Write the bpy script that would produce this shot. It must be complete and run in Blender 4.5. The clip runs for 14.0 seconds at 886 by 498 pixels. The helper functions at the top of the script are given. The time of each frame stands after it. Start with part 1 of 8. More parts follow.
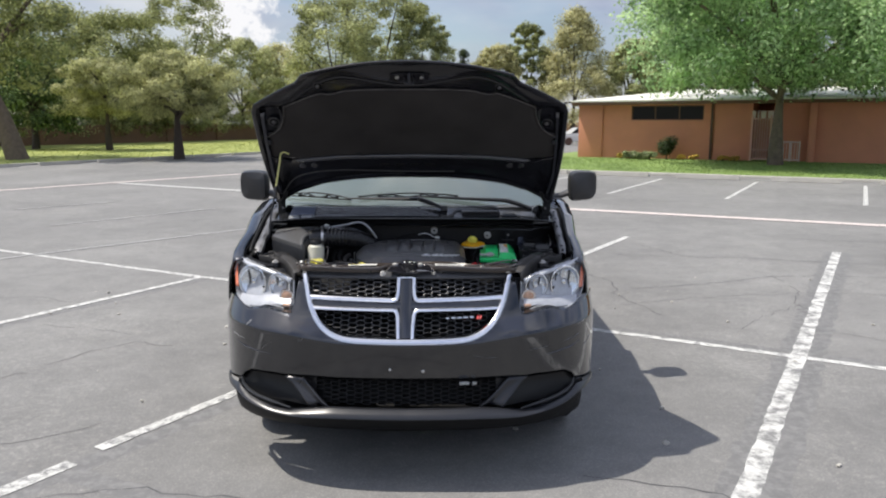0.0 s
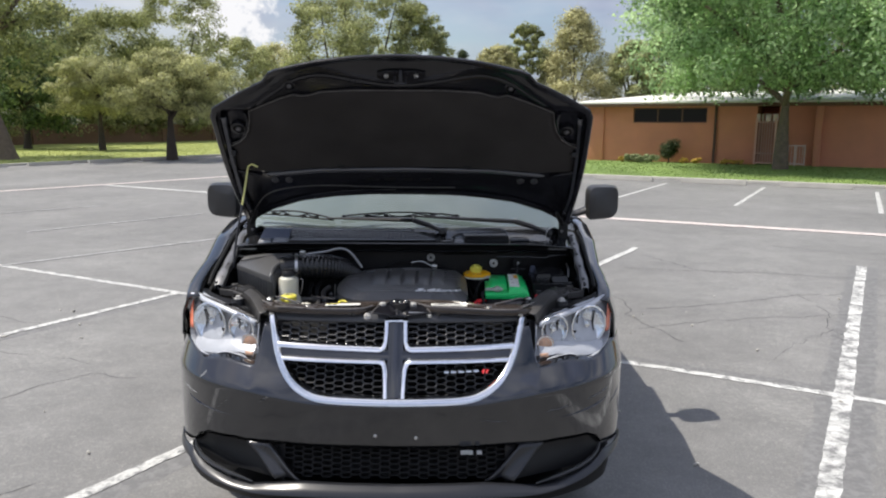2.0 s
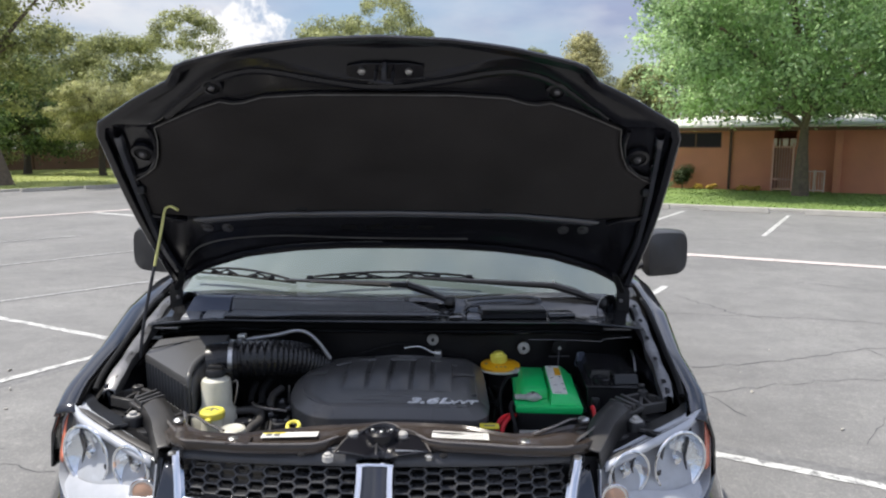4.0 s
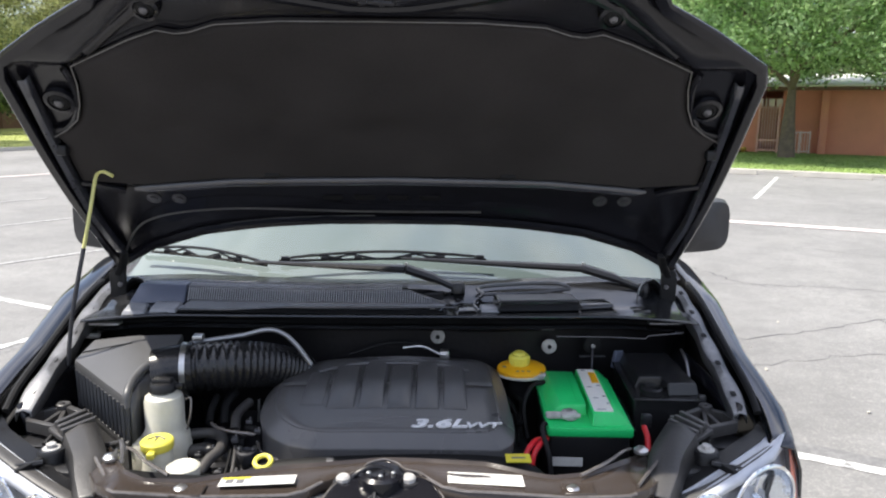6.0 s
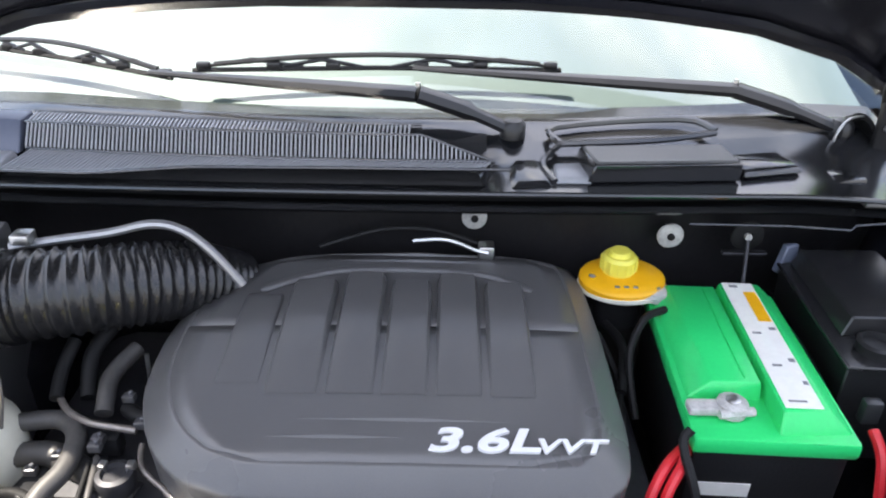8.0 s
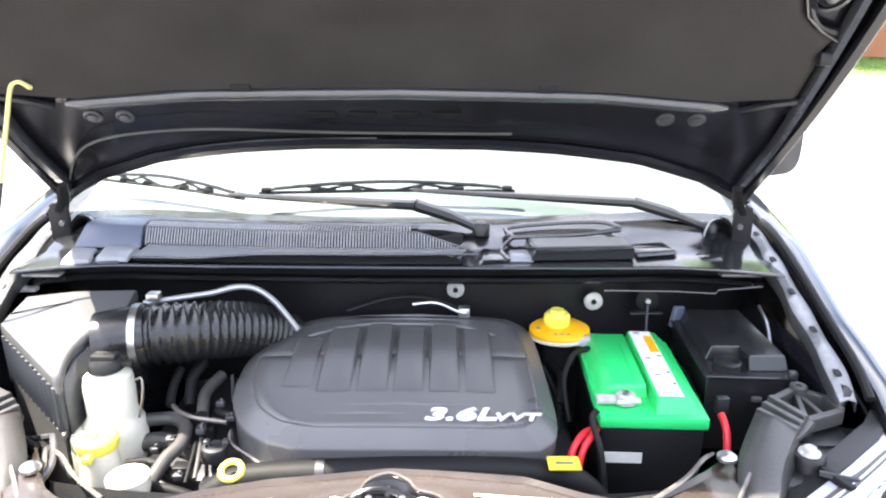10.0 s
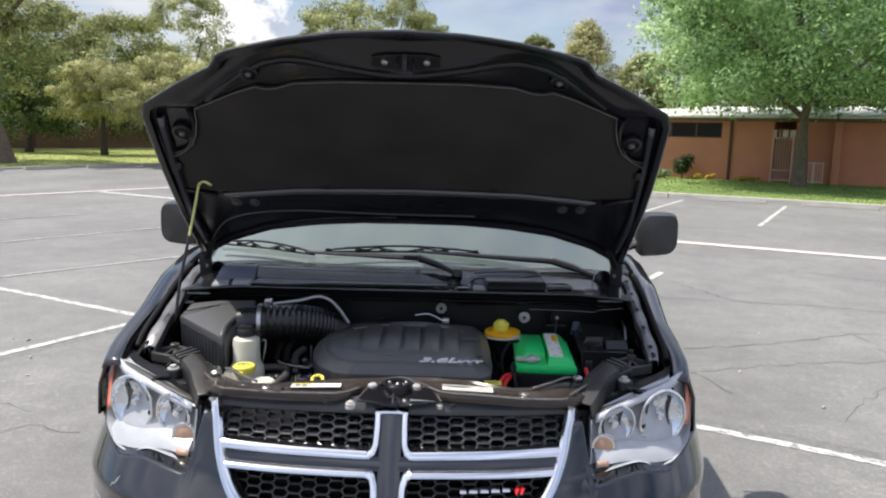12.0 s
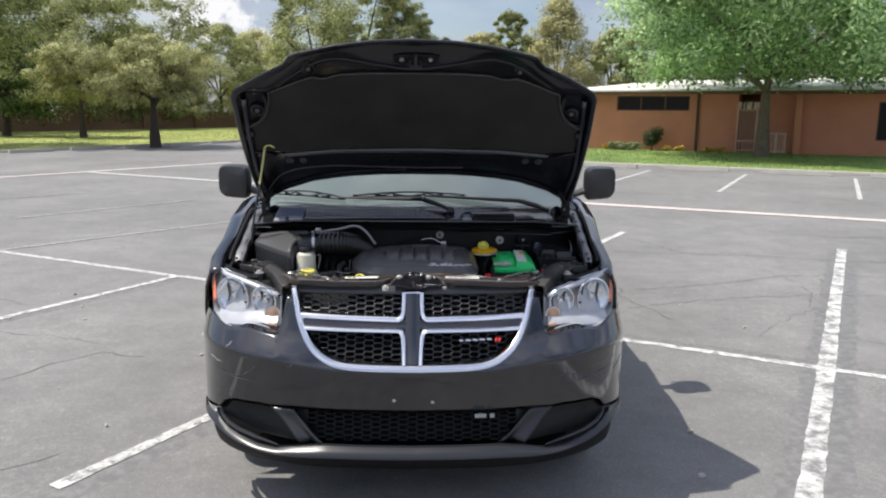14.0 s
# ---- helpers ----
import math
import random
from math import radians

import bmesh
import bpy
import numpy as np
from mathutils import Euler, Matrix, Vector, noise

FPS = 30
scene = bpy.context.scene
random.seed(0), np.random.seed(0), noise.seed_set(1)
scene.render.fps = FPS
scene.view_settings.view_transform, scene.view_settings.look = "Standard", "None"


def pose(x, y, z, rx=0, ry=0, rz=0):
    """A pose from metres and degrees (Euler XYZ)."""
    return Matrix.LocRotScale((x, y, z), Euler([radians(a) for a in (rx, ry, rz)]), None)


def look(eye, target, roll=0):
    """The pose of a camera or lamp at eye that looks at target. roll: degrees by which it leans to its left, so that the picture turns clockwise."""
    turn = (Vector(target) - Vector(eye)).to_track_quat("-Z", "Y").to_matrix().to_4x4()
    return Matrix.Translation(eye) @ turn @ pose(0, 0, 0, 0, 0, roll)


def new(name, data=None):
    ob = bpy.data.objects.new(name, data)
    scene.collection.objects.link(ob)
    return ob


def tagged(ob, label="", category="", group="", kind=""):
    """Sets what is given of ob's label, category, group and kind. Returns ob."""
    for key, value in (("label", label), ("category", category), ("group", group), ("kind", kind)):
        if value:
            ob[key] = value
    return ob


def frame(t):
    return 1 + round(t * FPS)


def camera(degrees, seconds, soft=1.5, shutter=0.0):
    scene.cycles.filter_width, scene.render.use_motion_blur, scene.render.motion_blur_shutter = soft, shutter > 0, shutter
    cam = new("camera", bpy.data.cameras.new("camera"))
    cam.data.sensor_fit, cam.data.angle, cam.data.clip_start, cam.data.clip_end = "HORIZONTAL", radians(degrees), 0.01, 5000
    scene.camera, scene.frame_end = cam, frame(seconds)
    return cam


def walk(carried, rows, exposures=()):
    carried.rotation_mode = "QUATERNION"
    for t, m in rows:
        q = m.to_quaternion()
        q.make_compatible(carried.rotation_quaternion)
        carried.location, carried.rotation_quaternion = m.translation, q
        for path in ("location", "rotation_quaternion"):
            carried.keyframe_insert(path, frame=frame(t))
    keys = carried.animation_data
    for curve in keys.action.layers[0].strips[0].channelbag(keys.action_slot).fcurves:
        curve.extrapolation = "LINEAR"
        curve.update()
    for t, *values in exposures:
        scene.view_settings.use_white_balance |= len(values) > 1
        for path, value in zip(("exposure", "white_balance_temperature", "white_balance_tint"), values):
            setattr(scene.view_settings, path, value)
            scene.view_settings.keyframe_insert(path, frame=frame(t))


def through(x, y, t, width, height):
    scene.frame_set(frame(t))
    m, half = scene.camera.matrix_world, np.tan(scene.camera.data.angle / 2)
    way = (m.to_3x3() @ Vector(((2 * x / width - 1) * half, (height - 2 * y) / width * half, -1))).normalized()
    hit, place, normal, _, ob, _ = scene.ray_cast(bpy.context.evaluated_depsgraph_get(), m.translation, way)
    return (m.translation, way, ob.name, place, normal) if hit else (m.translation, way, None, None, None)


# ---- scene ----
cam = camera(62.8, 14.0, soft=2.1)
PATH = [
    (0, (0.207, 0.522, 1.791), (0.192, 2.492, 1.449), 0.0),
    (0.5, (0.228, 0.558, 1.789), (0.203, 2.526, 1.437), -0.1),
    (1, (0.27, 0.63, 1.773), (0.215, 2.595, 1.403), 0.3),
    (1.5, (0.239, 0.884, 1.768), (0.184, 2.846, 1.387), 0.6),
    (2, (0.2, 1.197, 1.823), (0.191, 3.168, 1.483), 0.3),
    (2.5, (0.203, 1.518, 1.824), (0.195, 3.499, 1.546), 0.3),
    (2.7, (0.204, 1.644, 1.849), (0.189, 3.626, 1.584), 0.7),
    (4.8, (0.149, 2.52, 1.801), (0.122, 4.497, 1.501), 0.0),
    (5, (0.133, 2.536, 1.809), (0.124, 4.51, 1.486), 0.0),
    (5.5, (0.096, 2.616, 1.804), (0.126, 4.584, 1.447), 0.2),
    (6, (0.108, 2.809, 1.79), (0.137, 4.773, 1.411), 0.5),
    (6.5, (0.123, 3.042, 1.769), (0.1, 4.989, 1.313), 0.4),
    (7, (0.081, 3.299, 1.742), (0.048, 5.2, 1.124), -0.2),
    (7.5, (0.082, 3.543, 1.698), (0.064, 5.365, 0.874), -0.0),
    (7.7, (0.077, 3.64, 1.689), (0.073, 5.417, 0.772), 0.9),
    (8.75, (0.08, 3.78, 1.69), (0.072, 5.494, 0.66), 0.4),
    (9.8, (0.086, 3.343, 1.748), (0.07, 5.217, 1.05), -0.1),
    (10, (0.087, 3.226, 1.766), (0.097, 5.125, 1.138), 0.4),
    (10.5, (0.161, 2.949, 1.791), (0.139, 4.888, 1.301), 0.1),
    (11, (0.15, 2.662, 1.785), (0.108, 4.622, 1.39), 0.6),
    (11.5, (0.126, 2.388, 1.811), (0.113, 4.358, 1.467), 1.0),
    (12, (0.155, 2.093, 1.812), (0.133, 4.068, 1.5), 1.3),
    (12.5, (0.112, 1.773, 1.807), (0.095, 3.75, 1.508), 0.9),
    (13, (0.087, 1.48, 1.798), (0.107, 3.455, 1.479), 0.7),
    (13.5, (0.116, 1.216, 1.79), (0.14, 3.184, 1.437), 0.7),
    (14, (0.067, 1.028, 1.795), (0.106, 2.993, 1.424), 0.4),
]
EXPO = [(0, 0.1, 6650, 10), (2.5, 0.1, 6650, 10), (5.0, 0.45, 6550, 10), (6.0, 0.8, 6700, 10), (7.0, 1.27, 6900, 10), (7.7, 1.85, 7000, 10), (8.75, 2.35, 7000, 10), (9.8, 2.9, 7000, 10), (10.2, 2.3, 7250, 10), (10.5, 1.6, 7600, 11), (11.0, 1.06, 7200, 11), (11.5, 0.62, 6900, 10), (12.0, 0.3, 6700, 10), (14.0, 0.13, 6650, 10)]
walk(cam, [(t, look(eye, target, roll)) for t, eye, target, roll in PATH], EXPO)

# ---- light ----
SUN_WAY = Vector((-0.925, 0.03, 1.877)).normalized()
sun_data = bpy.data.lights.new("sun", "SUN")
sun_data.energy, sun_data.angle, sun_data.color = 4.4, radians(0.55), (1.0, 0.955, 0.88)
sun = new("sun", sun_data)
sun.matrix_world = look(SUN_WAY * 60, (0, 0, 0))

world = bpy.data.worlds.new("world")
scene.world = world
world.use_nodes = True
wn, wl = world.node_tree.nodes, world.node_tree.links
wn.clear()
w_out = wn.new("ShaderNodeOutputWorld")
w_bg = wn.new("ShaderNodeBackground")
w_sky = wn.new("ShaderNodeTexSky")
w_sky.sky_type = "NISHITA"
w_sky.sun_disc = False
w_sky.sun_elevation = math.asin(SUN_WAY.z)
w_sky.sun_rotation = math.atan2(SUN_WAY.x, SUN_WAY.y)
w_sky.dust_density, w_sky.ozone_density = 1.5, 1.2
w_geo = wn.new("ShaderNodeTexCoord")
w_map = wn.new("ShaderNodeMapping")
w_map.inputs["Scale"].default_value = (1.0, 1.0, 2.6)
w_map.inputs["Location"].default_value = (0.4, 0.1, 0.2)
w_cloud = wn.new("ShaderNodeTexNoise")
w_cloud.inputs["Scale"].default_value, w_cloud.inputs["Detail"].default_value = 2.6, 9
w_cloud.inputs["Roughness"].default_value = 0.52
w_ramp = wn.new("ShaderNodeValToRGB")
w_ramp.color_ramp.elements[0].position, w_ramp.color_ramp.elements[1].position = 0.36, 0.60
w_tone = wn.new("ShaderNodeTexNoise")
w_tone.inputs["Scale"].default_value, w_tone.inputs["Detail"].default_value = 4.5, 6
w_col = wn.new("ShaderNodeValToRGB")
w_col.color_ramp.elements[0].position, w_col.color_ramp.elements[0].color = 0.40, (3.6, 4.15, 6.0, 1)
w_col.color_ramp.elements[1].position, w_col.color_ramp.elements[1].color = 0.66, (7.9, 8.05, 8.6, 1)
w_mix = wn.new("ShaderNodeMix")
w_mix.data_type = "RGBA"
w_bg.inputs["Strength"].default_value = 0.128
wl.new(w_geo.outputs["Generated"], w_map.inputs["Vector"])
wl.new(w_map.outputs["Vector"], w_cloud.inputs["Vector"])
wl.new(w_map.outputs["Vector"], w_tone.inputs["Vector"])
wl.new(w_cloud.outputs["Fac"], w_ramp.inputs["Fac"])
wl.new(w_tone.outputs["Fac"], w_col.inputs["Fac"])
wl.new(w_ramp.outputs["Color"], w_mix.inputs["Factor"])
wl.new(w_sky.outputs["Color"], w_mix.inputs["A"])
# the cloud cover is greyer towards the horizon and brighter overhead
w_part, w_lift, w_scale = wn.new("ShaderNodeSeparateXYZ"), wn.new("ShaderNodeMapRange"), wn.new("ShaderNodeVectorMath")
w_scale.operation = "SCALE"
w_lift.inputs["From Min"].default_value, w_lift.inputs["From Max"].default_value = 0.0, 0.8
w_lift.inputs["To Min"].default_value, w_lift.inputs["To Max"].default_value = 0.56, 1.30
wl.new(w_geo.outputs["Generated"], w_part.inputs["Vector"])
wl.new(w_part.outputs["Z"], w_lift.inputs["Value"])
wl.new(w_col.outputs["Color"], w_scale.inputs[0])
wl.new(w_lift.outputs["Result"], w_scale.inputs["Scale"])
wl.new(w_scale.outputs["Vector"], w_mix.inputs["B"])
# one bright cumulus low in the sky
w_dist = wn.new("ShaderNodeVectorMath")
w_dist.operation = "DISTANCE"
w_dist.inputs[1].default_value = (-0.266, 0.954, 0.132)
w_puff = wn.new("ShaderNodeTexNoise")
w_puff.inputs["Scale"].default_value, w_puff.inputs["Detail"].default_value, w_puff.inputs["Roughness"].default_value = 26, 8, 0.6
w_heap = wn.new("ShaderNodeMath")
w_heap.operation = "SUBTRACT"
w_heap.inputs[1].default_value = 0.35
w_edge = wn.new("ShaderNodeMath")
w_edge.operation = "MULTIPLY_ADD"
w_edge.inputs[1].default_value = -0.22
w_mask = wn.new("ShaderNodeValToRGB")
w_mask.color_ramp.elements[0].position, w_mask.color_ramp.elements[0].color = 0.0, (1, 1, 1, 1)
w_mask.color_ramp.elements[1].position, w_mask.color_ramp.elements[1].color = 0.022, (0, 0, 0, 1)
w_cumulus = wn.new("ShaderNodeMix")
w_cumulus.data_type = "RGBA"
w_cumulus.inputs["B"].default_value = (6.9, 7.0, 7.3, 1)
wl.new(w_geo.outputs["Generated"], w_dist.inputs[0])
wl.new(w_geo.outputs["Generated"], w_puff.inputs["Vector"])
wl.new(w_puff.outputs["Fac"], w_heap.inputs[0])
wl.new(w_heap.outputs["Value"], w_edge.inputs[0])
wl.new(w_dist.outputs["Value"], w_edge.inputs[2])
wl.new(w_edge.outputs["Value"], w_mask.inputs["Fac"])
wl.new(w_mask.outputs["Color"], w_cumulus.inputs["Factor"])
wl.new(w_mix.outputs["Result"], w_cumulus.inputs["A"])
wl.new(w_cumulus.outputs["Result"], w_bg.inputs["Color"])
wl.new(w_bg.outputs["Background"], w_out.inputs["Surface"])


# ---- materials ----
def surface(name, colour, rough=0.6, metal=0.0, vary=0.15, scale=8.0, fine=120.0, bump=0.0, coat=0.0, spec=0.5, second=None, island=0.0):
    """A principled surface whose colour varies at two scales, with fine relief."""
    m = bpy.data.materials.new(name)
    m.use_nodes = True
    n, l = m.node_tree.nodes, m.node_tree.links
    p = n["Principled BSDF"]
    p.inputs["Roughness"].default_value, p.inputs["Metallic"].default_value = rough, metal
    p.inputs["Specular IOR Level"].default_value = spec
    p.inputs["Coat Weight"].default_value, p.inputs["Coat Roughness"].default_value = coat, 0.04
    tc = n.new("ShaderNodeTexCoord")
    big, small = n.new("ShaderNodeTexNoise"), n.new("ShaderNodeTexNoise")
    big.inputs["Scale"].default_value, big.inputs["Detail"].default_value = scale, 5
    small.inputs["Scale"].default_value, small.inputs["Detail"].default_value = fine, 3
    l.new(tc.outputs["Object"], big.inputs["Vector"])
    l.new(tc.outputs["Object"], small.inputs["Vector"])
    ramp = n.new("ShaderNodeValToRGB")
    lo = [c * (1 - vary) for c in colour]
    hi = [min(1, c * (1 + vary)) for c in (second or colour)]
    ramp.color_ramp.elements[0].position, ramp.color_ramp.elements[0].color = 0.3, (*lo, 1)
    ramp.color_ramp.elements[1].position, ramp.color_ramp.elements[1].color = 0.7, (*hi, 1)
    add = n.new("ShaderNodeMath")
    add.operation = "MULTIPLY_ADD"
    add.inputs[1].default_value = 0.35
    mul = n.new("ShaderNodeMath")
    mul.operation = "MULTIPLY"
    mul.inputs[1].default_value = 0.65
    l.new(big.outputs["Fac"], mul.inputs[0])
    l.new(small.outputs["Fac"], add.inputs[0])
    l.new(mul.outputs[0], add.inputs[2])
    out = add.outputs[0]
    if island:
        g = n.new("ShaderNodeNewGeometry")
        ia = n.new("ShaderNodeMath")
        ia.operation = "MULTIPLY_ADD"
        ia.inputs[1].default_value = island
        l.new(g.outputs["Random Per Island"], ia.inputs[0])
        l.new(out, ia.inputs[2])
        sub = n.new("ShaderNodeMath")
        sub.operation = "SUBTRACT"
        sub.inputs[1].default_value = island / 2
        l.new(ia.outputs[0], sub.inputs[0])
        out = sub.outputs[0]
    l.new(out, ramp.inputs["Fac"])
    l.new(ramp.outputs["Color"], p.inputs["Base Color"])
    rr = n.new("ShaderNodeMapRange")
    rr.inputs["To Min"].default_value, rr.inputs["To Max"].default_value = max(0.02, rough * 0.8), min(1, rough * 1.2)
    l.new(big.outputs["Fac"], rr.inputs["Value"])
    l.new(rr.outputs["Result"], p.inputs["Roughness"])
    if bump:
        b = n.new("ShaderNodeBump")
        b.inputs["Strength"].default_value, b.inputs["Distance"].default_value = 0.6, bump
        l.new(small.outputs["Fac"], b.inputs["Height"])
        l.new(b.outputs["Normal"], p.inputs["Normal"])
    return m


def leafy(name, colour, second, through=0.35):
    """Leaves: diffuse with some light coming through, each leaf its own shade."""
    m = surface(name, colour, 0.55, vary=0.3, scale=0.6, fine=3.0, second=second, island=0.35, spec=0.3)
    n, l = m.node_tree.nodes, m.node_tree.links
    p, out = n["Principled BSDF"], n["Material Output"]
    t = n.new("ShaderNodeBsdfTranslucent")
    mix = n.new("ShaderNodeMixShader")
    mix.inputs["Fac"].default_value = through
    src = p.inputs["Base Color"].links[0].from_socket
    l.new(src, t.inputs["Color"])
    l.new(p.outputs["BSDF"], mix.inputs[1])
    l.new(t.outputs["BSDF"], mix.inputs[2])
    l.new(mix.outputs["Shader"], out.inputs["Surface"])
    return m


def clear_cover(name, fac=0.85, tint=(1, 1, 1), haze=0.3):
    """A thin clear shell: mostly seen through, with gloss."""
    m = bpy.data.materials.new(name)
    m.use_nodes = True
    n, l = m.node_tree.nodes, m.node_tree.links
    p, out = n["Principled BSDF"], n["Material Output"]
    p.inputs["Base Color"].default_value = (haze, haze, haze, 1)
    p.inputs["Roughness"].default_value = 0.03
    p.inputs["Specular IOR Level"].default_value = 0.8
    t = n.new("ShaderNodeBsdfTransparent")
    t.inputs["Color"].default_value = (*tint, 1)
    mix = n.new("ShaderNodeMixShader")
    mix.inputs["Fac"].default_value = fac
    l.new(p.outputs["BSDF"], mix.inputs[1])
    l.new(t.outputs["BSDF"], mix.inputs[2])
    l.new(mix.outputs["Shader"], out.inputs["Surface"])
    return m


def pane_glass(name, tint):
    """Flat window glass: seen through, with a mirror gloss that grows at a slant."""
    m = bpy.data.materials.new(name)
    m.use_nodes = True
    n, l = m.node_tree.nodes, m.node_tree.links
    n.remove(n["Principled BSDF"])
    out = n["Material Output"]
    t, g, mix = n.new("ShaderNodeBsdfTransparent"), n.new("ShaderNodeBsdfGlossy"), n.new("ShaderNodeMixShader")
    t.inputs["Color"].default_value = (*tint, 1)
    g.inputs["Roughness"].default_value = 0.015
    fr, twice = n.new("ShaderNodeFresnel"), n.new("ShaderNodeMath")
    fr.inputs["IOR"].default_value = 1.52
    twice.operation, twice.use_clamp = "MULTIPLY", True
    twice.inputs[1].default_value = 1.8
    l.new(fr.outputs["Fac"], twice.inputs[0])
    l.new(twice.outputs["Value"], mix.inputs["Fac"])
    l.new(t.outputs["BSDF"], mix.inputs[1])
    l.new(g.outputs["BSDF"], mix.inputs[2])
    l.new(mix.outputs["Shader"], out.inputs["Surface"])
    return m


def asphalt_material():
    m = surface("asphalt", (0.20, 0.198, 0.195), 0.85, vary=0.16, scale=0.35, fine=160, bump=0.004, second=(0.235, 0.233, 0.228), spec=0.3)
    n, l = m.node_tree.nodes, m.node_tree.links
    p = n["Principled BSDF"]
    src = p.inputs["Base Color"].links[0].from_socket
    tc = n.new("ShaderNodeTexCoord")
    patch = n.new("ShaderNodeTexNoise")
    patch.inputs["Scale"].default_value, patch.inputs["Detail"].default_value = 2.4, 13
    patch.inputs["Roughness"].default_value = 0.82
    speck = n.new("ShaderNodeTexVoronoi")
    speck.inputs["Scale"].default_value = 75
    ramp = n.new("ShaderNodeValToRGB")
    ramp.color_ramp.elements[0].position, ramp.color_ramp.elements[0].color = 0.32, (0.80, 0.80, 0.805, 1)
    ramp.color_ramp.elements[1].position, ramp.color_ramp.elements[1].color = 0.68, (1.16, 1.16, 1.15, 1)
    sp = n.new("ShaderNodeValToRGB")
    sp.color_ramp.elements[0].position, sp.color_ramp.elements[0].color = 0.0, (1.25, 1.24, 1.2, 1)
    sp.color_ramp.elements[1].position, sp.color_ramp.elements[1].color = 0.5, (0.9, 0.9, 0.9, 1)
    m1, m2 = n.new("ShaderNodeMix"), n.new("ShaderNodeMix")
    for k in (m1, m2):
        k.data_type, k.blend_type = "RGBA", "MULTIPLY"
        k.inputs["Factor"].default_value = 1
    l.new(tc.outputs["Object"], patch.inputs["Vector"])
    l.new(tc.outputs["Object"], speck.inputs["Vector"])
    l.new(patch.outputs["Fac"], ramp.inputs["Fac"])
    l.new(speck.outputs["Distance"], sp.inputs["Fac"])
    l.new(src, m1.inputs["A"])
    l.new(ramp.outputs["Color"], m1.inputs["B"])
    l.new(m1.outputs["Result"], m2.inputs["A"])
    l.new(sp.outputs["Color"], m2.inputs["B"])
    # pale spalled flecks, thicker in some places than in others
    fleck, where = n.new("ShaderNodeTexNoise"), n.new("ShaderNodeTexNoise")
    fleck.inputs["Scale"].default_value, fleck.inputs["Detail"].default_value, fleck.inputs["Distortion"].default_value = 24, 7, 0.6
    fleck.inputs["Roughness"].default_value = 0.62
    where.inputs["Scale"].default_value, where.inputs["Detail"].default_value = 0.55, 4
    add = n.new("ShaderNodeMath")
    add.operation = "MULTIPLY_ADD"
    add.inputs[1].default_value = 0.55
    fr = n.new("ShaderNodeValToRGB")
    fr.color_ramp.elements[0].position, fr.color_ramp.elements[0].color = 0.83, (1, 1, 1, 1)
    fr.color_ramp.elements[1].position, fr.color_ramp.elements[1].color = 0.99, (1.24, 1.235, 1.21, 1)
    m3 = n.new("ShaderNodeMix")
    m3.data_type, m3.blend_type = "RGBA", "MULTIPLY"
    m3.inputs["Factor"].default_value = 1
    l.new(tc.outputs["Object"], fleck.inputs["Vector"])
    l.new(tc.outputs["Object"], where.inputs["Vector"])
    l.new(where.outputs["Fac"], add.inputs[0])
    l.new(fleck.outputs["Fac"], add.inputs[2])
    l.new(add.outputs["Value"], fr.inputs["Fac"])
    l.new(m2.outputs["Result"], m3.inputs["A"])
    l.new(fr.outputs["Color"], m3.inputs["B"])
    l.new(m3.outputs["Result"], p.inputs["Base Color"])
    return m


def worn_paint_material(name, colour, under=(0.19, 0.19, 0.188), worn=0.42, size=14):
    """Road paint, chipped so that the asphalt shows through."""
    m = surface(name, colour, 0.75, vary=0.12, scale=3, fine=60, bump=0.002)
    n, l = m.node_tree.nodes, m.node_tree.links
    p = n["Principled BSDF"]
    src = p.inputs["Base Color"].links[0].from_socket
    tc = n.new("ShaderNodeTexCoord")
    chip = n.new("ShaderNodeTexNoise")
    chip.inputs["Scale"].default_value, chip.inputs["Detail"].default_value = size, 9
    chip.inputs["Roughness"].default_value = 0.75
    ramp = n.new("ShaderNodeValToRGB")
    ramp.color_ramp.elements[0].position, ramp.color_ramp.elements[1].position = worn - 0.05, worn + 0.08
    mix = n.new("ShaderNodeMix")
    mix.data_type = "RGBA"
    mix.inputs["A"].default_value = (*under, 1)
    l.new(tc.outputs["Object"], chip.inputs["Vector"])
    l.new(chip.outputs["Fac"], ramp.inputs["Fac"])
    l.new(ramp.outputs["Color"], mix.inputs["Factor"])
    l.new(src, mix.inputs["B"])
    l.new(mix.outputs["Result"], p.inputs["Base Color"])
    return m


ASPHALT = asphalt_material()
SEAL_BAND = worn_paint_material("old_seal_band", (0.150, 0.149, 0.148), under=(0.205, 0.204, 0.20), worn=0.47)
LINE_WHITE = worn_paint_material("line_paint_white", (0.60, 0.60, 0.575), worn=0.45)
LINE_OLD = worn_paint_material("line_paint_old", (0.56, 0.56, 0.535), worn=0.46)
LINE_RAGGED = worn_paint_material("line_paint_flaking", (0.60, 0.60, 0.575), worn=0.47, size=6)
LINE_FAINT = worn_paint_material("line_paint_faint", (0.42, 0.42, 0.41), under=(0.2, 0.2, 0.2), worn=0.47)
LINE_PINK = worn_paint_material("line_paint_pinkish", (0.63, 0.555, 0.525), worn=0.40)
CRACK = surface("tar_crack", (0.075, 0.075, 0.078), 0.8, vary=0.3, scale=6)
CONCRETE = surface("concrete", (0.44, 0.42, 0.38), 0.85, vary=0.15, scale=3, fine=50, bump=0.004)
GRASS_BASE = surface("grass_ground", (0.13, 0.21, 0.05), 0.9, vary=0.3, scale=0.5, fine=18, bump=0.02, second=(0.20, 0.28, 0.08))
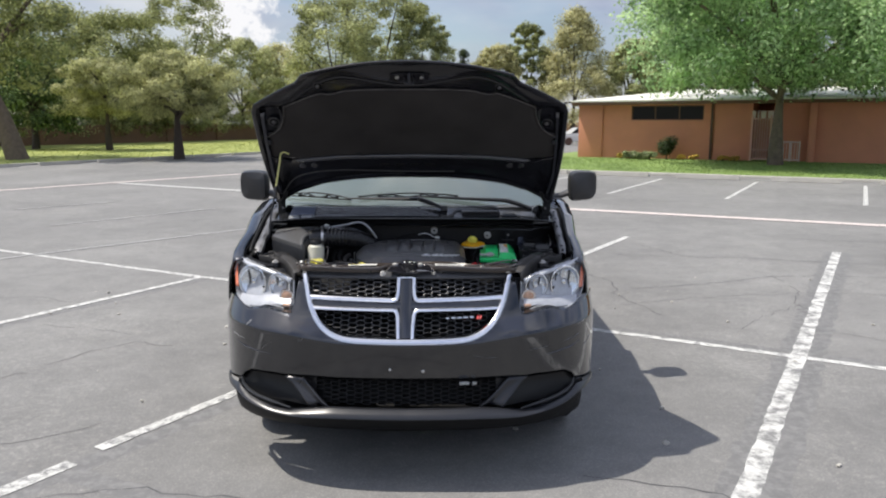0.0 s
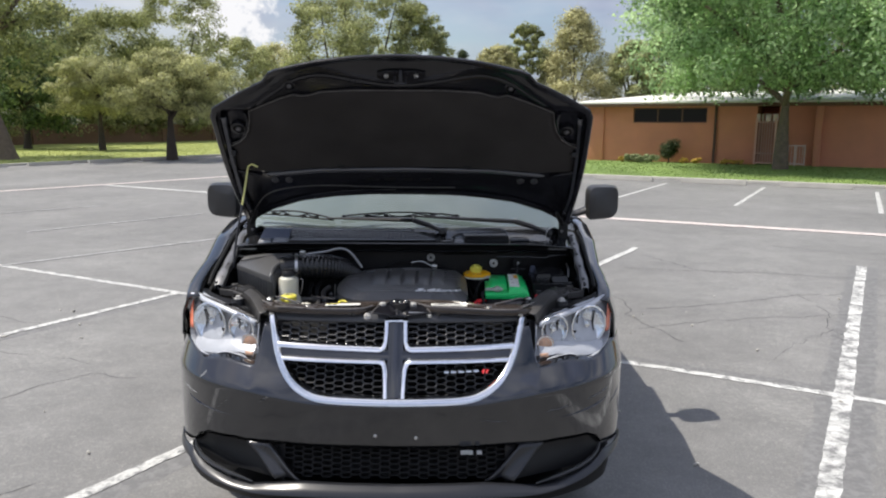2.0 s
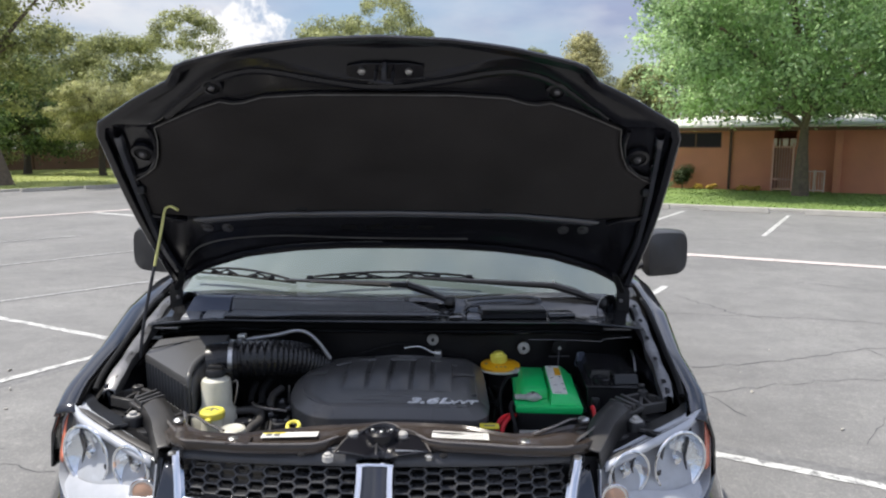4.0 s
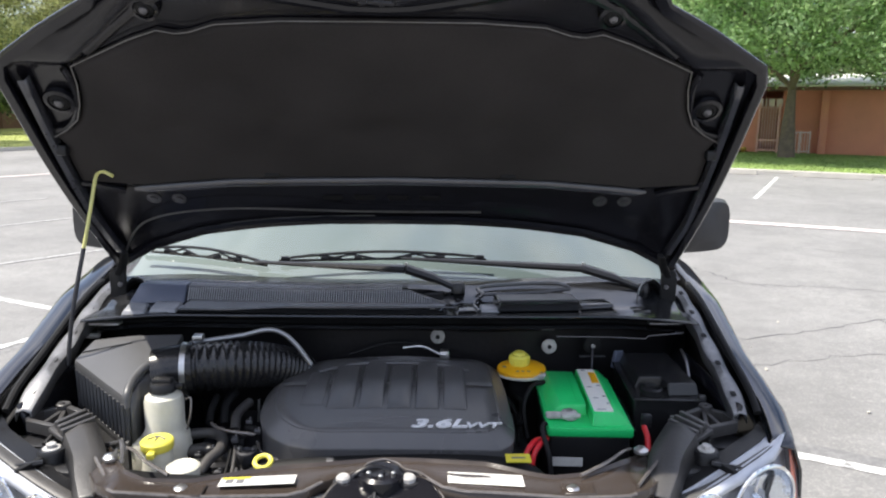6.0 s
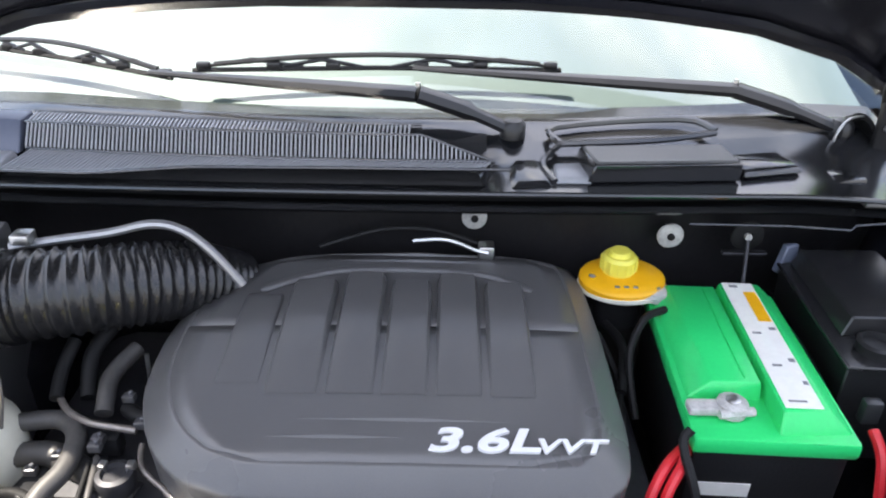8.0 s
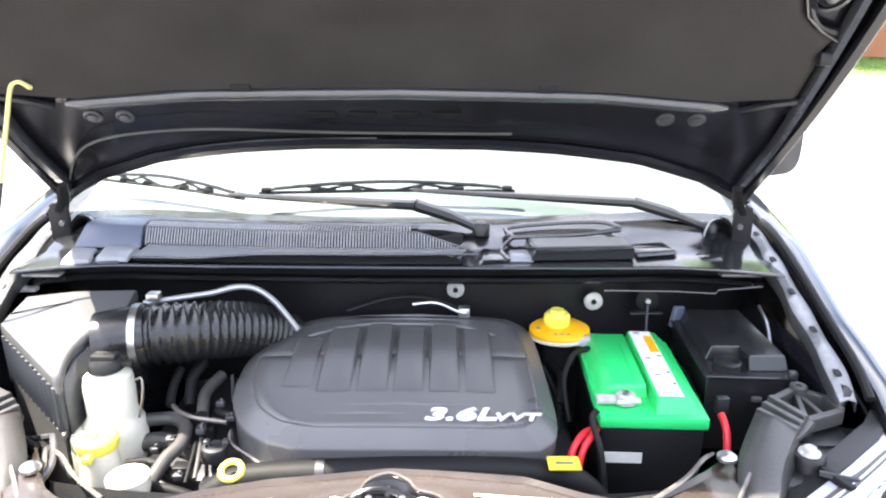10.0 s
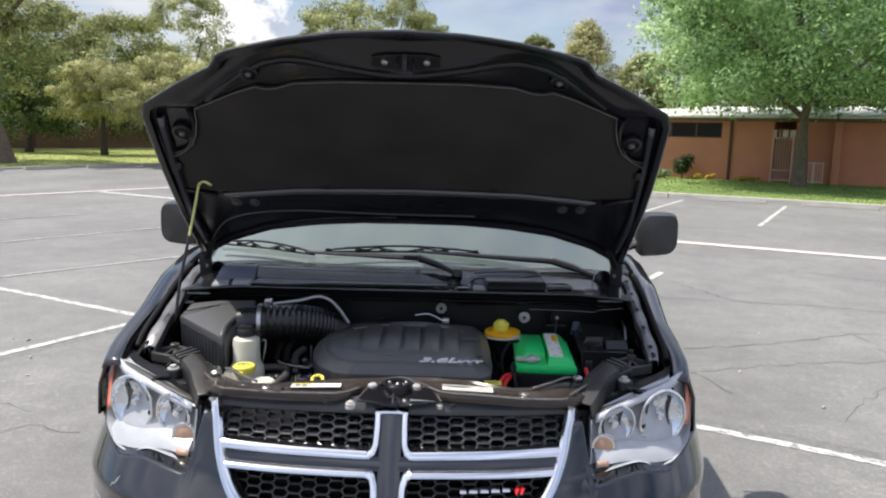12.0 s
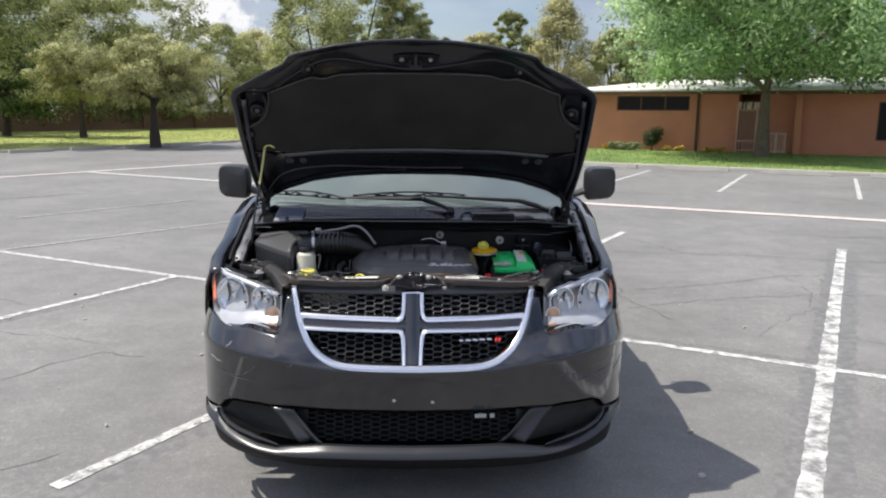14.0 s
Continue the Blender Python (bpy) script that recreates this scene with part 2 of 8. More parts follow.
GRASS_DRY = surface("grass_dry_ground", (0.24, 0.30, 0.07), 0.9, vary=0.25, scale=0.4, fine=18, bump=0.02, second=(0.36, 0.38, 0.12))
GRASS_YELLOW = leafy("grass_blade_dry", (0.26, 0.32, 0.08), (0.38, 0.42, 0.14), 0.4)
GRASS = leafy("grass_blade", (0.15, 0.25, 0.06), (0.24, 0.33, 0.10), 0.3)
STUCCO = surface("adobe_stucco", (0.60, 0.25, 0.155), 0.9, vary=0.10, scale=1.2, fine=40, bump=0.006)
STUCCO_WALL = surface("adobe_wall", (0.22, 0.13, 0.085), 0.9, vary=0.16, scale=0.8, fine=30, bump=0.006)
ROOF_WHITE = surface("roof_gravel_white", (0.74, 0.72, 0.66), 0.85, vary=0.08, scale=1.5, fine=40, bump=0.01)
FASCIA = surface("fascia_brown", (0.16, 0.085, 0.055), 0.7, vary=0.1, scale=3)
DARK_GLASS = surface("dark_window_glass", (0.008, 0.008, 0.009), 0.15, vary=0.1, spec=0.2)
PIPE_BROWN = surface("downpipe_brown", (0.10, 0.055, 0.04), 0.6)
GATE_PINK = surface("gate_paint_terracotta", (0.66, 0.38, 0.30), 0.6, vary=0.1)
RAIL_WHITE = surface("rail_paint_pale", (0.62, 0.50, 0.44), 0.6, vary=0.08)
BARK = surface("bark", (0.15, 0.115, 0.085), 0.9, vary=0.35, scale=7, fine=40, bump=0.02)
BARK_DARK = surface("bark_dark", (0.055, 0.042, 0.034), 0.9, vary=0.35, scale=7, fine=40, bump=0.02)
LEAF_ASH = leafy("leaf_ash", (0.26, 0.43, 0.18), (0.56, 0.72, 0.39), 0.55)
LEAF_WILLOW = leafy("leaf_weeping", (0.20, 0.22, 0.085), (0.56, 0.56, 0.27), 0.28)
LEAF_DEEP = leafy("leaf_deep_green", (0.07, 0.12, 0.045), (0.16, 0.23, 0.08), 0.3)
LEAF_OLIVE = leafy("leaf_olive", (0.25, 0.285, 0.12), (0.49, 0.51, 0.25), 0.35)
LEAF_DARK = leafy("leaf_dark", (0.18, 0.22, 0.09), (0.41, 0.43, 0.18), 0.35)
LEAF_GOLD = leafy("leaf_gold", (0.38, 0.37, 0.17), (0.61, 0.585, 0.32), 0.4)
LEAF_SHRUB = leafy("leaf_shrub", (0.028, 0.045, 0.018), (0.06, 0.085, 0.03), 0.25)
LEAF_GREY = leafy("leaf_sage", (0.22, 0.27, 0.13), (0.36, 0.41, 0.22), 0.25)
PETAL = leafy("petal_yellow", (0.42, 0.30, 0.03), (0.62, 0.42, 0.10), 0.25)


# ---- mesh helpers ----
def grid(rows, closed=False, loop=False):
    """A sheet through rows of points; closed joins each row's ends, loop joins last row to first."""
    bm = bmesh.new()
    vs = [[bm.verts.new(p) for p in r] for r in rows]
    n = len(rows)
    for i in range(n if loop else n - 1):
        a, b = vs[i], vs[(i + 1) % n]
        m = len(a)
        for j in range(m if closed else m - 1):
            q = [a[j], a[(j + 1) % m], b[(j + 1) % m], b[j]]
            if len(set(q)) == 4:
                bm.faces.new(q)
    return bm


def box(x0, x1, y0, y1, z0, z1, bevel=0.0, seg=2):
    bm = bmesh.new()
    bmesh.ops.create_cube(bm, size=1, matrix=Matrix.Translation(((x0 + x1) / 2, (y0 + y1) / 2, (z0 + z1) / 2)) @ Matrix.Diagonal((x1 - x0, y1 - y0, z1 - z0, 1)))
    if bevel:
        bmesh.ops.bevel(bm, geom=bm.edges[:] + bm.verts[:], offset=bevel, segments=seg, affect="EDGES", profile=0.5)
    return bm


def prism(outline, z0, z1, bevel=0.0, seg=2, m=None):
    """An upright prism over an outline in x, y."""
    bm = bmesh.new()
    lo = [bm.verts.new((x, y, z0)) for x, y in outline]
    hi = [bm.verts.new((x, y, z1)) for x, y in outline]
    n = len(lo)
    bm.faces.new(lo[::-1])
    bm.faces.new(hi)
    for i in range(n):
        bm.faces.new((lo[i], lo[(i + 1) % n], hi[(i + 1) % n], hi[i]))
    bmesh.ops.recalc_face_normals(bm, faces=bm.faces)
    if bevel:
        bmesh.ops.bevel(bm, geom=bm.edges[:], offset=bevel, segments=seg, affect="EDGES", profile=0.5)
    if m is not None:
        bm.transform(m)
    return bm


def tube(points, radius, sides=8, caps=True, flat=1.0):
    """A round bar along points; radius is one number or one a point."""
    pts = [Vector(p) for p in points]
    rad = radius if isinstance(radius, (list, tuple)) else [radius] * len(pts)
    rows = []
    up = Vector((0, 0, 1))
    for i, p in enumerate(pts):
        d = (pts[min(i + 1, len(pts) - 1)] - pts[max(i - 1, 0)]).normalized()
        if abs(d.dot(up)) > 0.95:
            up = Vector((1, 0, 0)) if abs(d.x) < 0.9 else Vector((0, 1, 0))
        s = d.cross(up).normalized()
        up = s.cross(d).normalized()
        rows.append([p + rad[i] * (math.cos(a) * s + math.sin(a) * flat * up) for a in [2 * math.pi * k / sides for k in range(sides)]])
    bm = grid(rows, closed=True)
    if caps:
        bm.verts.ensure_lookup_table()
        n = len(bm.verts)
        bm.faces.new([bm.verts[k] for k in range(sides)][::-1])
        bm.faces.new([bm.verts[n - sides + k] for k in range(sides)])
    bmesh.ops.recalc_face_normals(bm, faces=bm.faces)
    return bm


def lathe(profile, centre=(0, 0, 0), sides=20, m=None):
    """A turned form: profile of (radius, height) from bottom to top about z."""
    rows = [[(r * math.cos(2 * math.pi * k / sides), r * math.sin(2 * math.pi * k / sides), z) for k in range(sides)] for r, z in profile]
    bm = grid(rows, closed=True)
    bm.verts.ensure_lookup_table()
    n = len(bm.verts)
    bm.faces.new([bm.verts[k] for k in range(sides)][::-1])
    bm.faces.new([bm.verts[n - sides + k] for k in range(sides)])
    bmesh.ops.recalc_face_normals(bm, faces=bm.faces)
    bm.transform(Matrix.Translation(centre) @ (m or Matrix()))
    return bm


def joined(*bms):
    """One bmesh of several."""
    out = bmesh.new()
    for b in bms:
        me = bpy.data.meshes.new("tmp")
        b.to_mesh(me)
        b.free()
        out.from_mesh(me)
        bpy.data.meshes.remove(me)
    return out


def smooth_curve(pts, n=8):
    """A smooth line through points."""
    pts = [Vector(p) for p in pts]
    out = []
    for i in range(len(pts) - 1):
        p0, p1, p2, p3 = pts[max(i - 1, 0)], pts[i], pts[i + 1], pts[min(i + 2, len(pts) - 1)]
        for k in range(n):
            t = k / n
            out.append(0.5 * (2 * p1 + (p2 - p0) * t + (2 * p0 - 5 * p1 + 4 * p2 - p3) * t * t + (3 * p1 - p0 - 3 * p2 + p3) * t ** 3))
    out.append(pts[-1])
    return out


def lerp_table(x, table):
    """A value between rows of (x, value)."""
    if x <= table[0][0]:
        return table[0][1]
    for (a, va), (b, vb) in zip(table, table[1:]):
        if x <= b:
            return va + (vb - va) * (x - a) / (b - a)
    return table[-1][1]


def mesh_of(name, bm, material, smooth=True):
    me = bpy.data.meshes.new(name)
    bm.to_mesh(me)
    bm.free()
    me.materials.append(material)
    if smooth:
        me.polygons.foreach_set("use_smooth", [True] * len(me.polygons))
        me.set_sharp_from_angle(angle=radians(38))
    return me


def part(name, bm, material, parent, label="", smooth=True, thick=0.0):
    """One mesh in world places, under its thing or part."""
    ob = new(name, mesh_of(name, bm, material, smooth))
    if parent is not None:
        ob.parent = parent
        ob.matrix_parent_inverse = parent.matrix_basis.inverted()
    if label:
        ob["label"] = label
    if thick:
        mod = ob.modifiers.new("thickness", "SOLIDIFY")
        mod.thickness, mod.offset = thick, -1
    return ob


def thing(name, place, label, category, group="", kind=""):
    ob = new(name)
    ob.location = place
    return tagged(ob, label, category, group, kind)


def single(name, bm, material, label="", category="", group="", kind="", smooth=True):
    """A thing or piece of the setting of one mesh."""
    ob = new(name, mesh_of(name, bm, material, smooth))
    return tagged(ob, label, category, group, kind)


# ---- the car park: its own axes, u along the stalls' ends and v along the stalls ----
LOT_U, LOT_V = Vector((0.88, -0.475, 0)), Vector((0.475, 0.88, 0))


def lot(u, v, z=0.0):
    return LOT_U * u + LOT_V * v + Vector((0, 0, z))


LOT_M = Matrix(((0.88, 0.475, 0, 0), (-0.475, 0.88, 0, 0), (0, 0, 1, 0), (0, 0, 0, 1)))


def lot_box(u0, u1, v0, v1, z0, z1, bevel=0.0, seg=2):
    bm = box(u0, u1, v0, v1, z0, z1, bevel, seg)
    bm.transform(LOT_M)
    return bm


def ground_sheet():
    """One asphalt sheet to the horizon, finer and faintly uneven near the car."""
    near = [-9 + 0.6 * k for k in range(41)]
    xs = [-900, -300, -120, -60, -30, -16] + near + [22, 34, 60, 120, 300, 900]
    ys = [-900, -300, -100, -40, -15] + [-6 + 0.6 * k for k in range(44)] + [26, 36, 50, 80, 140, 300, 1200]
    rows = []
    for y in ys:
        row = []
        for x in xs:
            row.append((x, y, 0.0))
        rows.append(row)
    return grid(rows)


single("ground", ground_sheet(), ASPHALT, "weathered grey asphalt car park with hairline cracks", "asphalt", kind="structure")


def stripe(name, a, b, width, material, label, seed=0, z=0.003):
    """A painted line a few millimetres proud of the asphalt, with ragged edges."""
    rnd = random.Random(seed)
    a, b = Vector((*a, 0)), Vector((*b, 0))
    d = (b - a).normalized()
    s = Vector((-d.y, d.x, 0))
    n = max(8, int((b - a).length / 0.08))
    rows = []
    for k in range(n + 1):
        p = a + (b - a) * k / n
        w0, w1 = (width / 2 * (1 + rnd.uniform(-0.12, 0.10)) for _ in range(2))
        rows.append([p - s * w0 + Vector((0, 0, z)), p + s * w1 + Vector((0, 0, z))])
    return single(name, grid(rows), material, label, "line" if name == "parking_line" else "sealer", "painted parking lines" if name == "parking_line" else "old sealer bands", "structure")


STRIPES = [
    ((1.312, 3.22), (5.674, 10.62), 0.115, LINE_RAGGED, "worn white painted stall line"),
    ((-5.2, 10.165), (-2.62, 8.841), 0.085, LINE_WHITE, "worn white painted cross line"),
    ((-9.2, 12.22), (-5.2, 10.165), 0.085, LINE_WHITE, "worn white painted cross line"),
    ((-2.62, 8.857), (7.6, 3.498), 0.085, LINE_WHITE, "worn white painted cross line"),
    ((-2.75, 2.62), (-1.80, 4.13), 0.10, LINE_OLD, "worn white painted stall line"),
    ((-1.74, 4.30), (-0.6, 6.2), 0.085, LINE_OLD, "worn white painted stall line"),
    ((1.5, 9.5), (3.06, 11.99), 0.10, LINE_WHITE, "worn white painted stall line"),
    ((-4.71, 5.4), (-2.70, 8.87), 0.085, LINE_WHITE, "worn white painted stall line"),
    ((-6.6, 9.1), (-3.0, 13.1), 0.085, LINE_FAINT, "faded white painted stall line"),
    ((-6.83, 13.2), (-4.75, 15.8), 0.085, LINE_FAINT, "faded white painted stall line"),
    ((-8.9, 15.6), (-7.45, 17.12), 0.085, LINE_FAINT, "faded white painted stall line"),
    ((-9.73, 22.36), (-0.5, 17.2), 0.26, LINE_WHITE, "long white painted aisle line"),
    ((-0.5, 17.318), (12.5, 11.08), 0.30, LINE_PINK, "long pinkish painted aisle line"),
    ((-13.4, 17.8), (-6.9, 26.7), 0.26, LINE_PINK, "long pinkish painted aisle line"),
]
for i, (a, b, w, m, lab) in enumerate(STRIPES):
    stripe("parking_line", a, b, w, m, lab, i, 0.0022 + 0.0005 * i)
for i, (a, b, w, off) in enumerate((((1.312, 3.22), (5.674, 10.62), 0.34, 0.02), ((-2.75, 2.62), (-0.6, 6.2), 0.17, 0.10), ((-2.62, 8.857), (7.6, 3.498), 0.16, -0.09), ((-3.6, 3.3), (-2.0, 3.95), 0.22, 0.0), ((-1.75, 4.0), (0.2, 3.2), 0.13, 0.0), ((-4.71, 5.4), (-2.70, 8.87), 0.16, 0.08))):
    d = Vector((b[0] - a[0], b[1] - a[1], 0)).normalized()
    sh = Vector((d.y, -d.x, 0)) * off
    stripe("seal_band", (a[0] + sh.x, a[1] + sh.y), (b[0] + sh.x, b[1] + sh.y), w, SEAL_BAND, "faded dark band of old sealer beside a line", 60 + i, 0.0006 + 0.0001 * i)
for i, u in enumerate((-8.2, -5.33, -2.47, 0.43, 3.3)):
    a, b = lot(u, 19.0), lot(u + 0.1, 24.8)
    stripe("parking_line", (a.x, a.y), (b.x, b.y), 0.10, LINE_WHITE, "white painted stall line by the lawn", 40 + i)


def crack(pts, width, seed):
    rnd = random.Random(seed)
    line = []
    for a, b in zip(pts, pts[1:]):
        a, b = Vector((*a, 0)), Vector((*b, 0))
        n = max(2, int((b - a).length / 0.09))
        for k in range(n):
            line.append(a + (b - a) * k / n + Vector((rnd.gauss(0, 0.022), rnd.gauss(0, 0.022), 0)))
    rows = []
    for k, p in enumerate(line):
        d = (line[min(k + 1, len(line) - 1)] - line[max(k - 1, 0)]).normalized()
        s = Vector((-d.y, d.x, 0)) * width * rnd.uniform(0.25, 1.0) / 2
        rows.append([p - s + Vector((0, 0, 0.0016)), p + s + Vector((0, 0, 0.0016))])
    return grid(rows)


CRACKS = [
    ([(-3.4, 5.2), (-2.75, 5.6)], 0.014), ([(-2.1, 3.7), (-1.5, 3.85), (-0.7, 3.75)], 0.02),
    ([(1.7, 9.6), (2.1, 8.6), (2.0, 7.9), (2.3, 7.1)], 0.028),
    ([(2.5, 10.4), (4.0, 10.2), (6.2, 9.6)], 0.03), ([(0.9, 4.0), (1.4, 3.9), (2.1, 3.3)], 0.02), ([(3.3, 6.8), (4.0, 6.3), (5.1, 6.5)], 0.016),
    ([(-5.5, 7.5), (-4.2, 7.9), (-3.4, 7.6)], 0.018), ([(-4.8, 12.5), (-3.5, 12.0), (-2.4, 12.3)], 0.022), ([(-1.9, 4.6), (-2.4, 4.3), (-3.0, 4.5)], 0.014),
    ([(-2.81, 5.7), (-2.69, 5.98), (-2.4, 6.32), (-1.92, 6.16)], 0.02), ([(-3.47, 6.85), (-3.13, 6.73), (-2.72, 6.63), (-2.39, 6.49)], 0.013), ([(3.05, 11.29), (3.34, 10.43), (3.68, 10.05)], 0.03),
    ([(2.25, 8.32), (3.03, 8.51), (3.8, 8.86), (4.17, 8.98), (4.84, 9.02), (5.5, 8.8), (6.8, 8.9)], 0.03), ([(1.93, 7.59), (2.8, 7.91), (3.29, 8.0), (3.97, 8.1), (5.6, 8.0)], 0.02), ([(3.71, 7.6), (3.16, 7.13), (2.69, 6.64)], 0.013),
    ([(4.05, 9.0), (4.0, 8.3), (3.7, 7.6), (3.55, 7.0)], 0.02),
    ([(5.0, 12.4), (6.0, 11.6), (7.5, 11.5)], 0.03), ([(-1.2, 3.6), (-0.4, 3.3), (0.4, 3.35)], 0.014),
]
single("tar_crack", joined(*[crack(p, w * 0.65, i) for i, (p, w) in enumerate(CRACKS)]), CRACK, "thin dark cracks in the asphalt", "crack", kind="stuff")


def pebbles():
    rnd = random.Random(5)
    bms = []
    for _ in range(46):
        x, y = rnd.uniform(-5, 4.5), rnd.uniform(3.2, 9)
        r = rnd.uniform(0.006, 0.016)
        b = bmesh.new()
        bmesh.ops.create_icosphere(b, subdivisions=1, radius=r, matrix=Matrix.Translation((x, y, r * 0.55)) @ pose(0, 0, 0, rnd.uniform(0, 90), 0, rnd.uniform(0, 360)) @ Matrix.Diagonal((1.5, 1, 0.6, 1)))
        bms.append(b)
    return joined(*bms)


single("pebbles", pebbles(), CONCRETE, "scattered pale grit on the asphalt", "grit", kind="stuff")

# lawns, kerbs and wheel stops
single("lawn", lot_box(-14.5, 40, 26.35, 60, -0.05, 0.06, 0.02), GRASS_BASE, "mown green lawn before the building", "lawn", kind="structure")
single("lawn", lot_box(-120, -30.9, -60, 160, -0.05, 0.06, 0.02), GRASS_DRY, "sunlit lawn with dappled tree shade", "lawn", kind="structure")
single("kerb", lot_box(-14.7, 40, 26.15, 26.35, -0.05, 0.10, 0.02), CONCRETE, "pale concrete kerb along the lawn", "kerb", kind="structure")
single("kerb", lot_box(-30.9, -30.7, -60, 160, -0.05, 0.10, 0.02), CONCRETE, "pale concrete kerb along the lawn", "kerb", kind="structure")


def tufts(u0, u1, v0, v1, n, seed, h, material):
    rnd = np.random.RandomState(seed)
    verts, faces = [], []
    for k in range(n):
        p = lot(rnd.uniform(u0, u1), rnd.uniform(v0, v1), 0.055)
        a = rnd.uniform(0, 2 * math.pi)
        d = Vector((math.cos(a), math.sin(a), 0)) * rnd.uniform(0.015, 0.04)
        tip = Vector((rnd.normal(0, 0.03), rnd.normal(0, 0.03), h * rnd.uniform(0.5, 1.3)))
        i = len(verts)
        verts += [p - d, p + d, p + tip]
        faces.append((i, i + 1, i + 2))
    me = bpy.data.meshes.new("grass")
    me.from_pydata(verts, [], faces)
    me.materials.append(material)
    return me


tagged(new("grass", tufts(-14.3, 8, 26.55, 37, 26000, 1, 0.03, GRASS)), "short green grass blades on the lawn", "grass", kind="stuff")
tagged(new("grass", tufts(-50, -31, 12, 60, 22000, 2, 0.05, GRASS_YELLOW)), "short green grass blades on the lawn", "grass", kind="stuff")


def wheel_stop(u, v, length, along_u, group):
    b = box(-length / 2, length / 2, -0.09, 0.09, 0, 0.15)
    for vert in b.verts:
        if vert.co.z > 0.1:
            vert.co.y *= 0.72
            vert.co.x *= 0.985
    bmesh.ops.bevel(b, geom=b.edges[:], offset=0.012, segments=2, affect="EDGES")
    p = lot(u, v)
    b.transform(Matrix.Translation(p) @ LOT_M.to_3x3().to_4x4() @ (Matrix() if along_u else Matrix.Rotation(math.pi / 2, 4, "Z")))
    return single("wheel_stop", b, CONCRETE, "pale concrete wheel stop on the asphalt", "wheel stop", group)


for u in (-9.6, -6.75, -3.9, -1.02, 1.9, 4.8):
    wheel_stop(u, 25.35, 1.95, True, "wheel stops by the building")
for v in (12.0, 14.8, 17.6, 20.4, 23.2, 26.0, 28.8, 31.6, 34.4):
    wheel_stop(-30.0, v, 1.95, False, "wheel stops by the left lawn")

# perimeter wall of brown block with pilasters
single("wall_perimeter", lot_box(-56.25, -56.0, -60, 92, -0.05, 1.66, 0.02), STUCCO_WALL, "low brown stucco boundary wall behind the lawn", "wall", kind="structure")
single("wall_back", lot_box(-56, -22, 91.8, 92.05, -0.05, 1.9, 0.02), STUCCO_WALL, "low brown stucco boundary wall", "wall", kind="structure")
for k in range(14):
    single("pilaster", lot_box(-55.98, -55.8, 5 + 6.2 * k, 5.45 + 6.2 * k, -0.05, 1.76, 0.02), STUCCO_WALL, "brown stucco pilaster of the wall", "pilaster", "pilasters", "structure")

# ---- the adobe building ----
B = thing("adobe_building", lot(-3, 40), "low adobe-coloured building with flat white roof", "building")
WV = 37.4


def wall_run(u0, u1, v0, v1, z1, openings=()):
    """A wall along u with openings (u0, u1, z0, z1) cut through."""
    bms = []
    edge = u0
    for a, b, lo, hi in openings:
        bms += [lot_box(edge, a, v0, v1, 0, z1), lot_box(a, b, v0, v1, 0, lo), lot_box(a, b, v0, v1, hi, z1)]
        edge = b
    bms.append(lot_box(edge, u1, v0, v1, 0, z1))
    for b in bms:
        part("wall", b, STUCCO, B)


wall_run(-12.1, -3.95, WV, WV + 0.3, 2.72, [(-9.57, -6.12, 1.93, 2.64)])
wall_run(-1.3, 12.0, WV, WV + 0.3, 2.72, [(1.62, 4.6, 0.7, 2.35)])
part("wall", lot_box(-12.1, -11.8, WV + 0.3, 52, 0, 2.72), STUCCO, B)
part("wall", lot_box(11.7, 12.0, WV + 0.3, 52, 0, 2.72), STUCCO, B)
part("wall", lot_box(-11.8, 11.7, 51.7, 52, 0, 2.72), STUCCO, B)
part("wall", lot_box(-3.08, -1.0, WV + 0.3, WV + 0.6, 0, 2.72), STUCCO, B)
part("wall", lot_box(-4.25, -3.95, WV + 0.3, 40.3, 0, 2.72), STUCCO, B)
part("wall", lot_box(-3.08, -2.78, WV + 0.6, 40.3, 0, 2.72), STUCCO, B)
part("wall", lot_box(-4.25, -2.78, 40.3, 40.6, 0, 2.72), STUCCO, B)
part("corner_pier", lot_box(-12.25, -11.0, WV - 0.12, WV - 0.003, 0, 2.70, 0.02), STUCCO, B)
part("pillar", lot_box(-1.56, -1.28, WV - 0.32, WV - 0.003, 0, 2.70, 0.02), STUCCO, B)
part("fascia", joined(lot_box(-12.5, 12.4, WV - 0.62, WV - 0.5, 2.68, 2.86, 0.01), lot_box(-12.5, -12.38, WV - 0.5, 52.4, 2.68, 2.86, 0.01)), FASCIA, B, "brown painted fascia board")
part("soffit", lot_box(-12.38, 12.4, WV - 0.5, 52.4, 2.72, 2.80), FASCIA, B)


def low_roof():
    o = [(-12.55, WV - 0.66), (12.45, WV - 0.66), (12.45, 52.5), (-12.55, 52.5)]
    ridge = [(-8.4, 43.5), (8.4, 43.5), (8.4, 46), (-8.4, 46)]
    bm = bmesh.new()
    lo0 = [bm.verts.new(lot(u, v, 2.83)) for u, v in o]
    lo = [bm.verts.new(lot(u, v, 2.90)) for u, v in o]
    hi = [bm.verts.new(lot(u, v, 3.62)) for u, v in ridge]
    bm.faces.new(hi)
    bm.faces.new(lo0[::-1])
    for i in range(4):
        j = (i + 1) % 4
        bm.faces.new((lo0[i], lo0[j], lo[j], lo[i]))
        bm.faces.new((lo[i], lo[j], hi[j], hi[i]))
    return bm


part("roof", low_roof(), ROOF_WHITE, B, "white low-pitched roof", smooth=False)


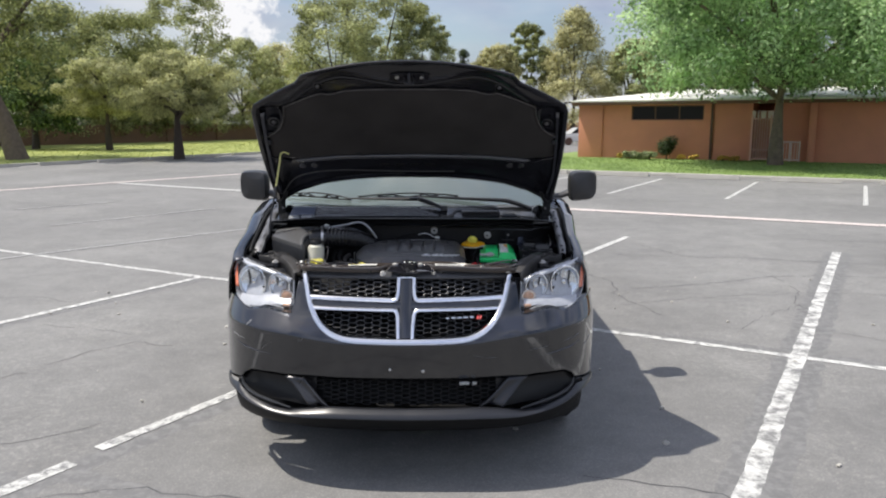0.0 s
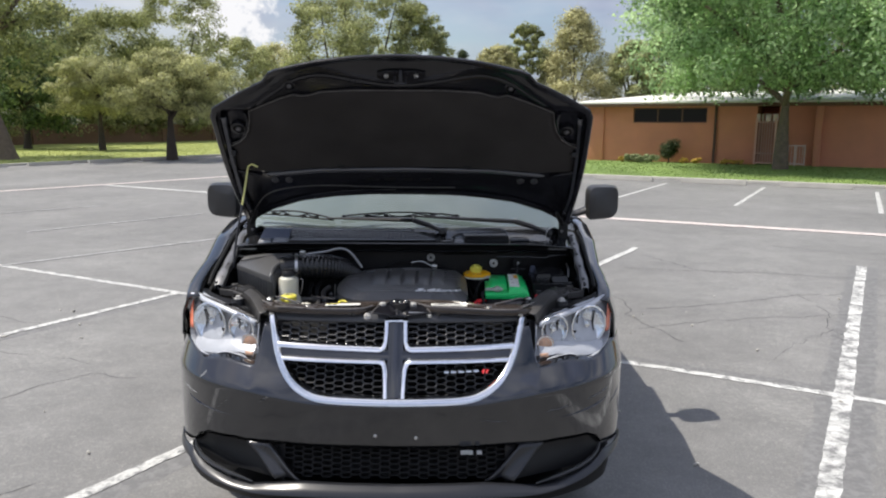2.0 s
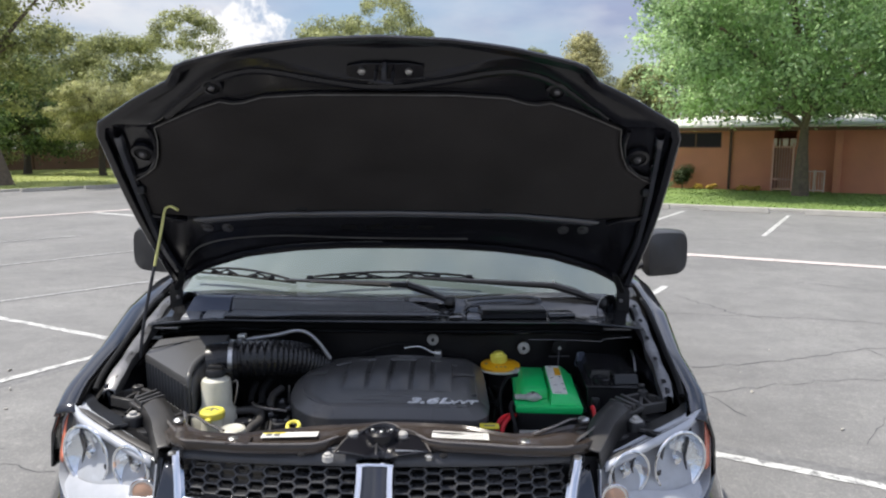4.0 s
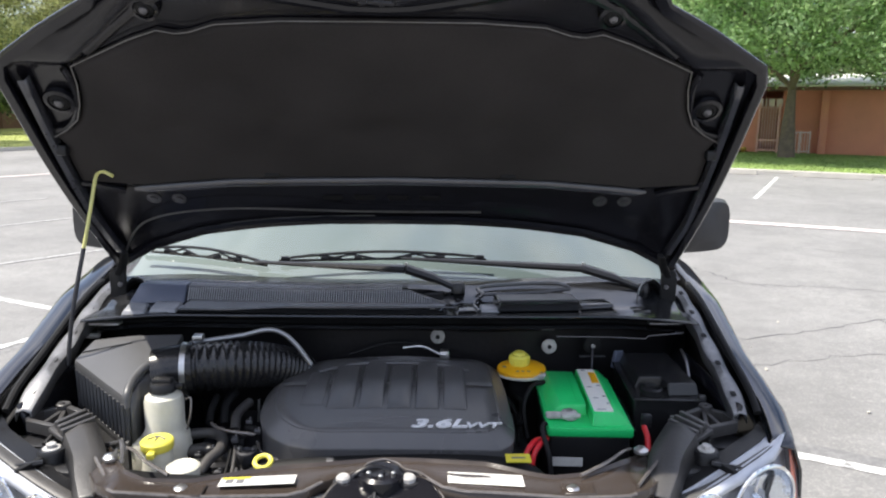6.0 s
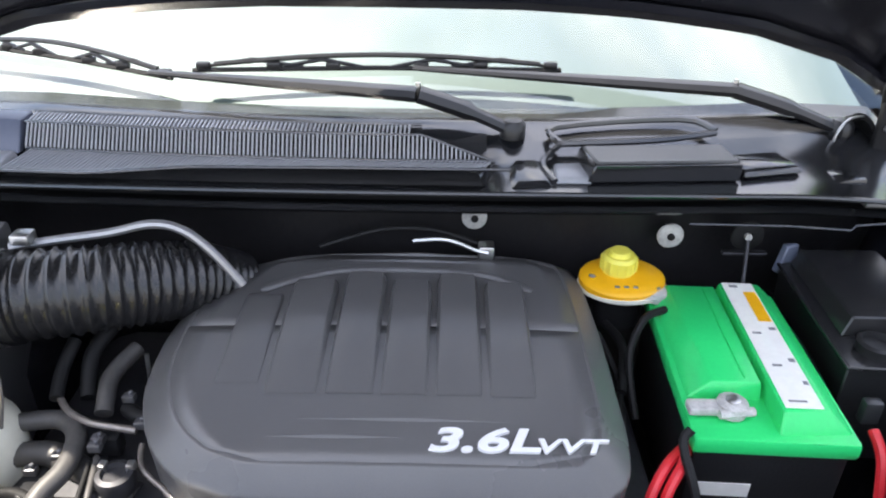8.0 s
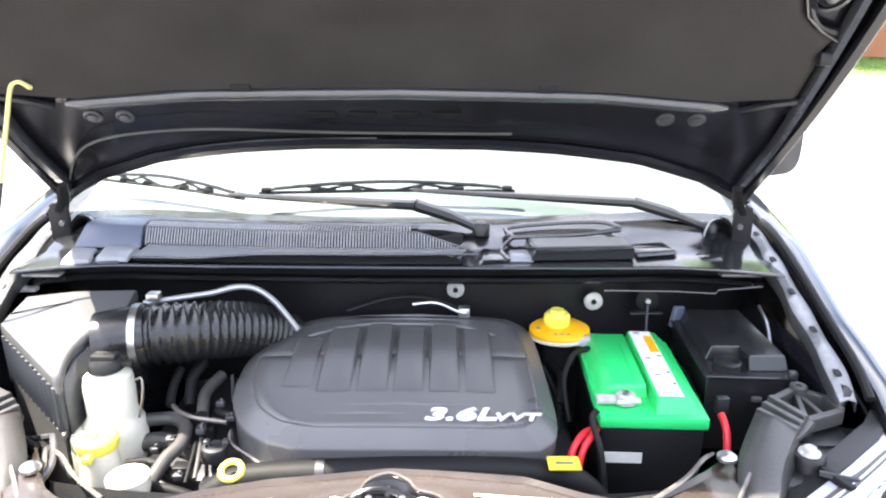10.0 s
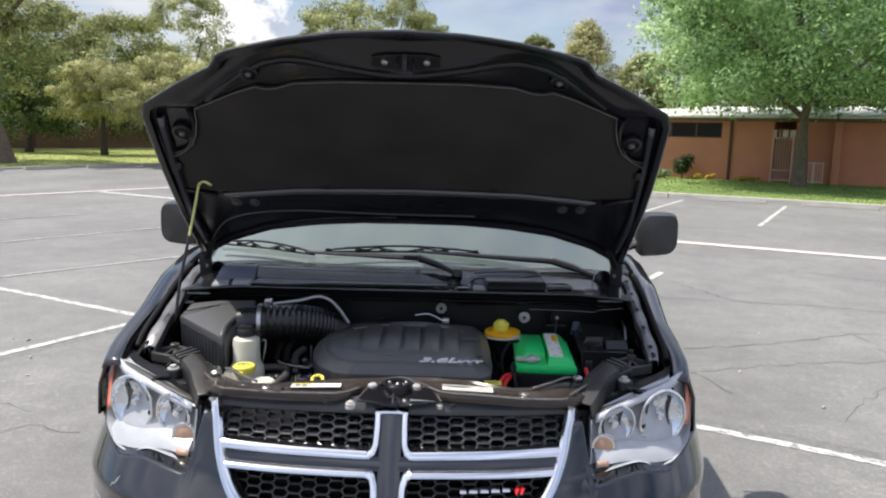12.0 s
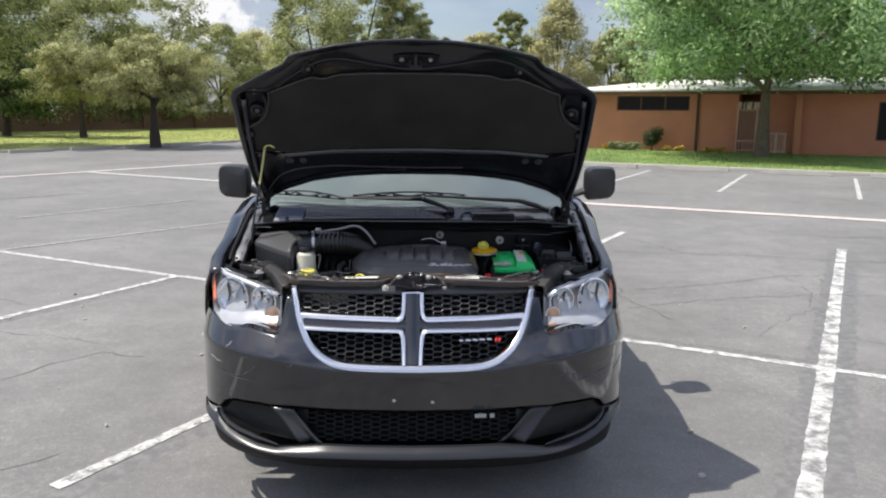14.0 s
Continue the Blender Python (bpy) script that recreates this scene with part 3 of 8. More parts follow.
def building_window(u0, u1, z0, z1, mullions):
    frame_m = FASCIA
    w = part("window", joined(lot_box(u0, u1, WV + 0.10, WV + 0.16, z0, z0 + 0.05), lot_box(u0, u1, WV + 0.10, WV + 0.16, z1 - 0.05, z1),
                              lot_box(u0, u0 + 0.05, WV + 0.10, WV + 0.16, z0 + 0.05, z1 - 0.05), lot_box(u1 - 0.05, u1, WV + 0.10, WV + 0.16, z0 + 0.05, z1 - 0.05)), frame_m, B, "dark strip window in a brown frame")
    step = (u1 - u0) / mullions
    for k in range(mullions):
        part("pane", lot_box(u0 + k * step + 0.03, u0 + (k + 1) * step - 0.03, WV + 0.12, WV + 0.135, z0 + 0.05, z1 - 0.05), DARK_GLASS, w)
        if k:
            part("mullion", lot_box(u0 + k * step - 0.03, u0 + k * step + 0.03, WV + 0.11, WV + 0.15, z0 + 0.05, z1 - 0.05), frame_m, w)


building_window(-9.57, -6.12, 1.93, 2.64, 3)
building_window(1.62, 4.6, 0.7, 2.35, 2)
part("downpipe", tube([lot(-5.72, WV - 0.08, 2.70), lot(-5.72, WV - 0.08, 0.12), lot(-5.72, WV - 0.2, 0.02)], 0.06, 8), PIPE_BROWN, B)

# tall slatted entry gate, terracotta paint, and a low railing
G = thing("entry_gate", lot(-3.5, WV - 0.2), "tall terracotta metal entry gate of upright bars", "gate")
for u in (-3.93, -3.13):
    part("gate_post", lot_box(u - 0.045, u + 0.045, WV - 0.25, WV - 0.15, 0, 2.15, 0.008), GATE_PINK, G)
for z in (0.12, 0.55, 1.95):
    part("crossbar", lot_box(-3.885, -3.175, WV - 0.225, WV - 0.175, z, z + 0.06, 0.006), GATE_PINK, G)
for k in range(6):
    u = -3.79 + 0.104 * k
    part("bar", lot_box(u - 0.018, u + 0.018, WV - 0.23, WV - 0.17, 0.18, 1.95), GATE_PINK, G)
for k, (a, b) in enumerate(((-3.95, -3.80), (-3.72, -3.66), (-3.58, -3.36), (-3.28, -3.05))):
    part("cut_out_letter", lot_box(a, b, WV - 0.21, WV - 0.18, 2.02, 2.34, 0.01), RAIL_WHITE, G)
R = thing("porch_railing", lot(-2.2, WV - 0.3), "low pale metal railing by the porch", "railing")
for u in (-2.62, -2.25, -1.88):
    part("post", lot_box(u - 0.03, u + 0.03, WV - 0.33, WV - 0.27, 0, 1.0, 0.006), RAIL_WHITE, R)
for z in (0.12, 0.92):
    part("rail", lot_box(-2.59, -1.91, WV - 0.322, WV - 0.278, z, z + 0.05, 0.004), RAIL_WHITE, R)
for k in range(6):
    u = -2.52 + 0.11 * k
    part("baluster", tube([lot(u, WV - 0.3, 0.17), lot(u, WV - 0.3, 0.92)], 0.012, 6), RAIL_WHITE, R)


# ---- plants ----
def leaves_mesh(name, centres, radii, per, size, material, seed, droop=0.0, flatten=0.75, ratio=0.5, fuzz=0.25):
    """Small two-triangle leaves scattered round clump centres, denser at each clump's skin."""
    rnd = np.random.RandomState(seed)
    c = np.repeat(np.array(centres), per, axis=0)
    r = np.repeat(np.array(radii), per)
    n = len(c)
    d = rnd.normal(size=(n, 3))
    d /= np.linalg.norm(d, axis=1)[:, None]
    dist = rnd.uniform(0.25, 1.0, n) ** 0.6 * (1 + fuzz * rnd.normal(size=n))
    pos = c + d * (r * dist)[:, None] * np.array([1, 1, flatten])
    face = d * 0.8 + np.array([0, 0, 0.45]) + 0.55 * rnd.normal(size=(n, 3))
    face /= np.linalg.norm(face, axis=1)[:, None]
    a = rnd.normal(size=(n, 3)) + np.array([0, 0, -droop])
    a -= face * (a * face).sum(axis=1)[:, None]
    a /= np.linalg.norm(a, axis=1)[:, None]
    b = np.cross(face, a)
    b /= np.linalg.norm(b, axis=1)[:, None]
    s = size * rnd.uniform(0.6, 1.4, n)[:, None]
    quads = np.stack([pos - a * s / 2, pos - b * s * ratio / 2, pos + a * s / 2, pos + b * s * ratio / 2], axis=1).reshape(-1, 3)
    me = bpy.data.meshes.new(name)
    me.from_pydata(quads.tolist(), [], np.arange(4 * n).reshape(-1, 4).tolist())
    me.materials.append(material)
    soft = d * 1.0 + 0.35 * face + np.array([0, 0, 0.15])
    soft /= np.linalg.norm(soft, axis=1)[:, None]
    me.polygons.foreach_set("use_smooth", [True] * n)
    me.normals_split_custom_set_from_vertices(np.repeat(soft, 4, axis=0).tolist())
    return me


def tree(place, height, spread, trunk_h, trunk_r, leaf, bark, label, seed, clumps=70, per=150, size=0.16, lean=(0, 0), droop=0.0, skirt=0.35, core=0.45, group="trees", limbs=9, shape="dome", clump_r=0.2, fuzz=0.25):
    rnd = random.Random(seed)
    x, y = place
    t = thing("tree", (x, y, 0), label, "tree", group)
    fork = Vector((x + lean[0] * trunk_h, y + lean[1] * trunk_h, trunk_h))
    mid_z = trunk_h * (1 - skirt) + 0.1
    centres, radii = [], []
    while len(centres) < clumps:
        a, h = rnd.uniform(0, 2 * math.pi), rnd.random()
        rad = rnd.uniform(core, 1.0)
        if shape == "cone":
            w = (1 - h) ** 0.7
        elif shape == "wide":
            w = (1 - h ** 3) ** 0.6 * (0.75 + 0.25 * h)
        else:
            w = math.sqrt(max(0.02, 1 - (2 * h - 0.85) ** 2 / 1.35))
        w *= 0.85 + 0.3 * noise.noise(Vector((math.cos(a) * 1.4 + seed, math.sin(a) * 1.4, h * 2)))
        rr = spread * w * rad
        z = mid_z + (height - mid_z) * h
        cx = fork.x + rr * math.cos(a)
        cy = fork.y + rr * math.sin(a)
        centres.append((cx, cy, z))
        radii.append(spread * clump_r * rnd.uniform(0.6, 1.3))
    trunk = smooth_curve([(x, y, -0.1), (x + lean[0] * trunk_h * 0.45 + rnd.uniform(-0.05, 0.05), y + lean[1] * trunk_h * 0.45, trunk_h * 0.5), tuple(fork), tuple(fork + Vector((lean[0], lean[1], 1)) * (height - trunk_h) * 0.45)], 6)
    k = len(trunk)
    part("trunk", tube(trunk, [trunk_r * (1.5 - 0.5 * min(1, 3 * i / k)) * (1 - 0.88 * max(0, i / k - 0.3) / 0.7) for i in range(k)], 10), bark, t)
    for i in range(limbs):
        c = Vector(centres[int(i * clumps / limbs)])
        base = fork + Vector((0, 0, rnd.uniform(-0.1, 0.25) * (height - trunk_h) * 0.6))
        bend = base.lerp(c, 0.5) + Vector((rnd.uniform(-0.3, 0.3), rnd.uniform(-0.3, 0.3), 0.12 * spread * rnd.random()))
        pts = smooth_curve([base, bend, c], 5)
        part("limb", tube(pts, [trunk_r * 0.5 * (1 - 0.8 * j / len(pts)) for j in range(len(pts))], 6), bark, t)
    crown = new("crown", leaves_mesh("crown", centres, radii, per, size, leaf, seed, droop, fuzz=fuzz))
    crown.parent = t
    crown.matrix_parent_inverse = t.matrix_basis.inverted()
    return t


def polar(az, d):
    return 0.2 + d * math.sin(radians(az)), 0.5 + d * math.cos(radians(az))


tree((13.87, 31.17), 10.8, 8.1, 2.9, 0.23, LEAF_ASH, BARK, "broad leafy green ash tree on the lawn", 11, clumps=420, per=340, size=0.17, skirt=-0.14, core=0.4, limbs=14, clump_r=0.125, fuzz=0.12)
tree((-13.3, 37.1), 5.05, 4.6, 2.05, 0.2, LEAF_WILLOW, BARK_DARK, "low spreading olive-green tree with a dark trunk", 12, clumps=135, per=700, size=0.085, droop=2.2, skirt=-0.05, core=0.35, limbs=9, shape="wide", clump_r=0.12, fuzz=0.06)
tree((-21.6, 47.5), 5.6, 4.5, 2.3, 0.17, LEAF_WILLOW, BARK_DARK, "spreading olive-green tree in front of the wall", 13, clumps=120, per=650, size=0.095, droop=2.2, skirt=0.0, core=0.35, limbs=8, shape="wide", clump_r=0.125, fuzz=0.06)
tree((-20.6, 35.7), 11.5, 5.4, 4.6, 0.36, LEAF_DARK, BARK, "tall leaning tree with a thick pale trunk", 14, clumps=95, per=210, size=0.22, lean=(-0.36, 0.05), skirt=0.25, core=0.3, clump_r=0.18)
tree((-27.5, 49.5), 7.0, 4.5, 2.2, 0.2, LEAF_DEEP, BARK_DARK, "dark green tree on the lawn by the wall", 15, clumps=70, per=190, size=0.22, skirt=0.35, core=0.3)
FAR = [
    (-31.0, 60, 10.8, 5.0, LEAF_DARK, "dome"), (-27.0, 66, 9.8, 4.5, LEAF_OLIVE, "dome"), (-23.8, 64, 9.6, 4.0, LEAF_DARK, "dome"), (-19.4, 62, 11.6, 3.4, LEAF_OLIVE, "dome"),
    (-21.5, 72, 8.2, 4.0, LEAF_DARK, "dome"), (-15.6, 66, 8.2, 3.6, LEAF_OLIVE, "dome"), (-12.8, 74, 8.6, 3.4, LEAF_GOLD, "dome"), (-8.6, 64, 11.6, 4.6, LEAF_OLIVE, "dome"),
    (-5.2, 76, 15.8, 4.6, LEAF_OLIVE, "dome"), (-2.2, 74, 12.5, 3.4, LEAF_DARK, "dome"), (1.2, 90, 10.4, 1.1, LEAF_SHRUB, "cone"), (3.6, 74, 8.8, 2.6, LEAF_GOLD, "dome"),
    (6.0, 78, 11.2, 2.7, LEAF_DARK, "dome"), (9.6, 76, 12.2, 5.2, LEAF_GOLD, "cone"), (13.8, 80, 9.6, 3.6, LEAF_OLIVE, "dome"), (-34.5, 58, 10.0, 4.5, LEAF_DARK, "dome"),
    (16.5, 80, 10.5, 4.0, LEAF_DARK, "dome"), (23.0, 75, 10.5, 4.2, LEAF_OLIVE, "dome"), (30.0, 70, 10.0, 4.0, LEAF_DARK, "dome"),
]
for i, (az, d, h, w, leaf, shape) in enumerate(FAR):
    # those on the wall's side stand a few metres behind it
    behind = 57.6 / (0.475 * math.cos(radians(az)) - 0.88 * math.sin(radians(az)))
    skirt = 0.45
    if az < -12 and behind > d:
        h, w, d, skirt = 1.75 + (h - 1.75) * behind / d, w * 1.08 * behind / d, behind, 0.72
    word = {LEAF_DARK: "dark green", LEAF_OLIVE: "dusty olive-green", LEAF_GOLD: "yellow-green feathery", LEAF_SHRUB: "narrow dark"}[leaf]
    tree(polar(az, d), h * 1.04, w * 1.25, h * 0.32, 0.22, leaf, BARK_DARK, word + " tree beyond the boundary wall", 30 + i, clumps=170 if shape == "dome" else 190 if w > 3 else 30, per=180, size=0.22, skirt=skirt, core=0.5, group="trees beyond the wall", limbs=6, shape=shape, clump_r=0.165 if w > 3 or shape == "dome" else 0.45, fuzz=0.11)


def shrub(u, v, w, h, leaf, label, seed, n=14, per=130, size=0.08, name="shrub"):
    rnd = random.Random(seed)
    p = lot(u, v)
    cs, rs = [], []
    for _ in range(n):
        cs.append((p.x + rnd.uniform(-w, w) * 0.36, p.y + rnd.uniform(-w, w) * 0.36, 0.06 + h * rnd.uniform(0.25, 0.78)))
        rs.append(min(w, h) * 0.3)
    t = thing(name, (p.x, p.y, 0.05), label, "shrub", "planting by the wall")
    part("stem", tube([(p.x, p.y, 0.0), (p.x, p.y, h * 0.6)], 0.03, 6), BARK_DARK, t)
    f = new("foliage", leaves_mesh("foliage", cs, rs, per, size, leaf, seed))
    f.parent = t
    f.matrix_parent_inverse = t.matrix_basis.inverted()


shrub(-7.60, 36.6, 0.82, 1.25, LEAF_SHRUB, "rounded dark green clipped shrub", 61, 22, 160)
for i, u in enumerate((-9.25, -8.75, -8.3)):
    shrub(u, 36.2, 0.75, 0.42, LEAF_GREY, "low sage-green ground cover", 70 + i, 18, 150, 0.06)
for i, (u, w) in enumerate(((-9.75, 0.5), (-6.9, 0.5), (-6.3, 0.55), (-5.0, 0.6), (-4.5, 0.5))):
    shrub(u, 36.5, w, 0.3, PETAL, "low clump of yellow flowers", 80 + i, 9, 90, 0.07, "flower_clump")


# ---- a far parked car ----
CAR_WHITE = surface("white_car_paint", (0.72, 0.72, 0.72), 0.25, vary=0.04, scale=2, coat=0.6)


def far_car(x, y, turn):
    m = Matrix.Translation((x, y, 0)) @ pose(0, 0, 0, 0, 0, turn)
    t = thing("parked_car", (x, y, 0), "white saloon car parked beyond the building", "car")
    prof = [(-2.2, 0.35), (-2.25, 0.7), (-2.1, 0.88), (-1.2, 0.95), (-0.5, 1.42), (0.7, 1.44), (1.5, 1.0), (2.15, 0.95), (2.25, 0.6), (2.2, 0.35)]
    rows = [[(px, w * (0.88 if pz < 1.1 else 0.68), pz) for px, pz in prof] for w in (-1, -0.96, 0, 0.96, 1)]
    b = grid(rows)
    b2 = joined(b, box(-2.15, 2.15, -0.86, 0.86, 0.3, 0.94, 0.05))
    b2.transform(m)
    body = part("body", b2, CAR_WHITE, t)
    for s in (-1, 1):
        g = grid([[(a, s * 0.80, 0.97), (c, s * 0.80, 0.97)] if k == 0 else [(a2, s * 0.70, 1.36), (c2, s * 0.70, 1.36)] for k, (a, c, a2, c2) in enumerate(((-1.0, 1.35, -0.5, 0.75),) * 2)])
        g.transform(m)
        part("side_window", g, DARK_GLASS, t)
        for wx in (-1.35, 1.35):
            w = lathe([(0.2, -0.1), (0.31, -0.1), (0.32, 0.0), (0.31, 0.1), (0.2, 0.1)], (0, 0, 0), 20, Matrix.Rotation(math.pi / 2, 4, "X"))
            w.transform(m @ Matrix.Translation((wx, s * 0.80, 0.32)))
            part("wheel", w, PIPE_BROWN, t)


far_car(11.2, 61.5, 10)


# the lot as a whole, scaled about the first camera's eye to fit its view, its ground raised to the tyres
LOT_FIT = Matrix.Translation((0.207, 0.522, 1.791)) @ Matrix.Scale(0.98, 4) @ Matrix.Translation((-0.207, -0.522, -1.791))
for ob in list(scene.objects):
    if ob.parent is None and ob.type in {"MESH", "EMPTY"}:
        ob.matrix_basis = LOT_FIT @ ob.matrix_basis


# ---- the minivan ----
def flake_paint():
    m = surface("metallic_black_paint", (0.045, 0.047, 0.053), 0.12, metal=0.9, vary=0.10, scale=3, fine=900, coat=1.0)
    return m


PAINT = flake_paint()
PLASTIC = surface("black_plastic", (0.014, 0.014, 0.015), 0.36, spec=0.32, vary=0.2, scale=9, fine=300, bump=0.0006)
MIRROR_SHELL = surface("mirror_shell_plastic", (0.032, 0.032, 0.034), 0.34, vary=0.12, scale=9, fine=300, bump=0.0004)
PLASTIC_GREY = surface("charcoal_plastic", (0.028, 0.029, 0.031), 0.32, vary=0.12, scale=6, fine=400, bump=0.0006)
PLASTIC_DULL = surface("dusty_black_plastic", (0.072, 0.069, 0.066), 0.5, vary=0.35, scale=12, fine=200, bump=0.0008)
# darker copy of the grille mesh, with the recess's shade in its colour
MESH_SHADED = surface("shaded_grille_mesh", (0.012, 0.012, 0.013), 0.22, vary=0.15, scale=10, coat=0.3)
SHELF_GREY = surface("grille_shelf_plastic", (0.060, 0.062, 0.070), 0.40, vary=0.2, scale=14)
BOLT_DARK = surface("phosphated_bolt", (0.16, 0.16, 0.17), 0.4, metal=0.7, vary=0.2, scale=40)
MESH_BLACK = surface("charcoal_grille_mesh", (0.044, 0.045, 0.049), 0.27, vary=0.15, scale=20)
RUBBER = surface("rubber", (0.010, 0.010, 0.0105), 0.6, spec=0.22, vary=0.25, scale=14, fine=150, bump=0.001)
CHROME = surface("chrome", (0.84, 0.85, 0.87), 0.10, metal=1.0, vary=0.03, scale=5)
STEEL = surface("zinc_steel", (0.55, 0.55, 0.54), 0.35, metal=1.0, vary=0.15, scale=30)
DARK_METAL = surface("dark_metal", (0.05, 0.05, 0.055), 0.5, metal=0.6, vary=0.3, scale=14)
BAY_PAINT = surface("bay_black_paint", (0.010, 0.010, 0.013), 0.22, spec=0.4, vary=0.2, scale=8, coat=0.1)
# lit copy of the bay paint: rib and flange highlights are in its colour
BAY_PAINT_LIT = surface("bay_black_paint_lit", (0.045, 0.046, 0.054), 0.24, vary=0.2, scale=8, coat=1.0)
BRONZE = surface("core_support_plastic", (0.044, 0.034, 0.028), 0.20, vary=0.25, scale=7, fine=200, bump=0.0006)
FELT = surface("hood_liner_felt", (0.036, 0.033, 0.0325), 0.95, vary=0.3, scale=5, fine=350, bump=0.003, spec=0.15)
GLASS = pane_glass("windscreen_glass", (0.80, 0.91, 0.91))
SIDE_GLASS = surface("tinted_side_glass", (0.012, 0.014, 0.015), 0.05, vary=0.1, spec=0.7)
LENS = clear_cover("headlamp_lens", 0.90, (1, 1, 1), 0.3)
REFLECTOR = surface("lamp_reflector", (0.82, 0.88, 0.95), 0.14, metal=1.0, vary=0.06, scale=20, fine=55, bump=0.006)
LAMP_GREY = surface("lamp_housing_silver", (0.50, 0.52, 0.56), 0.30, metal=0.1, vary=0.10, scale=25, fine=40, bump=0.002)
AMBER = surface("amber_reflector", (0.78, 0.23, 0.14), 0.25, vary=0.1, scale=20)
AMBER_BULB = surface("amber_bulb", (0.58, 0.34, 0.22), 0.25, vary=0.08, scale=20)
TYRE = surface("tyre_rubber", (0.022, 0.022, 0.023), 0.8, vary=0.25, scale=10, fine=120, bump=0.002)
ALLOY = surface("wheel_silver", (0.5, 0.5, 0.52), 0.35, metal=0.8, vary=0.1)
# cloudlike pale tone: sky reflection put into the colour of an added sheet
SCREEN_FILL = surface("screen_fill", (0.125, 0.145, 0.145), 0.5, vary=0.22, scale=1.6, fine=5)
INTERIOR = surface("dark_interior", (0.03, 0.03, 0.032), 0.8)
RED_LAMP = surface("tail_lamp_red", (0.4, 0.02, 0.02), 0.2)
PALE_FLECK = surface("pale_fleck", (0.70, 0.70, 0.66), 0.6, vary=0.08, scale=40)
RED = surface("badge_red", (0.6, 0.02, 0.03), 0.3)

VAN = thing("minivan", (0, 6.4, 0), "dark metallic black minivan with its hood propped open", "minivan")
HALF = 1.004


def nose_y(x):
    """How far the plan curve of the nose falls back at x."""
    q = min(1.0, abs(x) / HALF)
    return 0.65 * (1 - max(0.0, 1 - q ** 3.2) ** (1 / 2.2))


NOSE = [(0.26, 3.93), (0.32, 3.87), (0.37, 3.835), (0.41, 3.815), (0.46, 3.825), (0.52, 3.845), (0.60, 3.845), (0.68, 3.845), (0.74, 3.855), (0.80, 3.885), (0.88, 3.94), (0.97, 4.0), (1.04, 4.045), (1.10, 4.10), (1.16, 4.2)]
NOSE = [(p.x, p.y) for p in smooth_curve([(z, y, 0) for z, y in NOSE], 4)]


def front(x, z, proud=0.0):
    return Vector((x, lerp_table(z, NOSE) + nose_y(x) - proud, z))


def spread_x(x0, x1, n):
    """Stations across the nose, closer together towards its corners."""
    a0, a1 = math.asin(max(-1, min(1, x0 / HALF))), math.asin(max(-1, min(1, x1 / HALF)))
    return [HALF * math.sin(a0 + (a1 - a0) * k / n) for k in range(n + 1)]


def front_patch(x0, x1, low, high, n=40, m=10, proud=0.0):
    xs = spread_x(x0, x1, n)
    rows = []
    for k in range(m + 1):
        rows.append([front(x, low(x) + (high(x) - low(x)) * k / m, proud) for x in xs])
    return grid(rows)


def tab(*pairs):
    return lambda x: lerp_table(abs(x), pairs)


# bumper cover: the band under the grille, the sides, the lip
band_top = tab((0, 0.775), (0.28, 0.785), (0.39, 0.82), (0.46, 0.90), (0.50, 1.0), (0.545, 1.03), (0.56, 0.868), (0.71, 0.884), (0.81, 0.864), (0.885, 0.89), (0.93, 0.90), (0.99, 0.90))
hole_top = tab((0, 0.555), (0.49, 0.56), (0.60, 0.552), (0.65, 0.558), (0.79, 0.553), (0.838, 0.528), (0.862, 0.488), (0.97, 0.47))
hole_low = tab((0, 0.440), (0.36, 0.445), (0.50, 0.43), (0.56, 0.42), (0.64, 0.425), (0.79, 0.453), (0.838, 0.470), (0.862, 0.484), (0.97, 0.466))
lip_low = tab((0, 0.365), (0.5, 0.372), (0.75, 0.40), (0.9, 0.43), (0.97, 0.44))
crease_z = tab((0, 0.739), (0.32, 0.750), (0.46, 0.770), (0.57, 0.785), (0.69, 0.793), (0.80, 0.799), (0.99, 0.800))


def bumper_point(x, z):
    """The bumper's face: undercut below a crease, leaning back above it."""
    zc = crease_z(x)
    if z <= zc:
        return front(x, z, lerp_table(z, NOSE) - 3.8465 - 0.25 * (zc - z) * (1 - min(1.0, abs(x) / 0.97) ** 4))
    return front(x, z, (lerp_table(zc, NOSE) - 3.8465) * max(0.0, 1 - (z - zc) / 0.09))


def bumper_mesh():
    xs = spread_x(-0.986, 0.986, 170)
    rows = []
    for k in range(24):
        row = []
        for x in xs:
            zc = min(crease_z(x), band_top(x) - 0.012)
            if k <= 14:
                z = hole_top(x) + (zc - 0.003 - hole_top(x)) * k / 14
            else:
                z = zc + 0.003 + (band_top(x) - zc - 0.003) * (k - 15) / 8
            row.append(bumper_point(x, z))
        rows.append(row)
    return grid(rows)


bumper = part("bumper_cover", bumper_mesh(), PAINT, VAN, "dark painted bumper cover with small scuffs", thick=0.012)
def lip_mesh():
    """The lower lip: a ledge that leans out and catches the light, rolled under below."""
    xs = spread_x(-0.986, 0.986, 110)
    rows = []
    for f, proud in ((0.0, -0.035), (0.20, -0.012), (0.34, 0.022), (0.40, 0.036), (0.46, 0.041), (0.60, 0.036), (0.78, 0.020), (0.92, 0.004), (1.0, -0.006)):
        rows.append([front(x, lip_low(x) + (hole_low(x) - lip_low(x)) * f, proud * (1 - 0.5 * (abs(x) / 0.986) ** 4 - 0.5 * (abs(x) / 0.986) ** 16)) for x in xs])
    return grid(rows)


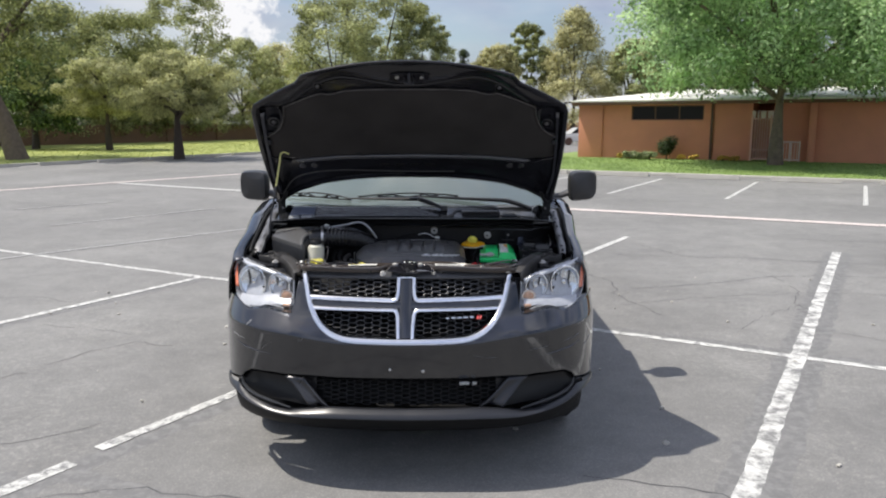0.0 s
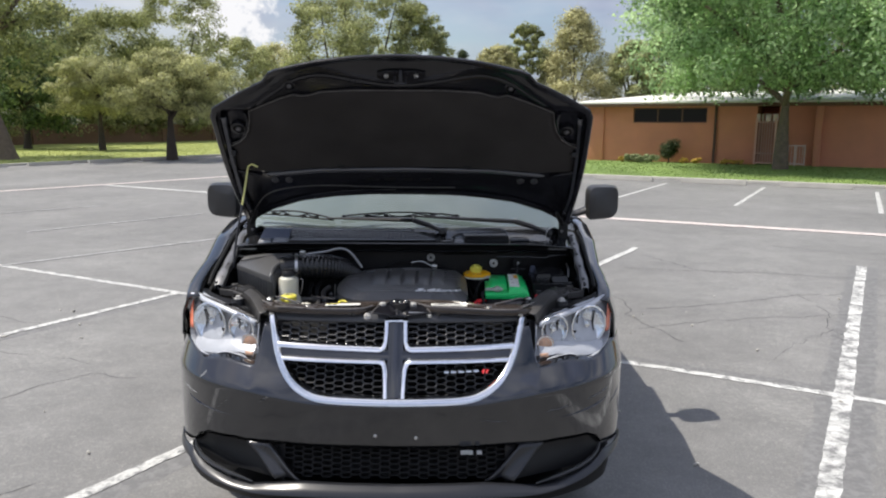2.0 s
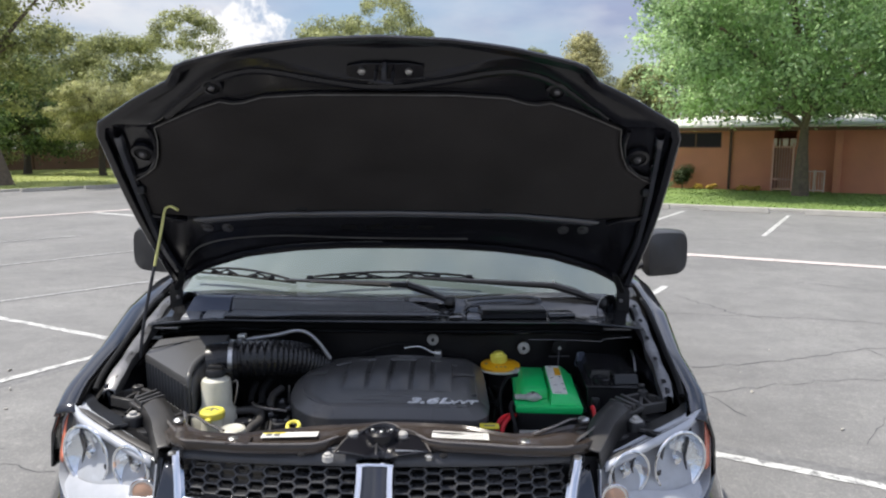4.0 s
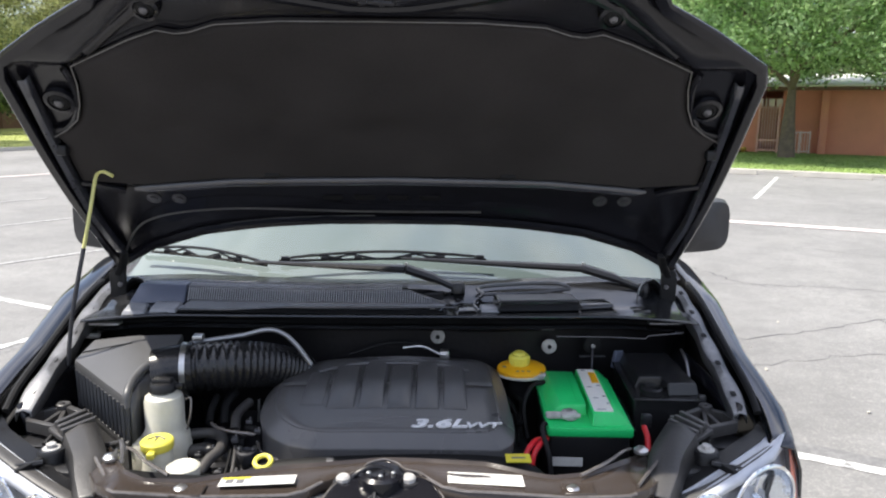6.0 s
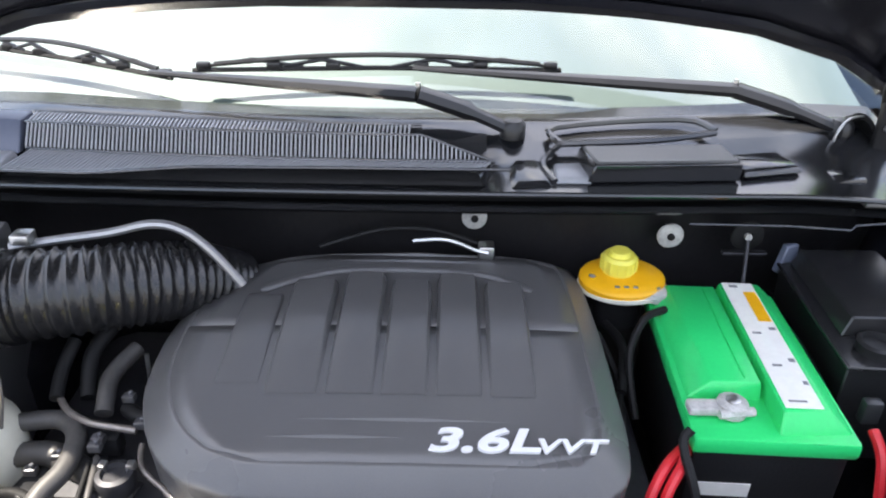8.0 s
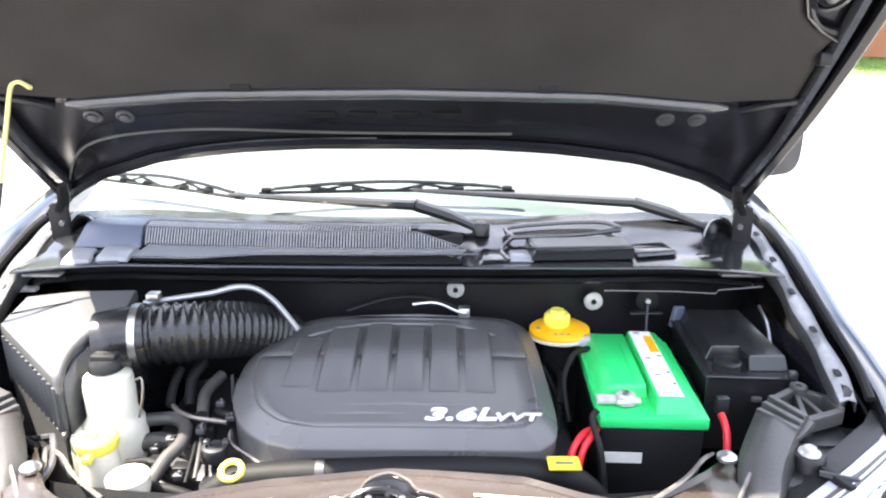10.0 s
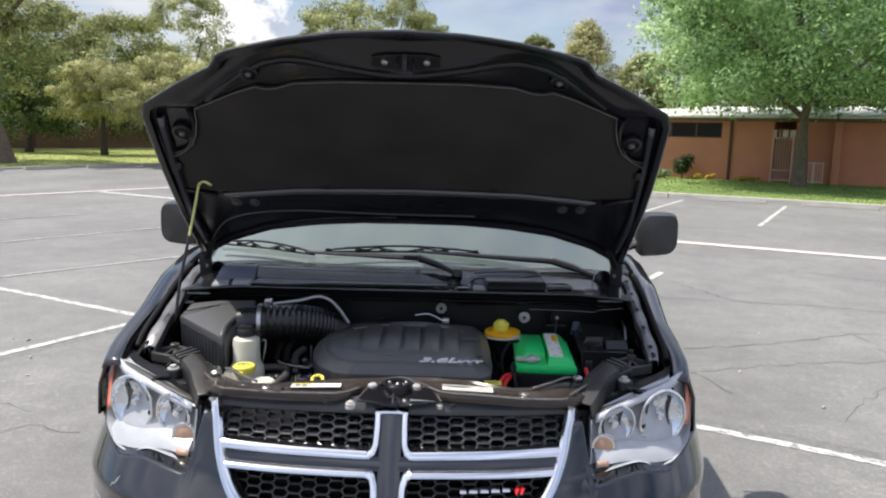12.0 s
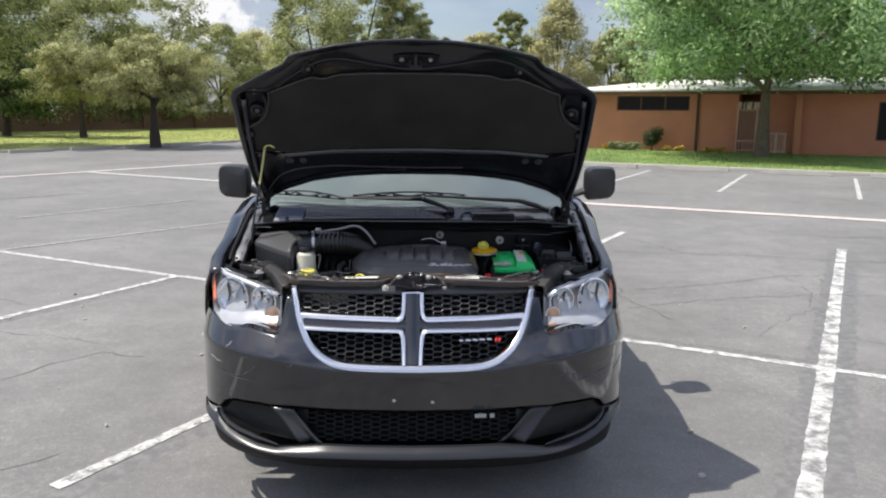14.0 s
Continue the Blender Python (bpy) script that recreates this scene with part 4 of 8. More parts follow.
LIP_SATIN = surface("lip_satin_paint", (0.018, 0.019, 0.023), 0.30, vary=0.12, scale=6, fine=300, coat=0.15)
part("lower_lip", lip_mesh(), LIP_SATIN, bumper, "satin charcoal lower lip", thick=0.010)
part("air_dam", front_patch(-0.90, 0.90, tab((0, 0.27), (0.9, 0.30)), tab((0, 0.37), (0.75, 0.40), (0.9, 0.43)), 50, 4, -0.03), RUBBER, bumper, thick=0.01)


def pillar(side):
    """The painted web between the lower grille and the fog recess."""
    rows = []
    for k in range(9):
        t = k / 8
        z = 0.44 + (0.558 - 0.44) * t
        a, b = 0.36 + 0.14 * t ** 0.8, 0.47 + 0.13 * t
        rows.append([front(side * (a + (b - a) * j / 6), z, -0.012 - 0.036 * t - 0.03 * math.sin(math.pi * j / 6) * (1 - t)) for j in range(7)])
    return grid(rows)


for s in (-1, 1):
    part("bumper_web", pillar(s), LIP_SATIN, bumper, thick=0.01)
    part("fog_recess", grid([[front(s * (0.44 + 0.45 * j / 18), 0.42 + 0.14 * k / 4, -0.07 * math.sin(math.pi * (0.1 + 0.8 * j / 18)) - 0.03) for j in range(19)] for k in range(5)]), PLASTIC, bumper, "black fog lamp recess")
    part("fog_trim", tube([front(s * x, z, 0.006) for x, z in ((0.56, 0.43), (0.66, 0.447), (0.74, 0.459), (0.80, 0.474), (0.835, 0.494), (0.844, 0.520))], [0.004, 0.008, 0.009, 0.009, 0.007, 0.004], 6), PLASTIC_GREY, bumper)
    part("bumper_crease", tube([bumper_point(s * x, z) for x, z in ((0.66, 0.665), (0.74, 0.672), (0.82, 0.684), (0.875, 0.70))], [0.001, 0.005, 0.006, 0.002], 6, flat=0.6), PAINT, bumper)


def hexes(inside, place, pitch, cell_h, wall, depth):
    """A honeycomb of flat-topped cells in columns; inside(x, z) says where, place(x, z, back) puts a point."""
    bms = bmesh.new()
    ring = [(-0.61, 0.0), (-0.39, 0.5), (0.39, 0.5), (0.61, 0.0), (0.39, -0.5), (-0.39, -0.5)]
    fw, fh = 1 - wall / pitch, 1 - wall / cell_h
    for i in range(-30, 31):
        for j in range(-12, 13):
            cx, cz = inside.cx + i * pitch, inside.cz + (j + 0.5 * (i % 2)) * cell_h
            if not inside.test(cx, cz):
                continue
            o = [bms.verts.new(place(cx + rx * pitch, cz + rz * cell_h, 0)) for rx, rz in ring]
            q = [bms.verts.new(place(cx + rx * pitch * fw, cz + rz * cell_h * fh, 0.001)) for rx, rz in ring]
            r = [bms.verts.new(place(cx + rx * pitch * (fw - 0.05), cz + rz * cell_h * (fh - 0.05), depth)) for rx, rz in ring]
            for k in range(6):
                n = (k + 1) % 6
                bms.faces.new((o[k], o[n], q[n], q[k]))
                bms.faces.new((q[k], q[n], r[n], r[k]))
    return bms


class Area:
    def __init__(self, cx, cz, test):
        self.cx, self.cz, self.test = cx, cz, test


# grille: outline of the opening, chrome surround, cross and honeycomb
def grille_half(z):
    return lerp_table(z, [(0.765, 0.28), (0.785, 0.345), (0.82, 0.405), (0.86, 0.440), (0.91, 0.466), (0.96, 0.485), (1.0, 0.497), (1.05, 0.512)])


GR = part("grille", grid([[front(0.52 * (i / 20 * 2 - 1), 0.76 + 0.30 * k / 8, -0.095) for i in range(21)] for k in range(9)]), RUBBER, VAN, "black honeycomb grille with a chrome surround and cross")


def flat_bar(pts, width, proud, depth=0.03):
    """A bar lying on the nose along (x, z) points, with a rounded face."""
    rows = []
    n = len(pts)
    for i, (x, z) in enumerate(pts):
        ax, az = pts[max(i - 1, 0)]
        bx, bz = pts[min(i + 1, n - 1)]
        l = math.hypot(bx - ax, bz - az)
        nx, nz = -(bz - az) / l, (bx - ax) / l
        w = width[i] if isinstance(width, (list, tuple)) else width
        row = []
        for s, p in ((-0.5, -depth), (-0.5, proud * 0.4), (-0.3, proud * 0.9), (0.0, proud), (0.3, proud * 0.9), (0.5, proud * 0.4), (0.5, -depth)):
            row.append(front(x + nx * w * s, z + nz * w * s, p))
        rows.append(row)
    bm = grid(rows)
    bmesh.ops.recalc_face_normals(bm, faces=bm.faces)
    return bm


outline = [(-0.512, 1.05), (-0.497, 1.0), (-0.485, 0.955), (-0.468, 0.91), (-0.44, 0.86), (-0.40, 0.818), (-0.34, 0.784), (-0.27, 0.768), (-0.14, 0.762), (0, 0.76)]
outline = outline + [(-x, z) for x, z in outline[-2::-1]]
outline = [(p.x, p.z) for p in smooth_curve([(x, 0, z) for x, z in outline], 4)]
part("chrome_surround", flat_bar(outline, 0.031, 0.018), CHROME, GR, "bright chrome U-shaped surround")
for s in (-1, 1):
    for z in (0.948, 0.902):
        top = z > 0.93
        zz = (lambda x, z=z: z - 0.012 * (1 - abs(x) / 0.48) * (1 if top else 0.6))
        xs = [0.062 + (0.478 - 0.062) * k / 16 if top else 0.062 + (0.462 - 0.062) * k / 16 for k in range(17)]
        part("chrome_bar", flat_bar([(s * x, zz(x)) for x in (xs if s > 0 else xs[::-1])], 0.026 if top else 0.018, 0.016), CHROME, GR)
    up = [(s * 0.062, 0.935), (s * 0.046, 0.945), (s * 0.040, 0.965), (s * 0.038, 1.0), (s * 0.038, 1.036)]
    dn = [(s * 0.062, 0.897), (s * 0.047, 0.890), (s * 0.040, 0.872), (s * 0.036, 0.83), (s * 0.034, 0.775)]
    for q in (up, dn):
        part("chrome_bar", flat_bar(q if s > 0 else q[::-1], 0.022, 0.016), CHROME, GR)
    part("cross_arm", flat_bar([(s * x, 0.924 - 0.008 * (1 - x / 0.47)) for x in ([0.02, 0.12, 0.25, 0.36, 0.465] if s > 0 else [0.465, 0.36, 0.25, 0.12, 0.02])], 0.034, 0.004), PAINT, GR, "dark painted centre band of the cross")
part("chrome_bar", flat_bar([(-0.046, 1.037), (-0.02, 1.040), (0.02, 1.040), (0.046, 1.037)], 0.014, 0.016), CHROME, GR)
part("cross_post", flat_bar([(0, 0.772), (0, 0.84), (0, 0.90), (0, 0.95), (0, 1.035)], 0.062, 0.006), PAINT, GR)
for s in (-1, 1):
    part("upper_mesh", hexes(Area(s * 0.26, 0.99, lambda x, z, s=s: 0.055 < s * x < grille_half(z) - 0.015 and 0.955 < z < 1.026), lambda x, z, b: front(x, z, -0.018 - b), 0.0385, 0.0208, 0.0040, 0.024), MESH_BLACK, GR, smooth=False)
    part("lower_mesh", hexes(Area(s * 0.26, 0.84, lambda x, z, s=s: 0.05 < s * x < grille_half(z) - 0.015 and 0.78 < z < 0.893), lambda x, z, b: front(x, z, -0.040 - b), 0.0385, 0.0208, 0.0040, 0.024), MESH_SHADED, GR, smooth=False)
part("top_strip", front_patch(-0.53, 0.53, tab((0, 1.030), (1, 1.034)), tab((0, 1.068), (1, 1.068)), 30, 3, -0.004), SHELF_GREY, GR, thick=0.01)
for k, (x0, x1) in enumerate(((0.195, 0.212), (0.220, 0.242), (0.250, 0.272), (0.280, 0.302), (0.310, 0.330))):
    part("badge_bar", flat_bar([(x0, 0.862 + 0.001 * k), (x1, 0.862 + 0.001 * k)], 0.0085, 0.012, 0.012), CHROME, GR, "small bright badge bar")
for x in (0.350, 0.364):
    part("badge_stripe", flat_bar([(x - 0.003, 0.857), (x + 0.004, 0.869)], 0.007, 0.012, 0.012), RED, GR, "small red slanted badge stripe")
LG = part("lower_grille", grid([[front(0.52 * (i / 20 * 2 - 1), 0.43 + 0.135 * k / 4, -0.095) for i in range(21)] for k in range(5)]), RUBBER, VAN, "black honeycomb lower grille")
# near-black material here puts the low recess's shade into the mesh colour
part("lower_grille_mesh", hexes(Area(0, 0.5, lambda x, z: abs(x) < 0.375 + 0.9 * (z - 0.44) and 0.445 < z < 0.562), lambda x, z, b: front(x, z, -0.056 - b), 0.0385, 0.0208, 0.0050, 0.022), RUBBER, LG, smooth=False)
for x, z, w in ((0.285, 0.548, 0.024), (0.335, 0.547, 0.010)):
    part("grille_fleck", flat_bar([(x - w, z), (x, z + 0.002), (x + w, z)], 0.007, -0.044, 0.012), PALE_FLECK, LG, "small pale fleck in the grille")
for x, z in ((-0.075, 0.615), (0.085, 0.607)):
    part("plate_screw", lathe([(0.007, 0), (0.007, 0.004), (0.004, 0.006)], bumper_point(x, z), 10, Matrix.Rotation(math.pi / 2, 4, "X")), STEEL, bumper)


PALE_MARK = surface("scuff_and_reflection", (0.16, 0.165, 0.175), 0.5, vary=0.4, scale=60)
# the second mark is a painted reflection patch; the others are scuffs
for (xa, za), (xb, zb), r in (((-0.90, 0.735), (-0.82, 0.722), 0.004), ((-0.80, 0.80), (-0.775, 0.825), 0.006), ((-0.52, 0.755), (-0.49, 0.772), 0.003), ((-0.525, 0.748), (-0.495, 0.765), 0.0025), ((0.60, 0.700), (0.70, 0.712), 0.003), ((0.78, 0.72), (0.88, 0.742), 0.003), ((0.33, 0.685), (0.44, 0.672), 0.002), ((-0.72, 0.69), (-0.66, 0.74), 0.002), ((0.90, 0.66), (0.95, 0.70), 0.003), ((0.86, 0.79), (0.90, 0.80), 0.0025)):
    part("scuff_and_reflection", tube([bumper_point(xa + (xb - xa) * k / 4, za + (zb - za) * k / 4 + 0.003 * math.sin(k * 2.1)) for k in range(5)], [0.0008, r, r * 0.6, r, 0.0008], 5, flat=0.4), PALE_MARK, bumper, "pale scuff or painted reflection patch")


# headlamps
def lamp(side):
    rim = [(0.572, 1.012), (0.568, 0.93), (0.566, 0.872), (0.64, 0.882), (0.715, 0.888), (0.77, 0.870), (0.82, 0.868), (0.87, 0.888), (0.905, 0.92), (0.925, 0.985), (0.932, 1.035), (0.90, 1.085), (0.84, 1.075), (0.74, 1.058), (0.65, 1.035)]
    rim = [(p.x, p.z) for p in smooth_curve([(x, 0, z) for x, z in rim + rim[:1]], 4)][:-1]
    cx, cz = 0.745, 0.955

    def lamp_y(x, z):
        return lerp_table(x, [(0.56, 4.092), (0.65, 4.118), (0.75, 4.157), (0.84, 4.212), (0.90, 4.268), (0.935, 4.32)]) + 0.8 * (lerp_table(z, NOSE) - 4.018)

    def at(x, z, proud):
        return Vector((side * x, lamp_y(x, z) - proud, z))

    def shell(proud, dome, inset=1.0, depth=None):
        rows = []
        for f in (1.0, 0.85, 0.65, 0.45, 0.25, 0.06):
            rows.append([at(cx + (x - cx) * f * inset, cz + (z - cz) * f * inset, proud + dome * (1 - f * f)) for x, z in rim])
        b = grid(rows, closed=True)
        if depth is not None:
            b2 = grid([[at(x, z, proud) for x, z in rim], [at(x, z, proud - depth) for x, z in rim]], closed=True)
            wall = b2
            bmesh.ops.recalc_face_normals(wall, faces=wall.faces)
            walls.append(wall)
        bmesh.ops.recalc_face_normals(b, faces=b.faces)
        return b

    walls = []
    h = part("headlamp", shell(-0.042, -0.004, 0.985, 0.05), LAMP_GREY, VAN, "clear headlamp with silver twin reflectors")
    part("lamp_body", walls[0], PLASTIC, h)
    part("bezel", grid([[at(cx + (x - cx) * f, cz + (z - cz) * f, p) for x, z in rim] for f, p in ((1.002, -0.010), (1.004, 0.004), (0.985, 0.006), (0.955, -0.045))], closed=True), LAMP_GREY, h)
    part("lamp_ledge", grid([[at(x, 0.882 + 0.010 * math.sin((x - 0.58) * 20) + d, p) for x in [0.585 + 0.29 * k / 16 for k in range(17)]] for d, p in ((0.0, -0.004), (0.022, -0.010), (0.040, -0.036))]), LAMP_GREY, h)
    for rx, rz, r in ((0.805, 0.980, 0.082), (0.650, 0.978, 0.060)):
        bowl = [(0.012, -0.030), (r * 0.45, -0.026), (r * 0.8, -0.014), (r * 0.97, 0.0), (r * 1.03, 0.010)]
        y = lamp_y(rx, rz) + 0.024
        turn = Matrix.Rotation(side * radians(24), 4, "Z") @ Matrix.Rotation(math.pi / 2, 4, "X")
        b = grid([[(q * math.cos(2 * math.pi * k / 32), q * math.sin(2 * math.pi * k / 32), z) for k in range(32)] for q, z in bowl], closed=True)
        place = Matrix.Translation((side * rx, y, rz)) @ turn
        b.transform(place)
        part("reflector", b, REFLECTOR, h)
        torus = grid([[((r * 1.03 + 0.0045 * math.cos(t)) * math.cos(2 * math.pi * k / 32), (r * 1.03 + 0.0045 * math.cos(t)) * math.sin(2 * math.pi * k / 32), 0.010 + 0.0045 * math.sin(t)) for k in range(32)] for t in [2 * math.pi * j / 8 for j in range(8)]], closed=True, loop=True)
        torus.transform(place)
        part("reflector_ring", torus, CHROME, h)
        part("bulb", lathe([(0.011, -0.03), (0.013, -0.008), (0.011, 0.002), (0.003, 0.005)], (side * rx, y, rz), 12, turn), CHROME, h)
        for k in (-1, 0, 1):
            rib = tube([(k * r * 0.5, -r * 0.62, -0.010), (k * r * 0.5, 0, -0.020), (k * r * 0.5, r * 0.62, -0.010)], 0.0045, 6)
            rib.transform(place)
            part("reflector_rib", rib, DARK_METAL if k else CHROME, h)
    part("turn_bulb", lathe([(0.033, -0.02), (0.033, -0.006), (0.024, 0.002), (0.004, 0.006)], at(0.612, 0.928, -0.022), 20, Matrix.Rotation(math.pi / 2, 4, "X")), AMBER_BULB, h, "amber turn signal bulb")
    part("bulb_rim", lathe([(0.036, -0.012), (0.038, -0.004), (0.036, 0.0), (0.033, -0.003)], at(0.612, 0.928, -0.020), 20, Matrix.Rotation(math.pi / 2, 4, "X")), CHROME, h)
    part("corner_reflector", grid([[at(0.586 + 0.035 * k / 4, 0.886 + 0.014 * j / 2, -0.001) for k in range(5)] for j in range(3)]), AMBER_BULB, h, "small amber corner reflector", thick=0.003)
    top = [(x, z) for x, z in rim if z > 1.0 and x > 0.575]
    part("lens_rim", grid([[at(x, z + 0.002, 0.008) for x, z in top], [at(x, z - 0.007, 0.012) for x, z in top], [at(x, z - 0.018, 0.009) for x, z in top]]), LAMP_GREY, h, "pale upper rim of the lens", thick=0.003)
    part("side_marker", grid([[at(0.892 + 0.022 * k / 4 + 0.0034 * j, 0.945 + 0.115 * j / 7, 0.001) for k in range(5)] for j in range(8)]), AMBER, h, "orange side marker reflector", thick=0.004)
    part("lamp_shelf", grid([[front(side * x, band_top(x) - 0.004, 0.0) for x in [0.562 + 0.36 * k / 24 for k in range(25)]], [at(x, band_top(x) + 0.008, -0.02) for x in [0.562 + 0.36 * k / 24 for k in range(25)]], [at(x, band_top(x) + 0.012, -0.05) for x in [0.562 + 0.36 * k / 24 for k in range(25)]]]), PAINT, bumper)
    lens = part("lens", shell(0.006, 0.012), LENS, h, "clear plastic lens")
    return h


for s in (-1, 1):
    lamp(s)


# body sides, doors and tail as patches between curves along y
def side_x(y, z):
    """Half width of the body at y and height z."""
    w = lerp_table(y, [(4.20, 0.912), (4.32, 0.960), (4.40, 0.985), (4.5, 0.994), (4.75, 0.998), (5.3, 0.985), (7.9, 0.985), (8.5, 0.96), (8.8, 0.91), (8.95, 0.81)])
    bulge = lerp_table(z, [(0.2, -0.05), (0.35, -0.015), (0.6, 0.0), (0.85, 0.008), (1.0, -0.002), (1.08, -0.030), (1.12, -0.046), (1.165, -0.056), (1.2, -0.042), (1.24, -0.018), (1.28, 0.006), (1.32, 0.010)])
    return w + bulge


def arch(y, low):
    for cy, r in ((4.76, 0.385), (7.84, 0.385)):
        d = abs(y - cy)
        if d < r:
            low = max(low, 0.365 + math.sqrt(r * r - d * d))
    return low


def side_patch(s, y0, y1, low, high, n, m=10, proud=0.0):
    rows = []
    for k in range(m + 1):
        row = []
        for i in range(n + 1):
            y = y0 + (y1 - y0) * i / n
            z = low(y) + (high(y) - low(y)) * k / m
            row.append((s * (side_x(y, z) + proud) - 0.011, y, z))
        rows.append(row)
    b = grid(rows)
    bmesh.ops.recalc_face_normals(b, faces=b.faces)
    return b


fender_top = lambda y: lerp_table(y, [(4.20, 1.04), (4.33, 1.085), (4.6, 1.165), (4.9, 1.235), (5.2, 1.275), (5.36, 1.28)])
front_low = lambda y: arch(y, lerp_table(y, [(4.18, 0.45), (4.4, 0.43), (4.9, 0.27), (5.4, 0.24)]))
belt = lambda y: lerp_table(y, [(5.36, 1.28), (6.5, 1.24), (8.0, 1.25), (8.9, 1.27)])
sill = lambda y: arch(y, lerp_table(y, [(5.3, 0.24), (8.1, 0.24), (8.5, 0.32), (8.95, 0.40)]))
roof_z = lambda y: lerp_table(y, [(5.2, 1.45), (5.9, 1.78), (6.3, 1.84), (7.5, 1.85), (8.5, 1.80), (8.85, 1.70)])


def green_x(y, z):
    f = (z - 1.26) / 0.56
    return lerp_table(y, [(5.0, 0.87), (5.4, 0.895), (8.3, 0.885), (8.9, 0.78)]) - 0.17 * max(0, f) ** 1.3


for s in (-1, 1):
    fender = part("front_fender", side_patch(s, 4.30, 5.36, lambda y: max(front_low(y), lerp_table(y, [(4.30, 0.90), (4.42, 0.87), (4.43, 0.4)])), fender_top, 60, 12), PAINT, VAN, thick=0.01)
    ys = [4.27 + 1.09 * i / 30 for i in range(31)]
    rows = []
    for inward, dz in ((-0.001, -0.003), (0.003, 0.003), (0.010, 0.007), (0.024, 0.010), (0.042, 0.011), (0.054, 0.009), (0.060, 0.003), (0.062, -0.045)):
        rows.append([(s * (side_x(y, fender_top(y)) - inward) - 0.011, y, fender_top(y) + dz) for y in ys])
    part("fender_shoulder", grid(rows), PAINT, fender, thick=0.006)
    part("fender_gutter", grid([[(s * 0.858, y, fender_top(y) - 0.020) for y in ys], [(s * (side_x(y, fender_top(y)) - 0.056) - 0.011, y, fender_top(y) - 0.036) for y in ys]]), RUBBER, fender, thick=0.003)
    part("belt_ledge", grid([[(s * (side_x(y, belt(y)) - 0.002) - 0.011, y, belt(y) - 0.002), (s * (side_x(y, belt(y)) - 0.015) - 0.011, y, belt(y) + 0.006), (s * (green_x(y, belt(y)) - 0.01), y, belt(y) + 0.010)] for y in [5.36 + 3.5 * i / 30 for i in range(31)]]), PAINT, VAN, thick=0.006)
    d1 = part("front_door", side_patch(s, 5.368, 6.46, lambda y: sill(y) + 0.10, belt, 20), PAINT, VAN, thick=0.02)
    part("door_handle", tube([(s * (side_x(6.2, 1.05) + 0.02), 6.12, 1.05), (s * (side_x(6.2, 1.05) + 0.03), 6.22, 1.055), (s * (side_x(6.2, 1.05) + 0.02), 6.34, 1.05)], 0.014, 8), PAINT, d1)
    d2 = part("sliding_door", side_patch(s, 6.468, 7.60, lambda y: max(sill(y), 0.33), belt, 30), PAINT, VAN, thick=0.02)
    part("door_handle", tube([(s * (side_x(6.7, 1.05) + 0.02), 6.56, 1.05), (s * (side_x(6.7, 1.05) + 0.03), 6.66, 1.055), (s * (side_x(6.7, 1.05) + 0.02), 6.78, 1.05)], 0.014, 8), PAINT, d2)
    part("rear_quarter", side_patch(s, 7.608, 8.93, sill, belt, 46), PAINT, VAN, thick=0.02)
    part("sill_panel", side_patch(s, 5.30, 7.44, lambda y: 0.22, lambda y: 0.335, 20, 3, -0.006), PLASTIC, VAN, thick=0.02)
    post = []
    for j in range(13):
        f = j / 12
        post.append([(s * green_x(y, belt(y) + (roof_z(y) - belt(y)) * f), y, belt(y) + (roof_z(y) - belt(y)) * f) for y in [5.42 + 3.4 * i / 40 for i in range(41)]])
    part("cabin_side", grid(post), PAINT, VAN, thick=0.02)
    for y0, y1 in ((5.75, 6.42), (6.52, 7.52), (7.66, 8.62)):
        win = []
        for j in range(7):
            f = 0.08 + 0.72 * j / 6
            a, b = y0 + (0.32 * f if y0 < 6 else 0.0), y1
            win.append([(s * (green_x(y, belt(y) + (roof_z(y) - belt(y)) * f) + 0.004), y, belt(y) + (roof_z(y) - belt(y)) * f) for y in [a + (b - a) * i / 8 for i in range(9)]])
        part("side_window", grid(win), SIDE_GLASS, VAN, thick=0.003)
    lamp_rows = [[(s * (side_x(y, z) + 0.006 if z < 1.27 else side_x(y, 1.25)), y, z) for y in (8.6, 8.7, 8.8, 8.9)] for z in (0.9, 1.0, 1.1, 1.2, 1.25)]
    part("tail_lamp", grid(lamp_rows), RED_LAMP, VAN, thick=0.01)
    # wheels
    for cy in (4.76, 7.84):
        wx = s * 0.835
        turn = Matrix.Rotation(math.pi / 2, 4, "Y")
        tyre = [(0.215, -0.105), (0.27, -0.112), (0.315, -0.10), (0.335, -0.075), (0.338, 0.0), (0.335, 0.075), (0.315, 0.10), (0.27, 0.112), (0.215, 0.105)]
        b = grid([[(r * math.cos(2 * math.pi * k / 40), r * math.sin(2 * math.pi * k / 40), z) for k in range(40)] for r, z in tyre], closed=True, loop=True)
        b.transform(Matrix.Translation((wx, cy, 0.374)) @ turn)
        bmesh.ops.recalc_face_normals(b, faces=b.faces)
        w = part("wheel", b, TYRE, VAN, "black rubber tyre on a silver wheel")
        part("rim", lathe([(0.05, -0.06), (0.21, -0.07), (0.215, 0.06), (0.19, 0.055), (0.17, 0.03), (0.05, 0.045), (0.03, 0.05)], (wx, cy, 0.374), 32, turn if s > 0 else Matrix.Rotation(-math.pi / 2, 4, "Y")), ALLOY, w)
        for k in range(5):
            a = 2 * math.pi * k / 5
